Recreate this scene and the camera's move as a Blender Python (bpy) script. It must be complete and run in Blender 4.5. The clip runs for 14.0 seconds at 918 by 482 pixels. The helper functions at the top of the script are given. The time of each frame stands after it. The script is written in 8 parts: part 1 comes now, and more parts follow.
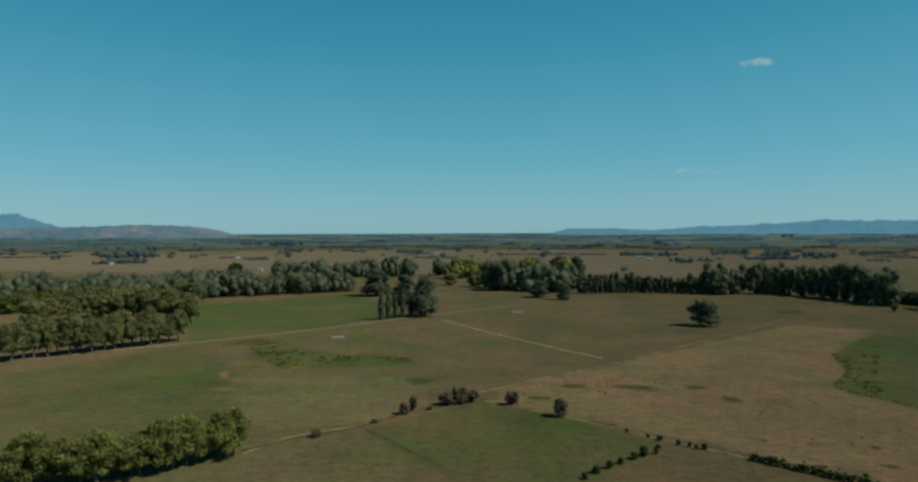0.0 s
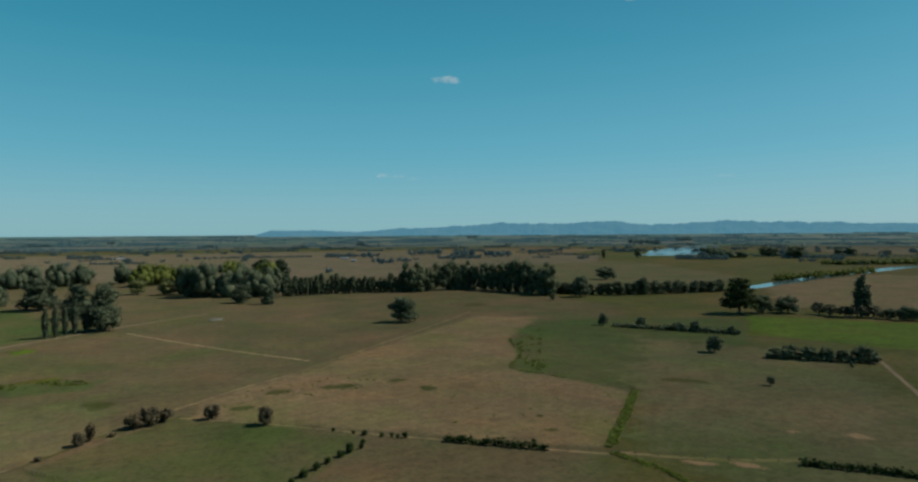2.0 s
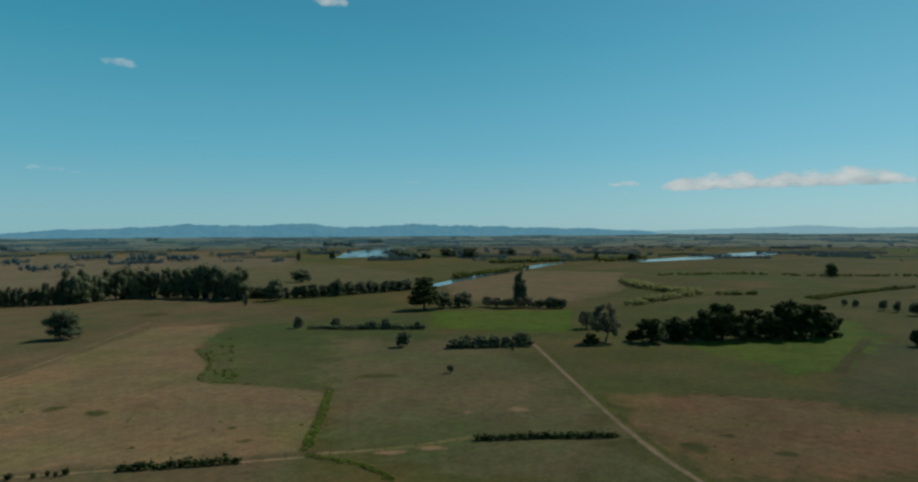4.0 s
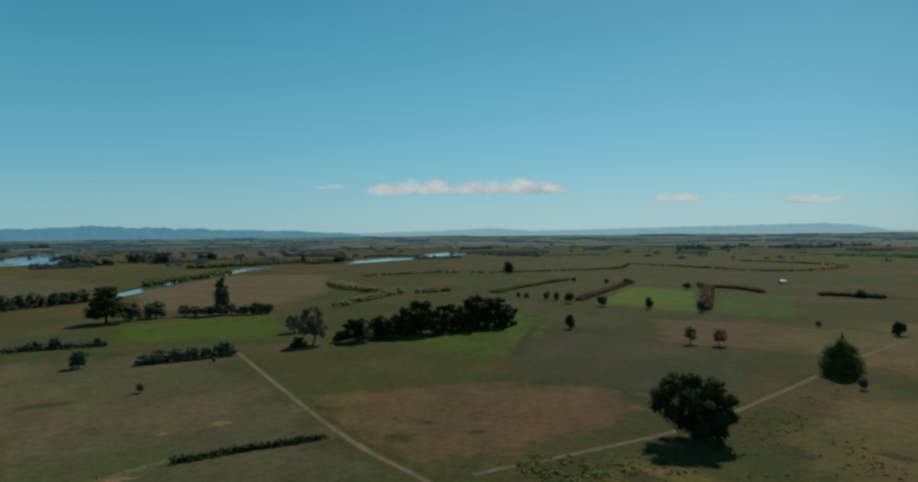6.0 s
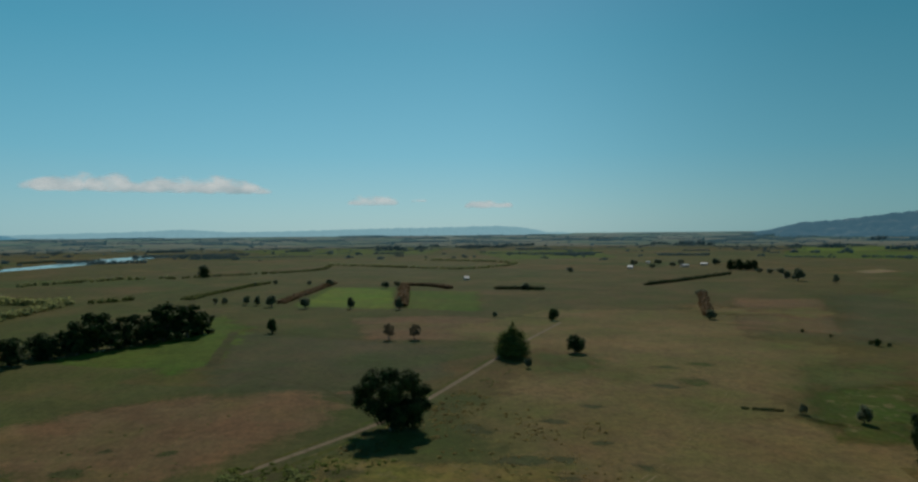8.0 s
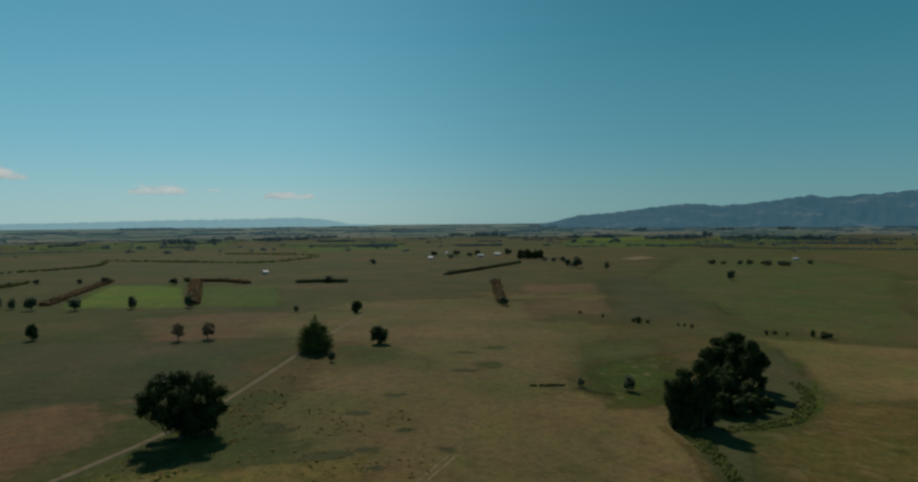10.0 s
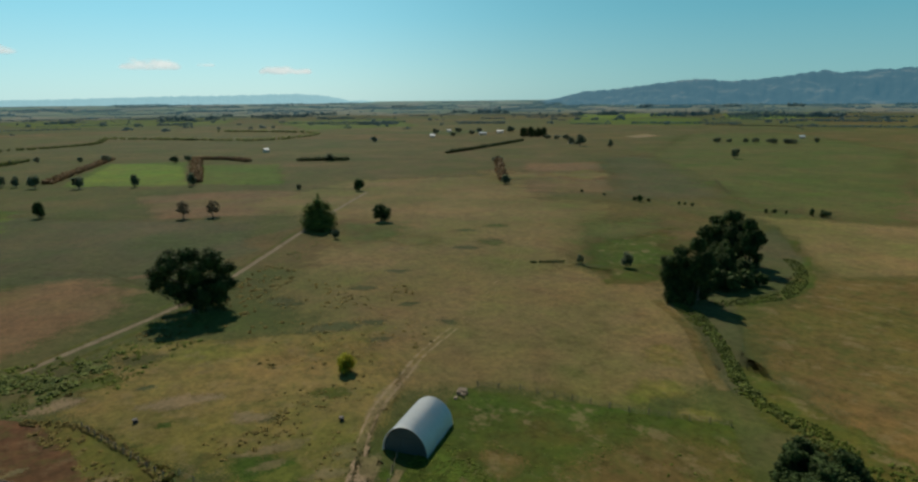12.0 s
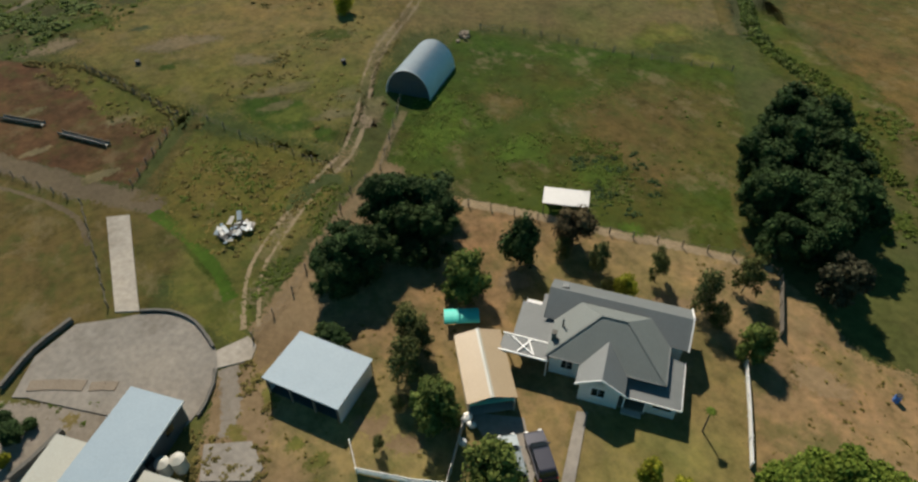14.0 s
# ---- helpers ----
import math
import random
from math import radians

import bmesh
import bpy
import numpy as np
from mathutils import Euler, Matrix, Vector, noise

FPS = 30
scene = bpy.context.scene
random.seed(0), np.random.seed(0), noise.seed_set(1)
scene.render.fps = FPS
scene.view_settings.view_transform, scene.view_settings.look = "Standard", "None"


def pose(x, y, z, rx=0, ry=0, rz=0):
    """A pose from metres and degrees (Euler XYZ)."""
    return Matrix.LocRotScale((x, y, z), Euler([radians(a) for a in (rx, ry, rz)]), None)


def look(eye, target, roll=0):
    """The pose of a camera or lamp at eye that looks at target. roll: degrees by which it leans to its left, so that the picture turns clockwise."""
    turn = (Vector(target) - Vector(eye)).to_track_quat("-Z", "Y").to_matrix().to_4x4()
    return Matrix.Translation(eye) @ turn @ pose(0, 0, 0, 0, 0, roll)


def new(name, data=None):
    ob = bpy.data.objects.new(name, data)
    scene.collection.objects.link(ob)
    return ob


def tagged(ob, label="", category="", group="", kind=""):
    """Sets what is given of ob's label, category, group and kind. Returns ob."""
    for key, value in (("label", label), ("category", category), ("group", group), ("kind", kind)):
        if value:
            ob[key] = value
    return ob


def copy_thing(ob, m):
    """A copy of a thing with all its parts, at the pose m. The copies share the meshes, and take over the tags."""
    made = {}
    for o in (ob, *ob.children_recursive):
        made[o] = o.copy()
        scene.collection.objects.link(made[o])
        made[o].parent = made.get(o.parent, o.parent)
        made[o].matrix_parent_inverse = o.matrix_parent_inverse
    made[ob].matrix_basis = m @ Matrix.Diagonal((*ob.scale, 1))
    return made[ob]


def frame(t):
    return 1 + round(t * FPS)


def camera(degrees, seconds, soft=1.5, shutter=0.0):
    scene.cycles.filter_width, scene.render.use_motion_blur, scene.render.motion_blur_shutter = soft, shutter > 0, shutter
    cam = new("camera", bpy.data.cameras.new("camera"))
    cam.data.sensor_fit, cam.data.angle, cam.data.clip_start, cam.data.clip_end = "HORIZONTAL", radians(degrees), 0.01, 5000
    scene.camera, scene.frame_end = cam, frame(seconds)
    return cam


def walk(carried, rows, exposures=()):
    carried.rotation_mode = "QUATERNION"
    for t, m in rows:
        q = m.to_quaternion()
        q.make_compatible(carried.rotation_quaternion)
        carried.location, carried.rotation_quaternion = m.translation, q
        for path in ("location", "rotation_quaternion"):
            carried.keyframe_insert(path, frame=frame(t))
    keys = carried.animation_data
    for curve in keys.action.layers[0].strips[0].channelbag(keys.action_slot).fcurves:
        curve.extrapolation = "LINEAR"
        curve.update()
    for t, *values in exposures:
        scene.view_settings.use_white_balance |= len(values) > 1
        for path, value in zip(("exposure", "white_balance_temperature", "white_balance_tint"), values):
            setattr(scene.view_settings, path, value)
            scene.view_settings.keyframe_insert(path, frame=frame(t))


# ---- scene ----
cam = camera(71.19, 14.0, soft=2.45)
H = 52.0
# seconds, heading, tilt, lean
PATH = [(0, -0, -0.69, 0.23),
        (0.5, -6.34, -0.7, 0.3),
        (1, -12.89, -0.69, 0.34),
        (1.5, -19.39, -0.65, 0.39),
        (2, -25.93, -0.66, 0.44),
        (2.5, -32.53, -0.63, 0.42),
        (3, -39.11, -0.62, 0.42),
        (3.2, -41.87, -0.6, 0.44),
        (5.3, -69.54, -0.6, 0.34),
        (5.5, -72.11, -0.58, 0.46),
        (6, -78.43, -0.56, 0.49),
        (6.5, -84.59, -0.6, 0.45),
        (7, -91.12, -0.63, 0.48),
        (7.5, -97.93, -0.61, 0.55),
        (8, -104.56, -0.64, 0.55),
        (8.5, -111.2, -0.64, 0.52),
        (9, -117.39, -0.65, 0.55),
        (9.2, -120, -0.67, 0.66),
        (9.55, -121.9, -0.75, 0.64),
        (10.2, -121.97, -1.95, 0.62),
        (10.8, -121.97, -3.6, 0.6),
        (11.3, -121.96, -5.25, 0.6),
        (11.5, -121.94, -5.89, 0.59),
        (12, -121.87, -12.36, 0.57),
        (12.5, -121.78, -19.86, 0.52),
        (13, -121.68, -26.9, 0.43),
        (13.5, -121.62, -34.13, 0.37),
        (14, -121.55, -43.43, 0.34)]
EXPOSURES = [(0.0, -0.08, 6500, 10), (3.0, -0.05, 6500, 10), (7.0, -0.1, 6500, 10), (9.0, -0.22, 6600, 10), (11.3, -0.18, 6750, 10), (11.8, 0.12, 6800, 10), (12.4, 0.88, 7000, 10), (13.0, 0.84, 6850, 10), (14.0, 0.64, 6500, 10)]
walk(cam, [(t, pose(0, 0, H, 90 + p, r, y)) for t, y, p, r in PATH], EXPOSURES)

# ---- sky and sun ----
SUN_YAW, SUN_UP = -104.7, 45.5
world = bpy.data.worlds.new("sky")
scene.world = world
world.use_nodes = True
wn = world.node_tree
sky = wn.nodes.new("ShaderNodeTexSky")
sky.sky_type = "NISHITA"
sky.sun_disc = False
sky.sun_elevation = radians(SUN_UP)
sky.sun_rotation = radians(-SUN_YAW)
sky.altitude = 100.0
sky.air_density, sky.dust_density, sky.ozone_density = 1.0, 0.6, 1.2
# pale teal towards the horizon, deeper above, over the sky's own brightening round the sun
way = wn.nodes.new("ShaderNodeTexCoord")
split = wn.nodes.new("ShaderNodeSeparateXYZ")
wn.links.new(way.outputs["Generated"], split.inputs[0])
depth = wn.nodes.new("ShaderNodeValToRGB")
wn.links.new(split.outputs["Z"], depth.inputs[0])
while len(depth.color_ramp.elements) < 5:
    depth.color_ramp.elements.new(0.5)
for el, (p, c) in zip(depth.color_ramp.elements, ((0.0, (0.155, 0.368, 0.436)), (0.12, (0.058, 0.306, 0.404)), (0.28, (0.009, 0.221, 0.312)), (0.4, (0.0, 0.155, 0.25)), (0.58, (0.0, 0.026, 0.05)))):
    el.position, el.color = p, (*(v / 0.8 for v in c), 1)
background = wn.nodes["Background"]
background.inputs["Strength"].default_value = 0.1
scale = wn.nodes.new("ShaderNodeMix")
scale.data_type, scale.blend_type = "RGBA", "MULTIPLY"
scale.inputs[0].default_value = 1.0
scale.inputs[7].default_value = (10, 10, 10, 1)
wn.links.new(depth.outputs[0], scale.inputs[6])
blend = wn.nodes.new("ShaderNodeMix")
blend.data_type = "RGBA"
blend.inputs[0].default_value = 0.2
wn.links.new(scale.outputs[2], blend.inputs[6])
wn.links.new(sky.outputs[0], blend.inputs[7])
# the sky deepens toward the wooded hills
aim = wn.nodes.new("ShaderNodeVectorMath")
aim.operation = "DOT_PRODUCT"
aim.inputs[1].default_value = (math.sin(radians(165)), math.cos(radians(165)), 0)
wn.links.new(way.outputs["Generated"], aim.inputs[0])
deep = wn.nodes.new("ShaderNodeMapRange")
deep.interpolation_type = "SMOOTHSTEP"
for k, v in zip((1, 2, 3, 4), (0.5, 1.0, 1.0, 0.68)):
    deep.inputs[k].default_value = v
wn.links.new(aim.outputs["Value"], deep.inputs[0])
dim = wn.nodes.new("ShaderNodeVectorMath")
dim.operation = "SCALE"
wn.links.new(blend.outputs[2], dim.inputs[0])
# and brightens on the sun's side
toward = wn.nodes.new("ShaderNodeVectorMath")
toward.operation = "DOT_PRODUCT"
toward.inputs[1].default_value = (0.86 * math.sin(radians(92)), 0.86 * math.cos(radians(92)), 0.5)
wn.links.new(way.outputs["Generated"], toward.inputs[0])
glow = wn.nodes.new("ShaderNodeMapRange")
glow.interpolation_type = "SMOOTHSTEP"
for k, v in zip((1, 2, 3, 4), (0.72, 1.0, 1.0, 1.1)):
    glow.inputs[k].default_value = v
wn.links.new(toward.outputs["Value"], glow.inputs[0])
level = wn.nodes.new("ShaderNodeMath")
level.operation = "MULTIPLY"
wn.links.new(deep.outputs[0], level.inputs[0])
wn.links.new(glow.outputs[0], level.inputs[1])
wn.links.new(level.outputs[0], dim.inputs["Scale"])
# and turns a purer teal there
teal = wn.nodes.new("ShaderNodeMath")
teal.operation = "POWER"
teal.inputs[1].default_value = 0.45
wn.links.new(deep.outputs[0], teal.inputs[0])
tint = wn.nodes.new("ShaderNodeCombineXYZ")
tint.inputs[1].default_value, tint.inputs[2].default_value = 1.0, 1.005
wn.links.new(teal.outputs[0], tint.inputs[0])
hue = wn.nodes.new("ShaderNodeVectorMath")
hue.operation = "MULTIPLY"
wn.links.new(dim.outputs[0], hue.inputs[0])
wn.links.new(tint.outputs[0], hue.inputs[1])
wn.links.new(hue.outputs[0], background.inputs["Color"])

sun_data = bpy.data.lights.new("sun", "SUN")
sun_data.energy, sun_data.angle, sun_data.color = 4.8, radians(0.6), (1.0, 0.9, 0.76)
sun = new("sun", sun_data)
a, e = radians(SUN_YAW), radians(SUN_UP)
SUN_DIR = Vector((-math.sin(a) * math.cos(e), math.cos(a) * math.cos(e), math.sin(e)))
sun.matrix_world = look(SUN_DIR * 200, (0, 0, 0))


# ---- materials ----
def material(name):
    m = bpy.data.materials.new(name)
    m.use_nodes = True
    nt = m.node_tree
    return m, nt, nt.nodes["Principled BSDF"]


def node(nt, kind, **values):
    n = nt.nodes.new("ShaderNode" + kind)
    for k, v in values.items():
        n.inputs[k].default_value = v
    return n


def coords(nt):
    return nt.nodes.new("ShaderNodeNewGeometry").outputs["Position"]


def noise_tex(nt, vec, scale, detail=4.0, rough=0.6):
    n = node(nt, "TexNoise", Scale=scale, Detail=detail, Roughness=rough)
    nt.links.new(vec, n.inputs["Vector"])
    return n.outputs["Fac"]


def ramp(nt, fac, *stops):
    n = nt.nodes.new("ShaderNodeValToRGB")
    els = n.color_ramp.elements
    while len(els) < len(stops):
        els.new(0.5)
    for el, (p, c) in zip(els, stops):
        el.position, el.color = p, (*c, 1)
    nt.links.new(fac, n.inputs[0])
    return n.outputs["Color"]


def mix(nt, fac, c1, c2, blend="MIX"):
    n = nt.nodes.new("ShaderNodeMix")
    n.data_type, n.blend_type = "RGBA", blend
    for sock, v in ((0, fac), (6, c1), (7, c2)):
        if hasattr(v, "is_output"):
            nt.links.new(v, n.inputs[sock])
        elif sock == 0:
            n.inputs[0].default_value = v
        else:
            n.inputs[sock].default_value = (*v, 1)
    return n.outputs[2]


def calc(nt, op, x, y=0.0):
    n = nt.nodes.new("ShaderNodeMath")
    n.operation = op
    for sock, v in ((0, x), (1, y)):
        if hasattr(v, "is_output"):
            nt.links.new(v, n.inputs[sock])
        else:
            n.inputs[sock].default_value = v
    return n.outputs[0]


def bump(nt, bsdf, height, strength=0.4, distance=0.1):
    n = node(nt, "Bump", Strength=strength, Distance=distance)
    nt.links.new(height, n.inputs["Height"])
    nt.links.new(n.outputs[0], bsdf.inputs["Normal"])


def soft_edge(nt, bsdf, breakup, amount=1.7):
    """Lets a laid patch run out raggedly at its edge, by the patch's own 'fade' value."""
    at = nt.nodes.new("ShaderNodeAttribute")
    at.attribute_name = "fade"
    v = calc(nt, "ADD", at.outputs["Fac"], calc(nt, "MULTIPLY", calc(nt, "SUBTRACT", breakup, 0.5), amount))
    grain = noise_tex(nt, coords(nt), 2.3, 3.0, 0.8)
    v = calc(nt, "ADD", v, calc(nt, "MULTIPLY", calc(nt, "SUBTRACT", grain, 0.5), 2.2))
    nt.links.new(calc(nt, "GREATER_THAN", v, 0.5), bsdf.inputs["Alpha"])


def grass_colour(nt, vec, dry, green, bias, weedy=0.0):
    """Turf that shifts between dry and green over tens of metres, mottled over metres, grained below."""
    big = noise_tex(nt, vec, 0.016, 6.0, 0.62)
    mid = noise_tex(nt, vec, 0.085, 6.0, 0.66)
    fine = noise_tex(nt, vec, 0.9, 4.0, 0.65)
    other = nt.nodes.new("ShaderNodeMapping")
    other.inputs["Location"].default_value = (310, 77, 0)
    other.inputs["Scale"].default_value = (0.85, 1.0, 1)
    nt.links.new(vec, other.inputs["Vector"])
    bare = noise_tex(nt, other.outputs[0], 0.03, 7.0, 0.68)
    f = calc(nt, "ADD", calc(nt, "MULTIPLY", big, 1.7), calc(nt, "MULTIPLY", mid, 1.1))
    f = calc(nt, "ADD", f, bias - 1.4)
    r = nt.nodes.new("ShaderNodeClamp")
    nt.links.new(calc(nt, "ADD", calc(nt, "MULTIPLY", f, 2.0), 0.5), r.inputs[0])
    c = mix(nt, r.outputs[0], dry, green)
    # soft fresh growth and brown worn ground, over some tens of metres
    lush = nt.nodes.new("ShaderNodeMapping")
    lush.inputs["Location"].default_value = (-90, 415, 0)
    lush.inputs["Rotation"].default_value = (0, 0, 0.6)
    lush.inputs["Scale"].default_value = (1.0, 0.85, 1)
    nt.links.new(vec, lush.inputs["Vector"])
    fresh = noise_tex(nt, lush.outputs[0], 0.024, 5.0, 0.6)
    c = mix(nt, 1.0, c, ramp(nt, fresh, (0.36, (1.1, 1.0, 1.0)), (0.5, (1.0, 1.0, 1.0)), (0.66, (0.86, 1.03, 0.8))), "MULTIPLY")
    c = mix(nt, 0.5, c, ramp(nt, bare, (0.34, (0.72, 0.8, 0.7)), (0.5, (1.0, 1.0, 1.0)), (0.64, (1.28, 1.12, 1.04))), "MULTIPLY")
    c = mix(nt, 1.0, c, ramp(nt, mid, (0.3, (0.76, 0.77, 0.74)), (0.7, (1.2, 1.18, 1.12))), "MULTIPLY")
    clump = noise_tex(nt, vec, 0.33, 5.0, 0.7)
    c = mix(nt, 0.95 if weedy else 0.65, c, ramp(nt, clump, (0.3, (0.56, 0.62, 0.54)), (0.5, (1.0, 1.0, 1.0)), (0.7, (1.32, 1.26, 1.18))), "MULTIPLY")
    # single tufts and droppings
    tuft = node(nt, "TexVoronoi", Scale=0.55)
    nt.links.new(vec, tuft.inputs["Vector"])
    c = mix(nt, 0.3, c, ramp(nt, tuft.outputs["Distance"], (0.08, (0.62, 0.68, 0.6)), (0.3, (1.0, 1.0, 1.0)), (0.9, (1.1, 1.08, 1.05))), "MULTIPLY")
    c = mix(nt, 1.0, c, ramp(nt, fine, (0.28, (0.76, 0.78, 0.74)), (0.5, (1.0, 1.0, 1.0)), (0.72, (1.18, 1.16, 1.12))), "MULTIPLY")
    if weedy:
        spread = noise_tex(nt, vec, 0.21, 6.0, 0.72)
        c = mix(nt, calc(nt, "MULTIPLY", ramp(nt, spread, (0.5, (0, 0, 0)), (0.6, (1, 1, 1))), weedy), c, (0.06, 0.085, 0.02))
        pale = noise_tex(nt, other.outputs[0], 0.17, 6.0, 0.72)
        c = mix(nt, calc(nt, "MULTIPLY", ramp(nt, pale, (0.54, (0, 0, 0)), (0.63, (1, 1, 1))), weedy), c, (0.21, 0.16, 0.085))
    return c, fine, mid


def pasture(name, dry, green, bias=0.0, patch=True, rough=0.9, weedy=0.0):
    m, nt, b = material(name)
    vec = coords(nt)
    c, fine, mid = grass_colour(nt, vec, dry, green, bias, weedy)
    nt.links.new(c, b.inputs["Base Color"])
    b.inputs["Roughness"].default_value = rough
    b.inputs["Specular IOR Level"].default_value = 0.033
    b.inputs["Diffuse Roughness"].default_value = 0.65
    bump(nt, b, fine, 0.3, 0.3)
    if patch:
        soft_edge(nt, b, mid)
    return m


def ground_material():
    m, nt, b = material("open_pasture")
    vec = coords(nt)
    c, fine, mid = grass_colour(nt, vec, (0.114, 0.096, 0.052), (0.068, 0.077, 0.03), 0.17)
    # paddocks of different growth
    cells = node(nt, "TexVoronoi", Scale=0.0042)
    cells.distance = "MANHATTAN"
    warp = nt.nodes.new("ShaderNodeMapping")
    warp.inputs["Rotation"].default_value = (0, 0, radians(24))
    nt.links.new(vec, warp.inputs["Vector"])
    nt.links.new(warp.outputs[0], cells.inputs["Vector"])
    sep = nt.nodes.new("ShaderNodeSeparateColor")
    nt.links.new(cells.outputs["Color"], sep.inputs[0])
    pad = ramp(nt, sep.outputs[0], (0.0, (1.2, 0.98, 0.88)), (0.35, (1.02, 0.95, 0.9)), (0.6, (0.78, 1.0, 0.74)), (0.8, (1.26, 1.04, 0.96)), (1.0, (0.74, 0.92, 0.68)))
    c = mix(nt, 1.0, c, pad, "MULTIPLY")
    nt.links.new(c, b.inputs["Base Color"])
    b.inputs["Roughness"].default_value = 0.9
    b.inputs["Specular IOR Level"].default_value = 0.033
    b.inputs["Diffuse Roughness"].default_value = 0.65
    bump(nt, b, fine, 0.3, 0.3)
    return m


M_GROUND = ground_material()
M_TAN = pasture("dry_tan_turf", (0.146, 0.112, 0.07), (0.121, 0.103, 0.058), -0.1)
M_GREEN = pasture("green_turf", (0.085, 0.086, 0.041), (0.053, 0.074, 0.028), 0.15)
M_LUSH = pasture("lush_grass", (0.081, 0.100, 0.023), (0.065, 0.108, 0.017), 0.25)
M_FRESH = pasture("fresh_green_grass", (0.115, 0.15, 0.03), (0.098, 0.165, 0.02), 0.1)
M_OLIVE = pasture("olive_turf", (0.092, 0.083, 0.047), (0.058, 0.069, 0.03), 0.1)
M_RED = pasture("reddish_bare_turf", (0.14, 0.093, 0.052), (0.114, 0.09, 0.047), -0.1)
M_SOIL = pasture("bare_brown_soil", (0.236, 0.162, 0.09), (0.14, 0.107, 0.05), -0.25, weedy=0.4)
M_SOFT = pasture("soft_green_turf", (0.092, 0.088, 0.036), (0.066, 0.086, 0.026), 0.1)
M_DARK = pasture("dark_rush_ground", (0.069, 0.065, 0.029), (0.049, 0.058, 0.022), 0.0)
M_SAGE = pasture("grey_green_grazed_turf", (0.105, 0.085, 0.053), (0.072, 0.074, 0.039), 0.0)
# less saturated dry turf; the far paddocks' haze is put into its colour
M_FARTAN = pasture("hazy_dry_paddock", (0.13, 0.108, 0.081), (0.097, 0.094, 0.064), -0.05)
M_YARD = pasture("trampled_yard_earth", (0.092, 0.046, 0.027), (0.108, 0.064, 0.032), -0.1, weedy=0.35)
M_BUFF = pasture("buff_grazed_turf", (0.188, 0.141, 0.057), (0.124, 0.113, 0.033), -0.05, weedy=0.3)
M_DULL = pasture("dull_dry_turf", (0.117, 0.1, 0.061), (0.082, 0.088, 0.045), 0.05)
M_GOLD = pasture("gold_green_rank_grass", (0.15, 0.112, 0.036), (0.086, 0.092, 0.02), 0.0, weedy=0.35)
M_BROWN = pasture("brown_dry_grass", (0.13, 0.093, 0.038), (0.083, 0.075, 0.024), 0.0, weedy=0.40)
M_WORN = pasture("worn_bare_turf", (0.217, 0.170, 0.109), (0.129, 0.110, 0.053), -0.1)
M_ROUGH = pasture("rough_olive_grass", (0.17, 0.129, 0.05), (0.098, 0.108, 0.025), 0.0, weedy=0.4)
M_STRAW = pasture("straw_olive_turf", (0.167, 0.126, 0.061), (0.103, 0.1, 0.037), -0.06)
M_RANK = pasture("rank_green_grass", (0.092, 0.077, 0.022), (0.043, 0.073, 0.012), 0.05, weedy=0.5)
M_LAWN = pasture("mown_tan_lawn", (0.2, 0.14, 0.07), (0.158, 0.126, 0.056), -0.05, weedy=0.20)


def gravel(name, c1, c2, edge=True):
    m, nt, b = material(name)
    vec = coords(nt)
    n1, n2 = noise_tex(nt, vec, 0.35, 5, 0.65), noise_tex(nt, vec, 1.6, 4, 0.6)
    c = mix(nt, n1, c1, c2)
    c = mix(nt, 1.0, c, ramp(nt, n2, (0.3, (0.84, 0.84, 0.84)), (0.7, (1.12, 1.12, 1.12))), "MULTIPLY")
    nt.links.new(c, b.inputs["Base Color"])
    stain = noise_tex(nt, vec, 0.11, 5, 0.65)
    c = mix(nt, 0.8, c, ramp(nt, stain, (0.35, (0.72, 0.7, 0.66)), (0.5, (1, 1, 1)), (0.66, (1.16, 1.14, 1.1))), "MULTIPLY")
    nt.links.new(c, b.inputs["Base Color"])
    b.inputs["Roughness"].default_value = 0.95
    b.inputs["Specular IOR Level"].default_value = 0.06
    b.inputs["Diffuse Roughness"].default_value = 0.6
    bump(nt, b, n2, 0.4, 0.1)
    if edge:
        soft_edge(nt, b, n1, 1.3)
    return m


M_LANE = gravel("pale_lane_gravel", (0.145, 0.117, 0.076), (0.19, 0.154, 0.102))
M_DUST = gravel("worn_dusty_wheel_track", (0.32, 0.25, 0.165), (0.24, 0.182, 0.105))
M_MUD = gravel("dry_mud_lane", (0.15, 0.116, 0.074), (0.098, 0.075, 0.046))
M_CONCRETE = gravel("weathered_concrete", (0.215, 0.192, 0.163), (0.3, 0.272, 0.235), False)
M_CONCRETE_PALE = gravel("pale_worn_concrete", (0.34, 0.3, 0.25), (0.44, 0.395, 0.335), False)
M_GRIT = gravel("dusty_broken_concrete", (0.2, 0.172, 0.138), (0.26, 0.228, 0.188))
M_BANK = gravel("clay_bank", (0.24, 0.165, 0.095), (0.175, 0.13, 0.07))


def water_material():
    m, nt, b = material("river_water")
    b.inputs["Base Color"].default_value = (0.05, 0.09, 0.1, 1)
    b.inputs["Roughness"].default_value = 0.12
    b.inputs["IOR"].default_value = 1.33
    bump(nt, b, noise_tex(nt, coords(nt), 0.8, 2), 0.08, 0.05)
    return m


M_WATER = water_material()


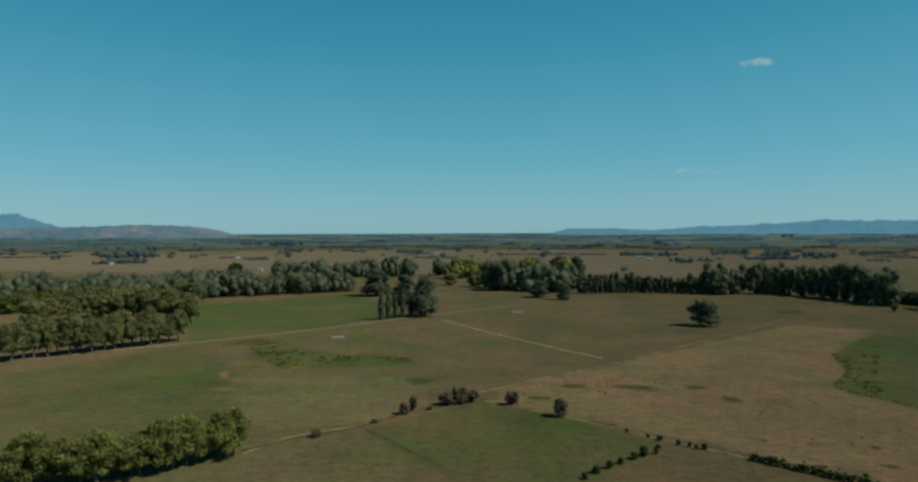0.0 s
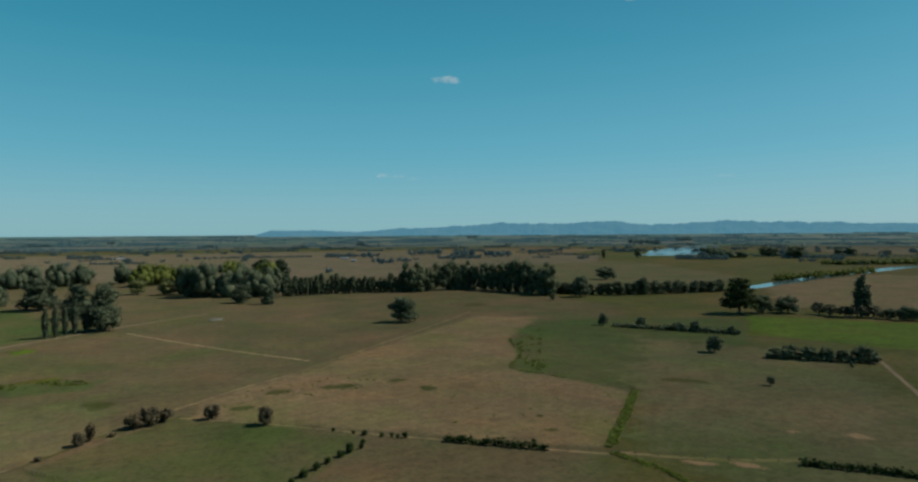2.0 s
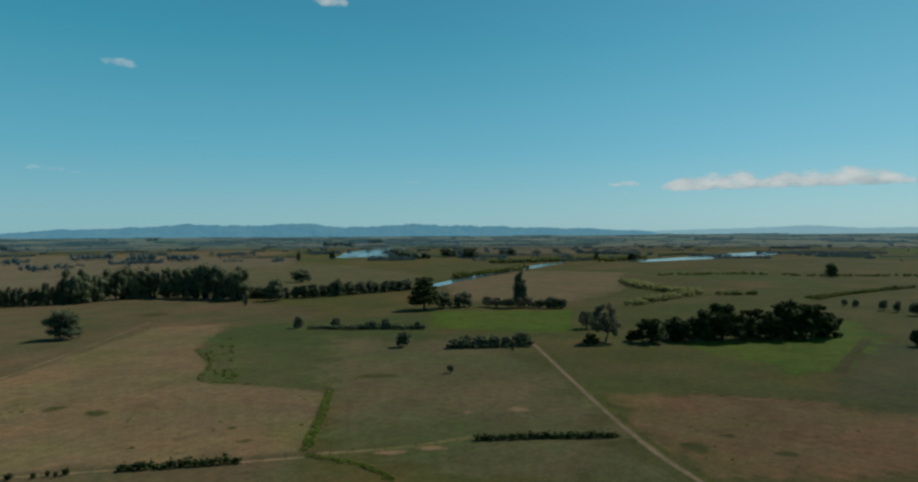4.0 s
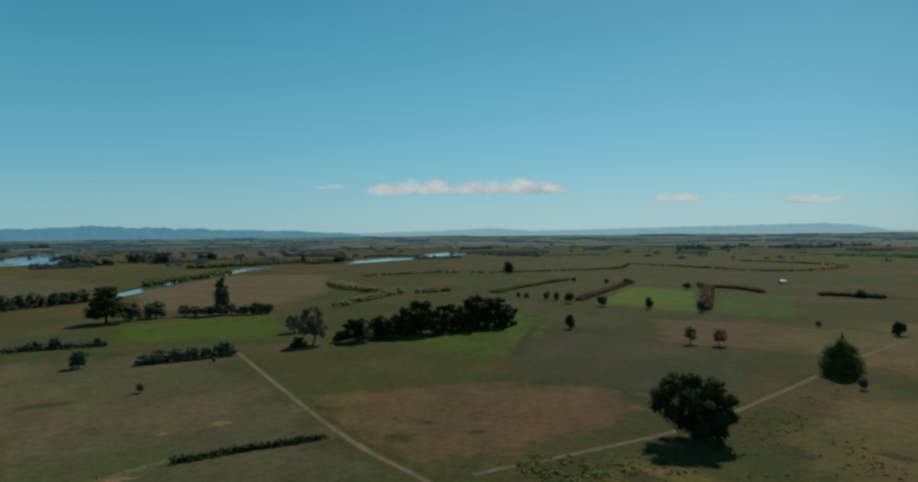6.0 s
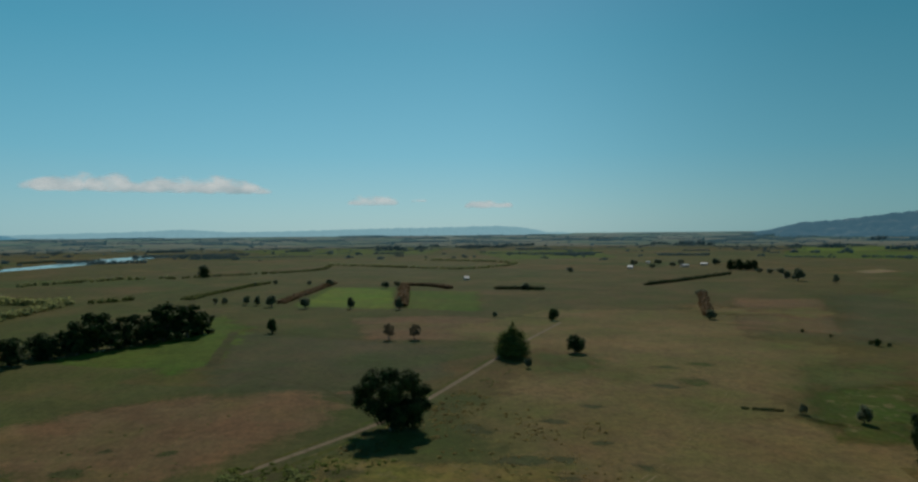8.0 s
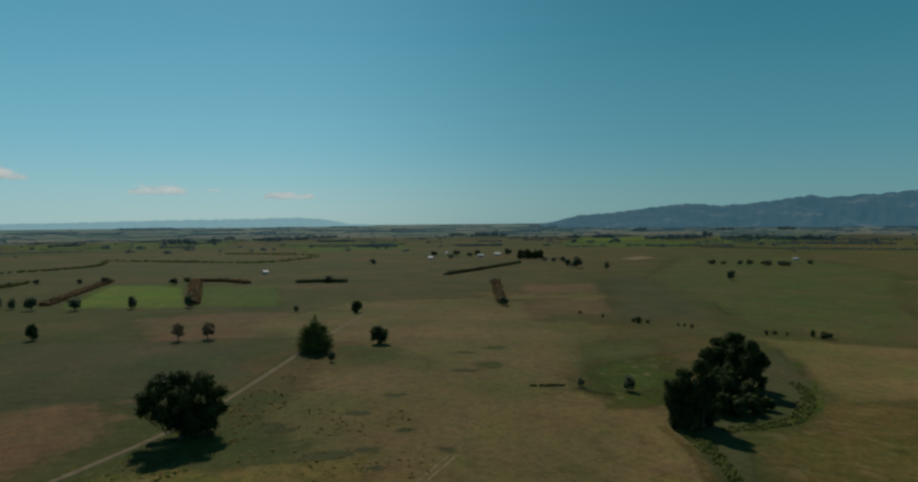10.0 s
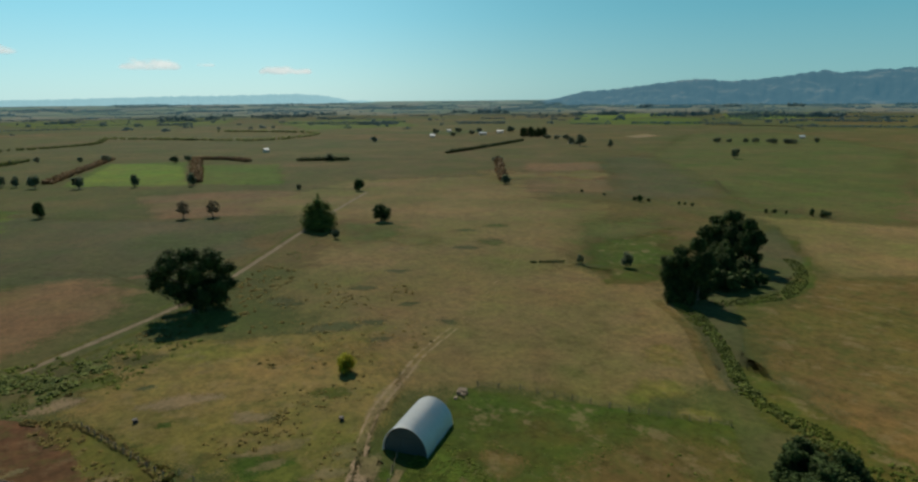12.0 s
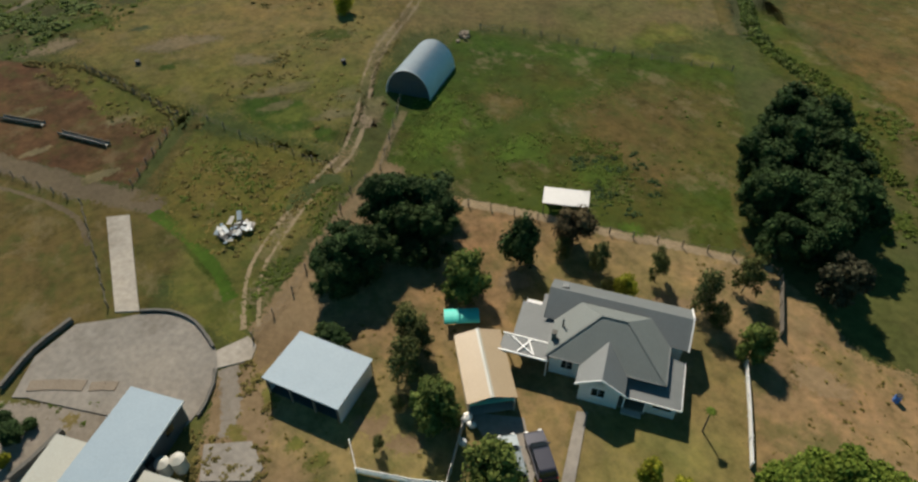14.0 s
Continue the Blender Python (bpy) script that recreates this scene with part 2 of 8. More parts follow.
def foliage(name, dark, light, vary=0.35, through_light=0.2):
    m, nt, b = material(name)
    geo = nt.nodes.new("ShaderNodeNewGeometry")
    c = mix(nt, geo.outputs["Random Per Island"], dark, light)
    info = nt.nodes.new("ShaderNodeObjectInfo")
    c = mix(nt, vary, c, ramp(nt, info.outputs["Random"], (0.0, (0.6, 0.7, 0.6)), (0.5, (1, 1, 1)), (1.0, (1.45, 1.3, 0.95))), "MULTIPLY")
    n = noise_tex(nt, geo.outputs["Position"], 0.45, 2)
    c = mix(nt, 1.0, c, ramp(nt, n, (0.3, (0.65, 0.65, 0.65)), (0.7, (1.3, 1.3, 1.25))), "MULTIPLY")
    nt.links.new(c, b.inputs["Base Color"])
    b.inputs["Roughness"].default_value = 0.75
    b.inputs["Specular IOR Level"].default_value = 0.06
    # thin leaves let some light through
    thin = nt.nodes.new("ShaderNodeBsdfTranslucent")
    nt.links.new(c, thin.inputs["Color"])
    both = nt.nodes.new("ShaderNodeMixShader")
    both.inputs[0].default_value = through_light
    nt.links.new(b.outputs[0], both.inputs[1])
    nt.links.new(thin.outputs[0], both.inputs[2])
    nt.links.new(both.outputs[0], nt.nodes["Material Output"].inputs["Surface"])
    return m


L_DARK = foliage("dark_evergreen_leaf", (0.012, 0.026, 0.009), (0.042, 0.068, 0.022), 0.3, 0.12)
L_MID = foliage("mid_green_leaf", (0.04, 0.063, 0.016), (0.118, 0.147, 0.04))
L_OLIVE = foliage("olive_willow_leaf", (0.12, 0.15, 0.068), (0.24, 0.268, 0.122), 0.3, 0.5)
L_YOUNG = foliage("yellow_olive_willow_leaf", (0.125, 0.155, 0.048), (0.25, 0.28, 0.092), 0.2, 0.5)
L_BRIGHT = foliage("fresh_green_leaf", (0.045, 0.08, 0.012), (0.17, 0.215, 0.036), 0.35, 0.35)
L_YELLOW = foliage("yellow_green_leaf", (0.17, 0.19, 0.018), (0.32, 0.31, 0.04), 0.1, 0.5)
L_GREY = foliage("grey_green_leaf", (0.09, 0.104, 0.076), (0.17, 0.184, 0.13), 0.2, 0.35)
L_RUST = foliage("rusty_brown_leaf", (0.058, 0.046, 0.027), (0.132, 0.09, 0.052), 0.35, 0.3)
L_STRAW = foliage("straw_tussock", (0.13, 0.108, 0.036), (0.24, 0.19, 0.06), 0.35, 0.45)
L_WEED = foliage("gold_green_weed", (0.125, 0.108, 0.036), (0.21, 0.175, 0.062), 0.0, 0.45)
L_GRASS = foliage("rank_weed_leaf", (0.07, 0.105, 0.018), (0.12, 0.155, 0.034), 0.0, 0.45)
L_REED = foliage("fresh_reed_leaf", (0.1, 0.16, 0.03), (0.19, 0.26, 0.06), 0.0, 0.55)
# belt leaf paled and greyed to carry distance haze in its colour
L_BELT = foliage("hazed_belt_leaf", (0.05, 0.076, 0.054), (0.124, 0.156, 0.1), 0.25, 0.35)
L_PURPLE = foliage("dull_purple_leaf", (0.026, 0.026, 0.015), (0.054, 0.052, 0.031), 0.0)
L_FRUIT = foliage("fruit_tree_leaf", (0.05, 0.06, 0.02), (0.115, 0.122, 0.045))
L_RUSSET = foliage("dark_russet_leaf", (0.035, 0.03, 0.016), (0.085, 0.066, 0.034), 0.0)
L_DUSK = foliage("dull_brown_green_leaf", (0.068, 0.062, 0.042), (0.14, 0.124, 0.082), 0.3, 0.3)
# distance haze put into the next two leaf colours as a blue-grey tint
L_FAR = foliage("distant_wood_hazed", (0.04, 0.064, 0.062), (0.075, 0.105, 0.1), 0.0)
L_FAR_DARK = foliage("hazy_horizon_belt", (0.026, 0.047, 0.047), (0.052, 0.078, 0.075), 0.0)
# more of the haze, as a faint blue emission on the far leaves
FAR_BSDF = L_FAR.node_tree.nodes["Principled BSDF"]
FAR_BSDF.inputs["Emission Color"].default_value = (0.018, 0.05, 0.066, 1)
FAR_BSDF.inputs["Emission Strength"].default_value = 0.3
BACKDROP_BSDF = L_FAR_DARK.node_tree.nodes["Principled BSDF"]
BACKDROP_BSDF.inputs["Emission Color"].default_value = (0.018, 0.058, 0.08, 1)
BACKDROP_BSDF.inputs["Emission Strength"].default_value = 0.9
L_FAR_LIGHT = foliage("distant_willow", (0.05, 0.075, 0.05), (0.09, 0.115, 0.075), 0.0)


def bark_material():
    m, nt, b = material("bark")
    c = ramp(nt, noise_tex(nt, coords(nt), 2.5, 5), (0.3, (0.05, 0.038, 0.028)), (0.7, (0.15, 0.125, 0.1)))
    nt.links.new(c, b.inputs["Base Color"])
    b.inputs["Roughness"].default_value = 0.9
    return m


M_BARK = bark_material()


# ---- mesh helpers ----
def ground_z(x, y):
    s = min(1.0, max(0.0, (math.hypot(x, y) - 2600) / 2350))
    return 50 * s * s


def mesh_of(name, verts, faces, mat, smooth=False):
    me = bpy.data.meshes.new(name)
    me.from_pydata([tuple(v) for v in verts], [], faces)
    me.materials.append(mat)
    if smooth:
        me.shade_smooth()
    me.update()
    return me


def part(name, bm, mat, parent, label="", smooth=False):
    """One mesh object under a thing or a part."""
    me = bpy.data.meshes.new(name)
    bm.to_mesh(me)
    bm.free()
    me.materials.append(mat)
    if smooth:
        me.shade_smooth()
    ob = new(name, me)
    ob.parent = parent
    if label:
        ob["label"] = label
    return ob


def thing(name, x, y, z=0.0, turn=0.0, label="", category="", group="", kind=""):
    ob = new(name)
    ob.empty_display_size = 0.5
    ob.matrix_world = pose(x, y, z, 0, 0, turn)
    return tagged(ob, label, category, group, kind)


def smooth_line(points, step):
    """A rounded line through the points, with a point every step metres or so."""
    pts = [Vector((*p, 0)) for p in points]
    ext = [2 * pts[0] - pts[1]] + pts + [2 * pts[-1] - pts[-2]]
    out = []
    for p0, p1, p2, p3 in zip(ext, ext[1:], ext[2:], ext[3:]):
        n = max(1, int((p2 - p1).length / step))
        for k in range(n):
            t = k / n
            out.append(0.5 * (2 * p1 + (p2 - p0) * t + (2 * p0 - 5 * p1 + 4 * p2 - p3) * t * t + (3 * p1 - p0 - 3 * p2 + p3) * t ** 3))
    out.append(pts[-1])
    return out


LAYER = [0.0]


def ribbon_mesh(name, points, width, mat, z, step=8.0, rails=(0.0,), wobble=0.0, seed=1, peak=1.0):
    """Strips along a line; rails are the sideways offsets of the strips' middles."""
    LAYER[0] += 0.00012
    z = 0.002 + LAYER[0] if z < 0.1 else z
    line = smooth_line(points, step)
    verts, faces, fade = [], [], []
    widths = width if isinstance(width, (list, tuple)) else [width, width]
    for off in rails:
        base = len(verts)
        for i, p in enumerate(line):
            d = (line[min(i + 1, len(line) - 1)] - line[max(i - 1, 0)]).normalized()
            s = Vector((-d.y, d.x, 0))
            u = i / max(1, len(line) - 1) * (len(widths) - 1)
            k = min(int(u), len(widths) - 2)
            w = widths[k] + (widths[k + 1] - widths[k]) * (u - k)
            w *= 1 + wobble * noise.noise(p * 0.06 + Vector((seed, off, 0)))
            for a, f in ((-0.5, 0.0), (-0.22, peak), (0.22, peak), (0.5, 0.0)):
                q = p + s * (off + a * w)
                verts.append((q.x, q.y, ground_z(q.x, q.y) + z))
                fade.append(f)
        for i in range(len(line) - 1):
            for k in range(3):
                a = base + i * 4 + k
                faces.append((a, a + 4, a + 5, a + 1))
    me = mesh_of(name, verts, faces, mat)
    at = me.attributes.new("fade", "FLOAT", "POINT")
    at.data.foreach_set("value", np.array(fade, dtype=np.float32))
    return me


def inside_distance(px, py, poly):
    """Distance to the outline, positive inside."""
    d = np.full(px.shape, 1e9)
    inside = np.zeros(px.shape, bool)
    for (x1, y1), (x2, y2) in zip(poly, poly[1:] + poly[:1]):
        ex, ey = x2 - x1, y2 - y1
        t = np.clip(((px - x1) * ex + (py - y1) * ey) / (ex * ex + ey * ey + 1e-9), 0, 1)
        d = np.minimum(d, np.hypot(px - x1 - t * ex, py - y1 - t * ey))
        cross = ((y1 > py) != (y2 > py)) & (px < (x2 - x1) * (py - y1) / (y2 - y1 + 1e-12) + x1)
        inside ^= cross
    return np.where(inside, d, -d)


def field(name, poly, mat, z, soft=6.0, label="", category="field", cells=60):
    """A patch of ground cover with a ragged edge, lying on the ground sheet."""
    LAYER[0] += 0.00012
    z = 0.002 + LAYER[0]
    poly = list(poly)
    xs, ys = [p[0] for p in poly], [p[1] for p in poly]
    size = max(max(xs) - min(xs), max(ys) - min(ys))
    step = max(size / cells, 0.25)
    pad = soft * 0.5
    gx = np.arange(min(xs) - pad, max(xs) + pad + step, step)
    gy = np.arange(min(ys) - pad, max(ys) + pad + step, step)
    px, py = np.meshgrid(gx, gy)
    d = inside_distance(px, py, poly)
    fade = np.clip(d / soft + 0.5, 0, 1)
    r = np.clip((np.hypot(px, py) - 2600) / 2350, 0, 1)
    pz = 50 * r * r + z
    nx = len(gx)
    faces = []
    for j in range(len(gy) - 1):
        for i in range(nx - 1):
            if fade[j, i] > 0 or fade[j, i + 1] > 0 or fade[j + 1, i] > 0 or fade[j + 1, i + 1] > 0:
                a = j * nx + i
                faces.append((a, a + 1, a + 1 + nx, a + nx))
    used = np.unique(np.array(faces).ravel())
    remap = {int(v): k for k, v in enumerate(used)}
    flat = np.stack([px.ravel(), py.ravel(), pz.ravel()], 1)[used]
    me = mesh_of(name, flat, [tuple(remap[v] for v in f) for f in faces], mat)
    at = me.attributes.new("fade", "FLOAT", "POINT")
    at.data.foreach_set("value", fade.ravel()[used].astype(np.float32))
    return tagged(new(name, me), label, category, "", "structure")


# ---- ground ----
def build_ground():
    radii = [0, 15, 40, 80, 150, 300, 600, 1000, 1500, 2000, 2500] + [2600 + 60 * k for k in range(1, 41)] + [5400, 6000]
    n = 144
    verts, faces = [(0, 0, 0)], []
    for r in radii[1:]:
        for k in range(n):
            a = 2 * math.pi * k / n
            x, y = r * math.cos(a), r * math.sin(a)
            verts.append((x, y, ground_z(x, y)))
    for k in range(n):
        faces.append((0, 1 + k, 1 + (k + 1) % n))
    for i in range(len(radii) - 2):
        for k in range(n):
            a, b = 1 + i * n + k, 1 + i * n + (k + 1) % n
            faces.append((a, a + n, b + n, b))
    tagged(new("ground", mesh_of("ground", verts, faces, M_GROUND, True)), "wide flat farm plain of dry grass", "ground", "", "structure")


build_ground()


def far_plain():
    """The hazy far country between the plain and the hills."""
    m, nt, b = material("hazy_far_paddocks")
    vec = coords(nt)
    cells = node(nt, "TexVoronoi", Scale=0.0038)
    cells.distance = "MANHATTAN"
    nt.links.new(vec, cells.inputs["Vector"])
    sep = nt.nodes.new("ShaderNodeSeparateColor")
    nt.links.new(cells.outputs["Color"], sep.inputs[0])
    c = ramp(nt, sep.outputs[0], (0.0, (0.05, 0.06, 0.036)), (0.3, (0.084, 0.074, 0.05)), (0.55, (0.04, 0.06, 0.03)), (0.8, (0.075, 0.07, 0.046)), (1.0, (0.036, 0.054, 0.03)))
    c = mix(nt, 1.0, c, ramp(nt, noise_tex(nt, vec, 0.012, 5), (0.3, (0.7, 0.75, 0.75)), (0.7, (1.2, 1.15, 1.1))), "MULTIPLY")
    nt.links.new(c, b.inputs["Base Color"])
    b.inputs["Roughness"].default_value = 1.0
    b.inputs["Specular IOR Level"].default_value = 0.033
    # blue air haze put into the sheet's own emission, stronger with distance
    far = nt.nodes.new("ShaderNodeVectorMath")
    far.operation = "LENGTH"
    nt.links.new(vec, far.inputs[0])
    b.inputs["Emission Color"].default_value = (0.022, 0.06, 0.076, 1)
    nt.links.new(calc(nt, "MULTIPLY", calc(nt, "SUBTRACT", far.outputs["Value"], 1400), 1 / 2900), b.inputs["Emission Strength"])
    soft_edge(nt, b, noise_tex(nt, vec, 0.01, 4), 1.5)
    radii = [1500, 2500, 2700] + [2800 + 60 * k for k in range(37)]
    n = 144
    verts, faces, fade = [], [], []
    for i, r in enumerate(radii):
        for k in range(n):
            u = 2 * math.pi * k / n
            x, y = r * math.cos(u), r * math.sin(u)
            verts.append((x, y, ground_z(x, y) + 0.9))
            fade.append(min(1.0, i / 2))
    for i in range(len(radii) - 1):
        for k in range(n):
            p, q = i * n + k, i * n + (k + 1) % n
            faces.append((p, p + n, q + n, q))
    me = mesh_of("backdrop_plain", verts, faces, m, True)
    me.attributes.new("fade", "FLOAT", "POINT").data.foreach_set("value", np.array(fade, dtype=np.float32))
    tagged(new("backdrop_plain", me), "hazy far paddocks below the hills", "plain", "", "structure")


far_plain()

# ---- fields ----
field("field", [(-94.6, 94.8), (-804.4, 894.6), (-311.9, 888.6), (592.4, 827.5), (288.4, 469.3), (303.2, 362.7), (159.7, 174.4), (100.9, 121), (69.3, 89.8)], M_SAGE, 0.03, 30, "broad grazed grey-green paddocks", cells=110)
field("field", [(-194.1, 467.2), (-95.1, 564.1), (-34.8, 402.7), (-127.4, 299.6)], M_GREEN, 0.03, 14, "green paddock beside the willow rows")
field("field", [(-171.2, 238.3), (-124.6, 299.5), (-79, 236.6), (-70.2, 189.3), (-50.1, 145.4), (-97.6, 135.5)], M_OLIVE, 0.03, 16, "olive green paddock with worn brown patches")
field("field", [(-81.7, 231.8), (-48.6, 236), (-17.6, 226.1), (-4.5, 194.8), (-23.5, 176.8), (-43, 164.3), (-59.3, 177.3)], M_DULL, 0.035, 18, "dry tan paddock")
field("field", [(-104, 308), (-84, 262), (-68, 246), (-18, 252), (-14, 262), (-50, 275), (-80, 305)], M_GREEN, 0.03, 12, "damp green hollow in the paddock")
field("field", [(-25.6, 168.9), (8.3, 201.5), (50.5, 155.4), (25.9, 131.7), (-0.7, 132)], M_OLIVE, 0.04, 2.5, "green paddock inside low fences")
field("field", [(11.5, 197), (12.4, 212), (186.6, 358.7), (218.1, 333.5), (159.1, 271.7), (144.5, 237.4), (126.4, 213.4), (130.7, 199.6), (134.9, 190.1), (141, 164.3), (100.4, 123.2), (67.7, 149.2)], M_TAN, 0.03, 7, "dry tan paddock with dark thistle patches")
field("field", [(201.2, 327.7), (322.9, 273.6), (220.6, 183.7), (161.1, 160.7), (142.9, 164.9), (134.9, 190.1), (130.7, 199.6), (126.4, 213.4), (144.5, 237.4), (159.1, 271.7), (218.1, 333.5)], M_GREEN, 0.045, 16, "dark green damp paddock")
field("field", [(330.5, 275.1), (392.5, 201.7), (304.5, 158), (291.9, 179), (271.9, 226.4)], M_LUSH, 0.04, 8, "bright green paddock behind the hedge")
field("field", [(302.8, 105.6), (357.9, 40.4), (380.5, 25.6), (297.6, 28.3), (270.3, 40.5), (283, 73.2)], M_LUSH, 0.04, 6, "bright green strip in front of the grove")
field("field", [(643.4, -32.8), (629.3, -99.1), (452.4, -67.2), (485, 1.6)], M_LUSH, 0.04, 5, "bright green paddock between hedges")
field("field", [(193.6, 88.7), (218.8, 40.9), (209.8, -6.8), (194.8, -17), (187.3, 24.8), (176.2, 68.1)], M_RED, 0.03, 12, "reddish dry paddock")
field("field", [(216.7, 246.1), (260.7, 177.2), (207.5, 113.5), (178, 84.1), (138.4, 54), (124.5, 53.8), (111.2, 126.8)], M_DULL, 0.03, 30, "brownish dry paddock beside the lane")
field("field", [(143.7, 163.5), (149.5, 115.7), (155.6, 67), (128.4, 44.9), (113.4, 81.4), (106.2, 121.1)], M_DULL, 0.03, 24, "dull brown paddock below the hedge")
field("field", [(405.1, -33.9), (396.5, -97), (345.4, -146.1), (298.3, -95.4), (318, -36)], M_RED, 0.035, 12, "reddish tan patch round two small trees")
field("field", [(339.6, -75.1), (401.7, -173.5), (364.3, -281), (264.1, -215.7), (237.9, -236.1), (180, -170.6), (141.5, -123.4), (111.9, -126.3), (69.5, -93.2), (101.5, -43.7), (132.9, -46.4), (177.1, -47.5), (223.6, -88), (260.7, -105.9)], M_STRAW, 0.03, 30, "wide dry tan pasture")
field("field", [(378.4, 39.3), (285.6, -69.7), (225.6, -51.7), (203.4, -18.7), (227.2, 28.2)], M_OLIVE, 0.03, 20, "olive green pasture before the oak")
field("field", [(184.9, 83.4), (212, 62.3), (222, 30.6), (219, -4), (183, -10), (160, 14), (142, 38), (154, 56)], M_RED, 0.03, 16, "brownish dry pasture before the oak")
field("field", [(481.9, -2.7), (645.5, -39.8), (626.2, -65.2), (590.6, -87.8), (441.4, -68.5)], M_FRESH, 0.03, 6, "bright green paddock between rusty hedges")
field("field", [(586.7, -100.9), (548.9, -158.9), (410.3, -121.1), (443.9, -74.6)], M_LUSH, 0.03, 12, "green paddock beside the rusty hedge")
field("field", [(257.7, -103.3), (246.4, -124.2), (210.6, -107.1), (219.3, -90.8)], M_SOFT, 0.03, 26, "fresh green patch by the dark tree")
field("field", [(203.4, -189), (190.4, -222), (143.2, -172), (127.4, -150.4), (136.6, -141), (160, -152.6)], M_SOFT, 0.03, 34, "fresh green damp patch in the pasture")
field("field", [(428.8, -333.4), (400.2, -387.2), (261.3, -267.7), (290.6, -226.6)], M_RED, 0.03, 14, "pinkish dry paddock")
field("field", [(428.4, -421.1), (405.9, -552.1), (215.2, -302.5), (241.5, -247.8)], M_OLIVE, 0.03, 45, "green paddock before the grove")
field("field", [(210.9, -301.5), (182.4, -427.9), (113.1, -309.2), (125.6, -302.2), (180.6, -281.4)], M_RED, 0.03, 14, "reddish brown paddock along a hedge line")
field("field", [(170.1, -261.7), (107.8, -296), (77.2, -220), (97.7, -189.2), (145.6, -240.7)], M_STRAW, 0.03, 16, "dry tan paddock beside the grove")
field("field", [(98.7, -181.9), (74.4, -213), (26.3, -93.9), (30.6, -92.1), (51.4, -104.1), (69.1, -113.8), (88.1, -137)], M_BROWN, 0.03, 16, "brown-green paddock beyond the drain")
field("field", [(421.4, 76.8), (440.7, 47.6), (378.9, 23.6), (278, 30.3), (259.1, 47.5)], M_LUSH, 0.03, 16, "fresh green strip by the grove")
field("field", [(101.5, -43.7), (118.2, -68.9), (158.3, -123.1), (125.1, -147.9), (95, -126.4), (69.3, -103.1), (71.3, -81.4), (91.8, -61)], M_STRAW, 0.03, 14, "dry tan paddock beyond the yard")

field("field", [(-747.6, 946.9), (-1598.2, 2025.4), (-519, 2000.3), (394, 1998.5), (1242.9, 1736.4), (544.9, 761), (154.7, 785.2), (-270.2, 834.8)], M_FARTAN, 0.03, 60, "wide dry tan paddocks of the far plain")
field("field", [(303, 493), (749.8, 1269), (760, 828.3), (616, 521.6), (433.6, 409)], M_DULL, 0.035, 20, "dry tan river flat")
field("field", [(518.7, 419), (773.8, 473.1), (816.5, 344.6), (564.7, 238.5), (430.2, 228.7), (395.6, 303.2)], M_TAN, 0.035, 25, "dry tan river flat")
field("field", [(1950.6, -1727.3), (2044.6, -2435.7), (1327.8, -1637.4), (1278.4, -1191.7)], M_FRESH, 0.05, 25, "bright green paddock on the far plain")
field("field", [(1382.8, -1895), (1298.4, -2300.4), (917.1, -1674.1), (1001.3, -1393.2)], M_FRESH, 0.05, 25, "bright green paddock on the far plain")
field("field", [(2612.9, 278.7), (2984.2, -184.6), (2541.9, -625.7), (1701.4, -357.3), (1729.4, 21)], M_LUSH, 0.05, 40, "green paddock on the far plain")
field("field", [(1818.1, -515.1), (1783.6, -874.7), (1222.3, -655.7), (1201.9, -410.4)], M_LUSH, 0.05, 40, "green paddock on the far plain")
field("field", [(657, -682.4), (680.7, -754.5), (638.7, -730.9), (616.1, -666.5)], M_WORN, 0.05, 8, "pale bare paddock on the far plain")
field("field", [(787, 1802.8), (1323.5, 2066.3), (1266.5, 1570.2), (912.3, 1317), (695.6, 1334.3)], M_TAN, 0.05, 30, "pale tan paddock on the far plain")
field("field", [(129.7, 658), (182.1, 722.9), (228.8, 684.9), (198.7, 611.5)], M_RED, 0.05, 10, "pinkish dry paddock")

# ---- lanes and tracks ----
def lane(points, width, mat, label, z=0.06, rails=(0.0,), step=6.0, wobble=0.25, peak=0.85):
    ob = new("farm_track", ribbon_mesh("farm_track", points, width, mat, z, step, rails, wobble, 1, peak))
    return tagged(ob, label, "track", "", "structure")


lane([(267.6, 160.8), (163.5, 69.5), (132.1, 35.8), (118, 21.9)], 2.4, M_LANE, "straight pale gravel lane between paddocks")
lane([(136.2, 25.3), (171, -16.9), (194.1, -38), (254.2, -81.7), (297.4, -113.2), (344.9, -150.1)], 2.8, M_LANE, "pale gravel lane past the oak and the conifer")
lane([(-194, 270.1), (-134.3, 302.9), (-72.7, 353.8), (-13.1, 413.7), (35.6, 455.2)], 3.6, M_LANE, "pale dusty lane along the willows")
lane([(-10.4, 385.6), (14, 338.9), (39.3, 295.8), (59.4, 264.8)], 2.2, M_DUST, "pale worn stock track", peak=0.6)
lane([(6.7, 209), (30.5, 229.8), (56, 249.7), (139.5, 327.7), (194, 382)], 1.7, M_WORN, "dry worn strip along a fence", peak=0.6)
lane([(-51.4, 151.2), (-43, 164.3), (-27.7, 172.6)], 1.5, M_LANE, "pale worn strip along the drain")

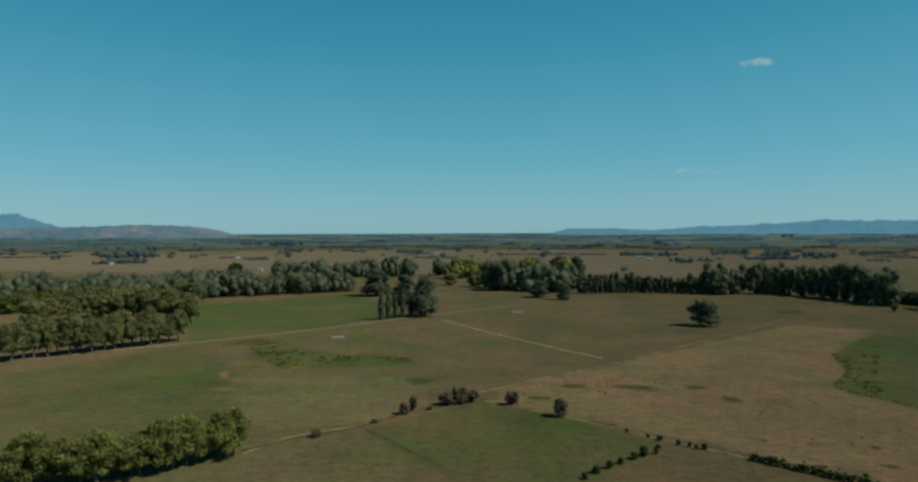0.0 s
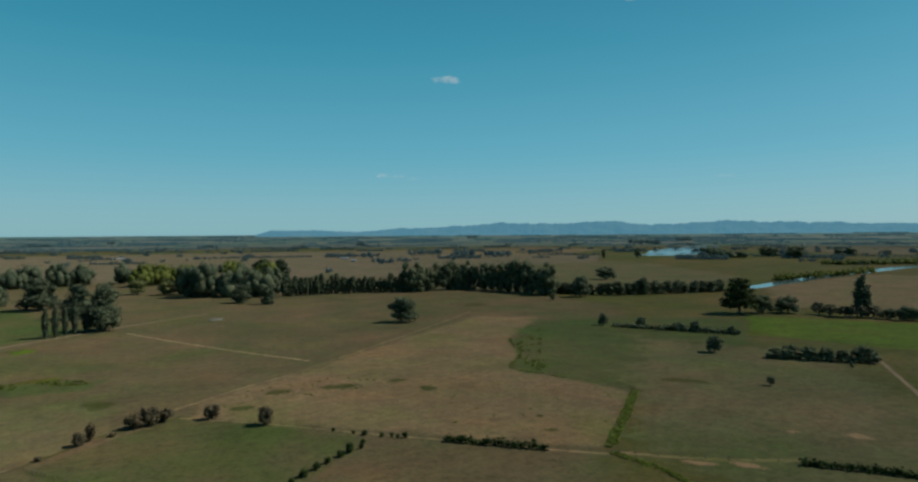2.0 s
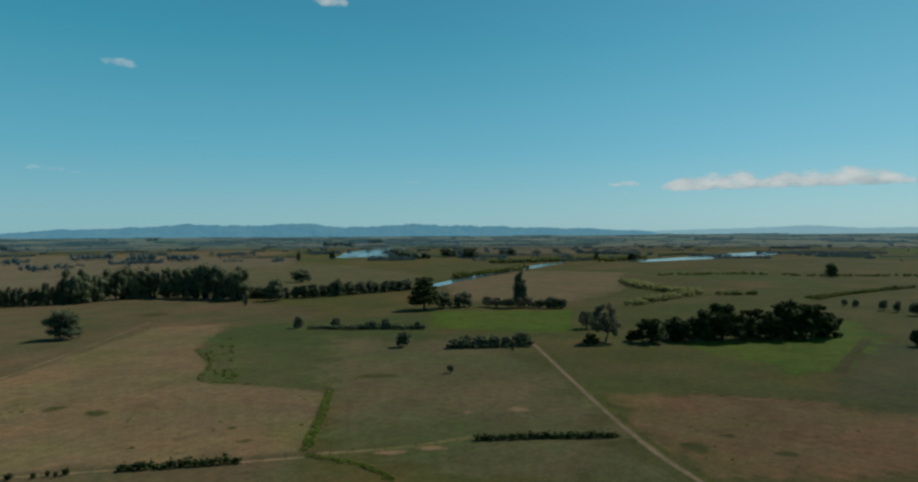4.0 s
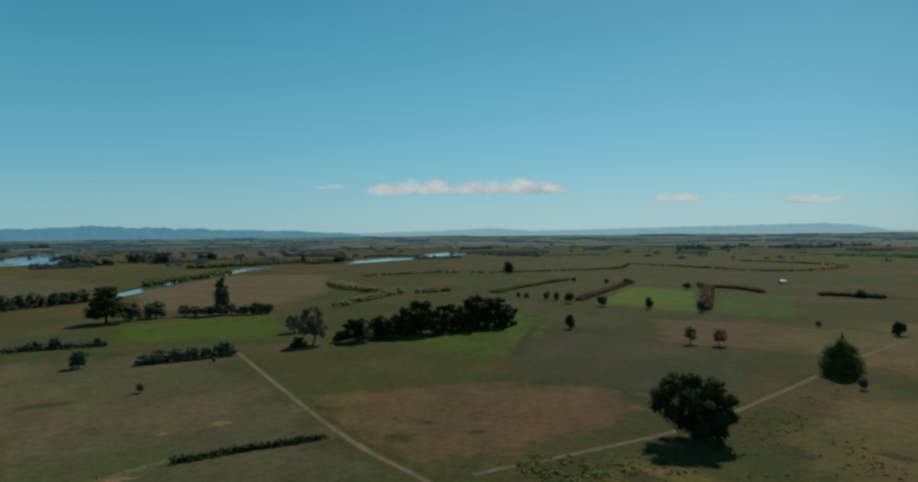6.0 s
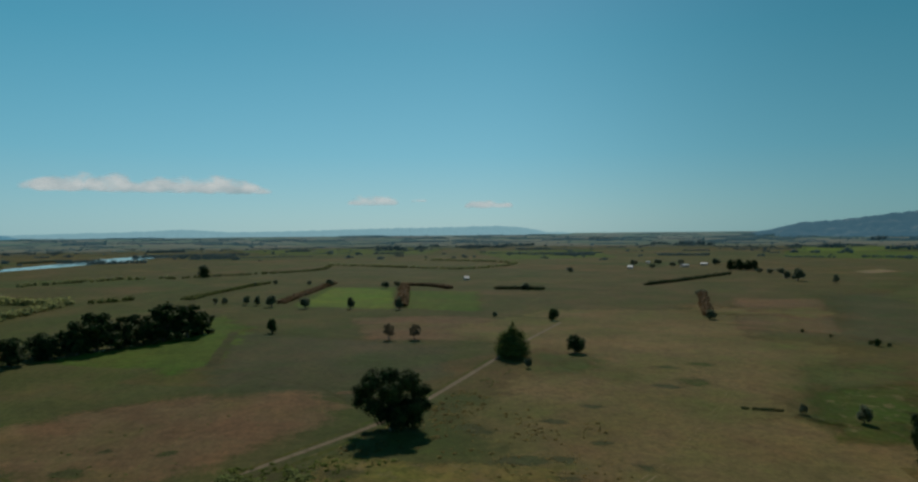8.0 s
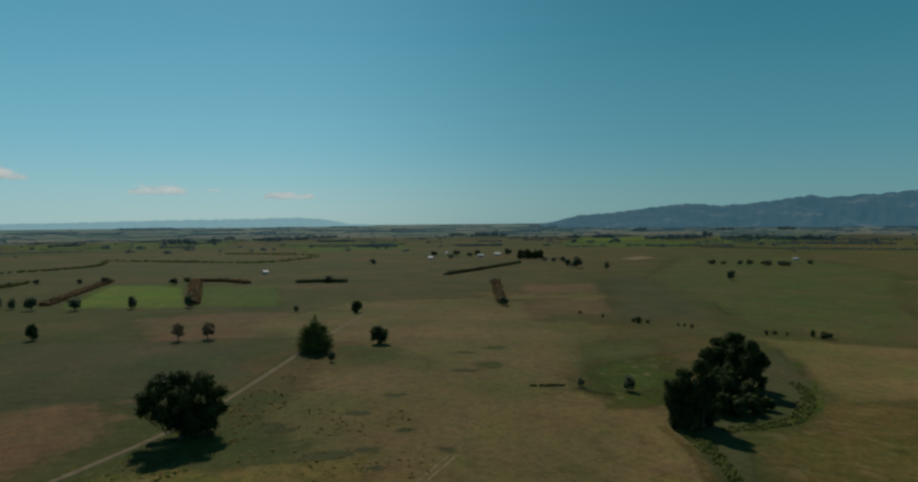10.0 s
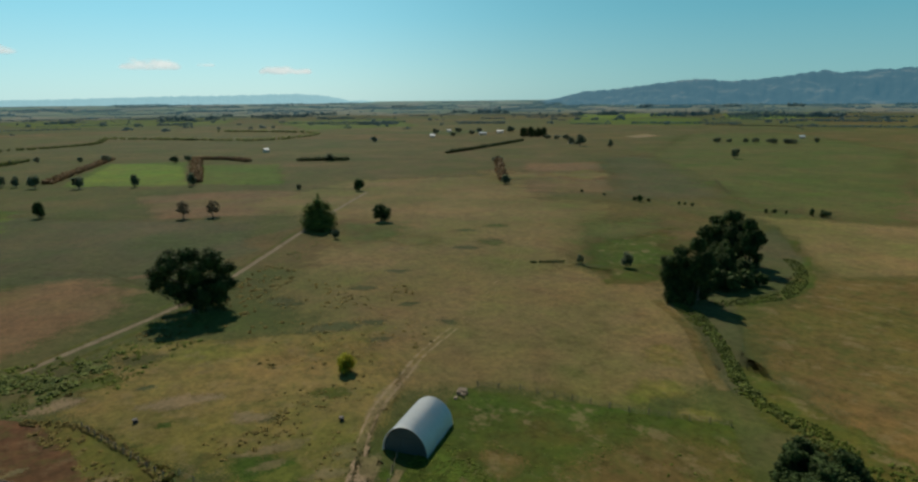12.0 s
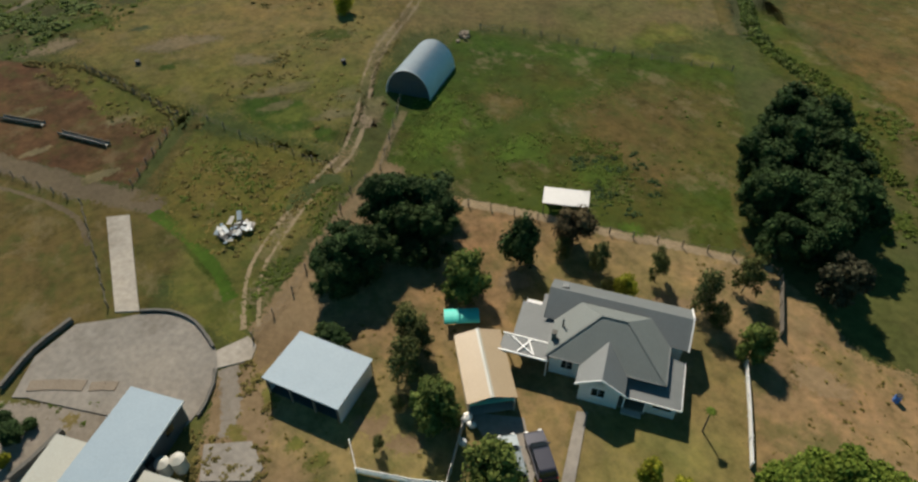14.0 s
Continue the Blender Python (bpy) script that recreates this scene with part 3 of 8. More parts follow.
field("field", [(1057, -936), (840, -1082), (1139, -1467), (1392, -1233)], M_LUSH, 0.05, 20, "green paddock below the hills")
field("field", [(177.7, -277.1), (122.5, -295.4), (300, -690), (520, -900), (640, -800), (420, -470)], M_SOFT, 0.04, 40, "greenish pasture toward the hills")
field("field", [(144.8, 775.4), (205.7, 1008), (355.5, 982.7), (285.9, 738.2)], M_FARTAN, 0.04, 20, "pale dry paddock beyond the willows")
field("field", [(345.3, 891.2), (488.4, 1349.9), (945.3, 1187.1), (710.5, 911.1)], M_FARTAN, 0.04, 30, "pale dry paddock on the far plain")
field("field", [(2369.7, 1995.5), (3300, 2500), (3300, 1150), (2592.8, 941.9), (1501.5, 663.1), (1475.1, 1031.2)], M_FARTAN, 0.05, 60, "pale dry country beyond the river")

for line, w, mat, text in (
        ([(707.3, -37.8), (589.9, -189.4), (540.3, -252.4), (464.4, -324.5)], 5.0, M_DARK, "dark rank grass along a paddock fence"),
        ([(548.2, 79.8), (487.5, 6.5), (444, -69.7), (364, -150.1)], 4.0, M_DARK, "dark rank grass along a paddock fence"),
        ([(313.8, -231.9), (276.3, -255), (241.9, -261.4), (209.1, -269), (174.8, -274.4), (148.1, -290.3)], 2.6, M_DARK, "dark rank grass along a paddock fence"),
        ([(367.5, 30.9), (310, 32), (272, 31.8)], 7.0, M_DARK, "brown rushy hollow beside the grove"),
        ([(269.9, 31.4), (239.6, 6.3), (223.4, -7.8), (198.8, -17.1)], 1.6, M_DARK, "faint dark old ditch in the pasture"),
        ([(-52.4, 153), (-43.2, 161.7), (-33, 167.5), (-20.7, 178.8), (-13.9, 188.2), (7.7, 198.8)], 2.4, M_DARK, "dark field ditch between paddocks"),
        ([(7.7, 198.8), (28.4, 182.1), (43.7, 167.3), (66.6, 146.8)], 1.5, M_WORN, "dry worn strip along a fence"),
        ([(-25.3, 170.1), (-13.6, 154.9), (-3.3, 140.9)], 1.3, M_DARK, "dark rank grass along a paddock fence"),
        ([(98.6, 120.8), (107.1, 112.6), (118, 104.3), (132.6, 96.5)], 3.4, M_WORN, "bare trodden stock track"),
        ([(85.5, 129), (97.6, 119.3)], 2.6, M_WORN, "bare trodden stock track"),
        ([(270.8, 221.3), (281.6, 199.7), (296, 180.8)], 2.0, M_DARK, "dark rank grass along a paddock fence"),
        ([(144.5, 15.6), (155.2, 4.2), (170.3, -11.6), (196, -36.5), (256, -80.5)], 1.8, M_RANK, "rank green verge beside the lane"),
        ([(132.5, 21.5), (140.2, 11.4), (149.4, 1), (166, -17), (192, -44)], 3.0, M_RANK, "rank green verge beside the lane"),
        ([(133.5, 33.2), (158.5, 61.6), (206.5, 102.6), (268.6, 157.6)], 1.2, M_RANK, "rank green verge beside the lane"),
        ([(160, -113), (170.7, -123.6), (205.1, -158.5), (251.5, -190.9)], 1.2, M_STRAW, "faint worn track in the pasture"),
        ([(266.4, -362), (240, -333), (218.9, -311.5)], 4.0, M_DARK, "dark rank grass along a paddock fence")):
    lane(line, w, mat, text, peak=0.72)

# ---- river ----
def river(points, widths, label):
    ob = new("river", ribbon_mesh("river", points, widths, M_WATER, 0.12, 12.0, (0.0,), 0.15))
    return tagged(ob, label, "river", "", "structure")


river([(496.4, 413), (593.2, 443.2), (735.5, 484.5), (882.9, 521.4), (1013.5, 545.6)], [16, 20, 26, 26], "blue river reach between willow banks")
river([(1875.4, 1761.3), (1305.1, 1298.6), (1076.4, 1110.6), (1036.5, 1160.8)], [90, 150, 170, 90], "broad blue river bend on the plain")
river([(1120, 462), (1346.7, 411.5), (1606.1, 383.6), (1856.1, 338.4)], [50, 80, 110, 110], "pale river reach on the plain")


# ---- hills and far country ----
def hill_material(name, c1, c2, c3, glow, scale):
    m, nt, b = material(name)
    vec = coords(nt)
    n = noise_tex(nt, vec, scale, 5, 0.6)
    c = ramp(nt, n, (0.42, c1), (0.57, c2), (0.66, c3))
    nt.links.new(c, b.inputs["Base Color"])
    b.inputs["Roughness"].default_value = 1.0
    b.inputs["Specular IOR Level"].default_value = 0.033
    # blue haze of the air put in as the hills' own emission
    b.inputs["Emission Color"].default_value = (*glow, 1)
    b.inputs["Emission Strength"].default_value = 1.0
    return m


def hill_range(name, crest, mat, r_crest, depth, rough, label):
    """A line of hills; crest gives heading and elevation of the skyline as degrees seen from the middle of the plain."""
    crest = sorted(crest)
    az = np.arange(crest[0][0], crest[-1][0] + 0.01, 0.07)
    el = np.interp(az, [c[0] for c in crest], [c[1] for c in crest])
    fringe = np.array([noise.fractal(Vector((a * 1.6, 4.2, r_crest * 0.01)), 0.75, 2.1, 5) for a in az])
    el = el + fringe * 0.1 * np.clip(el + 0.1, 0, 1)
    rows = 14
    verts, faces = [], []
    for j in range(rows + 4):
        f = j / rows
        for a, e in zip(az, el):
            u = radians(a)
            r = r_crest - depth * (1 - f)
            top = H + r_crest * math.tan(radians(e))
            base = ground_z(r_crest - depth, 0) - 12
            wave = noise.fractal(Vector((a * 0.55, f * 2.2, 3.1)), 0.8, 2.0, 4)
            wave2 = noise.noise(Vector((a * 1.7, f * 5.0, 9.3)))
            k = min(1.0, f) ** 1.15 if f <= 1 else max(0, 1 - (f - 1) * 2)
            z = base + (top - base) * k + rough * (wave + 0.5 * wave2) * (top - base) * (1 - abs(2 * min(f, 1) - 1)) * 1.2
            if j == rows:
                z = top + rough * 0.05 * (top - base) * wave2
            verts.append((-math.sin(u) * r, math.cos(u) * r, z))
    n = len(az)
    for j in range(rows + 3):
        for i in range(n - 1):
            a = j * n + i
            faces.append((a, a + 1, a + 1 + n, a + n))
    tagged(new(name, mesh_of(name, verts, faces, mat, True)), label, "hills", "", "structure")


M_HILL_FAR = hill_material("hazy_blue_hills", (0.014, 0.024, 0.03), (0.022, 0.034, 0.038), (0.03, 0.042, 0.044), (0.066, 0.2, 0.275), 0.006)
M_HILL_PALE = hill_material("haze_pale_hills", (0.02, 0.03, 0.035), (0.025, 0.035, 0.04), (0.03, 0.04, 0.045), (0.17, 0.33, 0.385), 0.006)
M_HILL_NEAR = hill_material("hazed_bush_and_pasture_hill", (0.004, 0.007, 0.006), (0.008, 0.012, 0.011), (0.042, 0.042, 0.032), (0.032, 0.094, 0.136), 0.008)
M_HILL_LEFT = hill_material("hazed_dry_hill_country", (0.02, 0.03, 0.03), (0.06, 0.052, 0.042), (0.1, 0.076, 0.06), (0.058, 0.125, 0.165), 0.004)
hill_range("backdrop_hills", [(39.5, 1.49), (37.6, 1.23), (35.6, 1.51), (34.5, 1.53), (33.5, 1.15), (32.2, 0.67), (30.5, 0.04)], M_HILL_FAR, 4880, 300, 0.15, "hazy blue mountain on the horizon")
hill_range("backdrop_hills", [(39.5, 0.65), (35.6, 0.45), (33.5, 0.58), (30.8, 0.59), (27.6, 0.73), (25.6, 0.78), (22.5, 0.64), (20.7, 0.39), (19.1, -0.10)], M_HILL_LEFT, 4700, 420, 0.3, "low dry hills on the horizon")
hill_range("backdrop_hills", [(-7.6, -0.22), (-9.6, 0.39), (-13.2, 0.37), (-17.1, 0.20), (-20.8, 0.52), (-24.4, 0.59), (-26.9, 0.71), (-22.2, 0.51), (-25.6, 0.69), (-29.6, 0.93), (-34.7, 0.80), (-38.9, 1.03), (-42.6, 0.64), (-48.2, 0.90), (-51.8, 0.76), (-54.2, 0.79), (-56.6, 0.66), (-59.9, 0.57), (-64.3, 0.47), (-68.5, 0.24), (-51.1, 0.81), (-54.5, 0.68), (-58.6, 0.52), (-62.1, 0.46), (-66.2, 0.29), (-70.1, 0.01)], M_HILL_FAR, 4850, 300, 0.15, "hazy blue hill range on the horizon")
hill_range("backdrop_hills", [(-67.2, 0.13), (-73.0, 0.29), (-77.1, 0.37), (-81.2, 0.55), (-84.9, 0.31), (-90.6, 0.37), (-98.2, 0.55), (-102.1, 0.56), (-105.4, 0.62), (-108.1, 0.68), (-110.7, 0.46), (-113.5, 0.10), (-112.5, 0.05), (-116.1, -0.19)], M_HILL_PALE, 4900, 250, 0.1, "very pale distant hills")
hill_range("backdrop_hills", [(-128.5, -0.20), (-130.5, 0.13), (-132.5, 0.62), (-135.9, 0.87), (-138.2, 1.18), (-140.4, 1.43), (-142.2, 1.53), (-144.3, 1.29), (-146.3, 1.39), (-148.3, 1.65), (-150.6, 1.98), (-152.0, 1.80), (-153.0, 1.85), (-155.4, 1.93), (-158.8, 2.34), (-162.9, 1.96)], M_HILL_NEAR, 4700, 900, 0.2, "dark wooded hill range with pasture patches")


def cloud_material():
    m, nt, b = material("cloud_vapour")
    at = nt.nodes.new("ShaderNodeAttribute")
    at.attribute_name = "fade"
    lift = nt.nodes.new("ShaderNodeAttribute")
    lift.attribute_name = "lift"
    flat = nt.nodes.new("ShaderNodeMapping")
    flat.inputs["Scale"].default_value = (0.8, 0.8, 1.5)
    nt.links.new(coords(nt), flat.inputs["Vector"])
    n = noise_tex(nt, flat.outputs[0], 0.013, 7, 0.6)
    v = calc(nt, "ADD", at.outputs["Fac"], calc(nt, "MULTIPLY", calc(nt, "SUBTRACT", n, 0.5), 1.1))
    alpha = nt.nodes.new("ShaderNodeMapRange")
    alpha.interpolation_type = "SMOOTHSTEP"
    for k, x in zip((1, 2, 3, 4), (0.2, 0.95, 0.0, 0.94)):
        alpha.inputs[k].default_value = x
    nt.links.new(v, alpha.inputs[0])
    nt.links.new(alpha.outputs[0], b.inputs["Alpha"])
    b.inputs["Base Color"].default_value = (0.05, 0.05, 0.05, 1)
    # sunlit tops and grey shaded bases put into the cloud's own emission
    billow = noise_tex(nt, flat.outputs[0], 0.008, 4, 0.55)
    shade = calc(nt, "ADD", lift.outputs["Fac"], calc(nt, "MULTIPLY", calc(nt, "SUBTRACT", billow, 0.5), 1.5))
    tone = ramp(nt, shade, (0.15, (0.29, 0.4, 0.43)), (0.5, (0.42, 0.49, 0.505)), (0.95, (0.555, 0.595, 0.59)))
    nt.links.new(tone, b.inputs["Emission Color"])
    b.inputs["Emission Strength"].default_value = 1.0
    return m


M_CLOUD = cloud_material()


def cloud(az, el, wide, tall, dense=1.0, seed=1):
    """A distant bank of fair-weather cloud, far beyond everything else: puffs over a flatter base."""
    rng = random.Random(seed)
    r, nx, ny = 4900, max(30, int(wide * 7)), 26
    puffs = []
    count = max(4, int(wide / tall * 2.6))
    for k in range(count):
        u = (k + 0.5) / count * 1.7 - 0.85 + rng.uniform(-0.04, 0.04)
        size = (0.42 + 0.5 * rng.random()) * (1 - 0.45 * u * u)
        puffs.append((u * wide / 2, -0.25 * tall + 0.36 * size * tall, size * tall * 1.0, size * tall * 0.72))
    verts, faces, fade, lift = [], [], [], []
    for j in range(ny + 1):
        for i in range(nx + 1):
            x, y = (2 * i / nx - 1) * wide * 0.58, (2 * j / ny - 1) * tall * 0.75
            a, e = radians(az - x), radians(el + y)
            verts.append((-math.sin(a) * math.cos(e) * r, math.cos(a) * math.cos(e) * r, H + math.sin(e) * r))
            rest, up = 1.0, 0.0
            for px, py, rx, ry in puffs:
                d = math.hypot((x - px) / rx, (y - py) / (ry if y > py else ry * 0.6))
                q = max(0.0, 1 - d * d)
                rest *= 1 - q * 0.8
                up = max(up, q * (0.5 + 0.5 * (y - py) / ry))
            fade.append((1 - rest) * dense)
            lift.append(0.25 + 0.9 * up)
    for j in range(ny):
        for i in range(nx):
            a = j * (nx + 1) + i
            faces.append((a, a + 1, a + nx + 2, a + nx + 1))
    me = mesh_of("backdrop_cloud", verts, faces, M_CLOUD)
    me.attributes.new("fade", "FLOAT", "POINT").data.foreach_set("value", np.array(fade, dtype=np.float32))
    me.attributes.new("lift", "FLOAT", "POINT").data.foreach_set("value", np.array(lift, dtype=np.float32))
    tagged(new("backdrop_cloud", me), "white fair-weather cloud low in the sky", "cloud", "", "structure")


# heading and height in degrees, width, depth, thickness of the vapour
for k, c in enumerate([(-24.9, 13.38, 2.5, 1.3, 0.5), (-19.9, 5.12, 2.7, 0.7, 0.42), (-22.6, 4.85, 3.4, 0.6, 0.3), (-41.5, 19.55, 2.9, 1.6, 0.7),
                       (-67.1, 4.25, 2.9, 0.72, 0.7), (-66.9, 3.35, 1.3, 0.5, 0.5), (-79.5, 3.98, 20.5, 1.9, 0.95), (-73.0, 4.05, 6.0, 2.0, 0.9), (-78.6, 4.1, 5.0, 1.9, 0.8),
                       (-84.2, 4.05, 6.5, 2.1, 0.9), (-96.9, 2.86, 4.9, 1.25, 0.85), (-101, 2.98, 1.4, 0.55, 0.6), (-107.2, 2.58, 5.0, 1.3, 0.9), (-48.5, 4.6, 2.0, 0.5, 0.35)]):
    cloud(*c, 40 + k)

# ---- trees ----
def limb(bm, p0, p1, r0, r1, sides=6):
    p0, p1 = Vector(p0), Vector(p1)
    d = (p1 - p0).normalized()
    s = d.orthogonal().normalized()
    t = d.cross(s)
    rings = []
    for p, r in ((p0, r0), (p1, r1)):
        rings.append([bm.verts.new(p + (s * math.cos(k * 2 * math.pi / sides) + t * math.sin(k * 2 * math.pi / sides)) * r) for k in range(sides)])
    for k in range(sides):
        bm.faces.new((rings[0][k], rings[0][(k + 1) % sides], rings[1][(k + 1) % sides], rings[1][k]))
    bm.faces.new(rings[1])


def leaf_cards(rng, blobs, n, size, droop=0.0, shell=0.55, up=0.4):
    """Small bent leaf clumps spread through the outer part of a group of rounded masses."""
    blobs = np.array(blobs)
    weight = (blobs[:, 3] * blobs[:, 4] * blobs[:, 5]) ** (2 / 3)
    pick = rng.choice(len(blobs), n, p=weight / weight.sum())
    d = rng.normal(size=(n, 3))
    d /= np.linalg.norm(d, axis=1, keepdims=True)
    rad = shell + (1.08 - shell) * rng.random((n, 1)) ** 0.6
    pos = blobs[pick, :3] + d * rad * blobs[pick, 3:]
    pos += rng.normal(size=(n, 3)) * 0.1 * blobs[pick, 3:4]
    nor = d * 0.8 + rng.normal(size=(n, 3)) * 0.6 + np.array([0, 0, up])
    nor /= np.linalg.norm(nor, axis=1, keepdims=True)
    side = np.cross(nor, rng.normal(size=(n, 3)) + np.array([0, 0, droop * 3]))
    side /= np.linalg.norm(side, axis=1, keepdims=True) + 1e-9
    along = np.cross(nor, side)
    s = size * (0.55 + 0.9 * rng.random((n, 1)))
    k = 1.0 + droop
    a, b, c, e = pos - along * s * k * 0.5, pos + side * s * 0.42 - nor * s * 0.12, pos + along * s * k * 0.5, pos - side * s * 0.42 - nor * s * 0.12
    verts = np.stack([a, b, c, e], 1).reshape(-1, 3)
    i = np.arange(n)[:, None] * 4
    faces = np.concatenate([i + [0, 1, 2], i + [0, 2, 3]], 0)
    return verts, faces


_ico = bmesh.new()
bmesh.ops.create_icosphere(_ico, subdivisions=1, radius=1.0)
ICO_V = np.array([v.co[:] for v in _ico.verts])
ICO_F = np.array([[v.index for v in f.verts] for f in _ico.faces])
_ico.free()


def crown_mesh(name, rng, blobs, n, size, mat, droop=0.0, core=0.7, shell=0.55, up=0.4):
    verts, faces = leaf_cards(rng, blobs, n, size, droop, shell, up)
    parts_v, parts_f, base = [verts], [faces], len(verts)
    if core:
        for b in blobs:
            v = ICO_V * (1 + 0.2 * rng.normal(size=(len(ICO_V), 1))) * np.array(b[3:]) * core + np.array(b[:3])
            parts_v.append(v)
            parts_f.append(ICO_F + base)
            base += len(v)
    v, f = np.concatenate(parts_v), np.concatenate(parts_f)
    me = bpy.data.meshes.new(name)
    me.vertices.add(len(v))
    me.vertices.foreach_set("co", v.astype(np.float32).ravel())
    me.loops.add(len(f) * 3)
    me.loops.foreach_set("vertex_index", f.astype(np.int32).ravel())
    me.polygons.add(len(f))
    me.polygons.foreach_set("loop_start", np.arange(0, len(f) * 3, 3, dtype=np.int32))
    me.update(calc_edges=True)
    me.materials.append(mat)
    return me


def blob_crown(rng, w, z0, z1, count, r_low, r_high, taper=0.0, rounded=0.85):
    """Uneven masses of a crown between two heights, spread to the given width."""
    out = []
    zc, hz = (z0 + z1) / 2, (z1 - z0) / 2
    lop = rng.random() * 6.28
    for k in range(count):
        a = k * 2.399 + rng.random() * 1.6
        u = max(-0.95, min(0.95, (k + 0.5) / count * 2 - 1 + 0.3 * rng.normal()))
        r = (r_low + (r_high - r_low) * rng.random() ** 1.5) * w
        ring = math.sqrt(max(0.05, 1 - rounded * (0.5 if u < 0 else 1.0) * u * u)) * (1 - taper * (u + 1) / 2)
        q = max(0.0, w / 2 - r) * ring * (0.55 + 0.55 * rng.random()) * (1 + 0.18 * math.cos(a - lop))
        f = 1 - 0.25 * taper
        out.append((q * math.cos(a), q * math.sin(a), zc + u * max(0.1, hz - r * 0.8), r * f, r * f * (0.85 + 0.3 * rng.random()), r * (0.7 + 0.35 * rng.random())))
    out.append((0, 0, zc, w * 0.25, w * 0.25, hz * 0.68))
    wide = max(math.hypot(b[0], b[1]) + b[3] * 0.9 for b in out)
    k = w / 2 / wide
    return [(b[0] * k, b[1] * k, b[2], b[3] * min(k, 1.2), b[4] * min(k, 1.2), b[5]) for b in out]


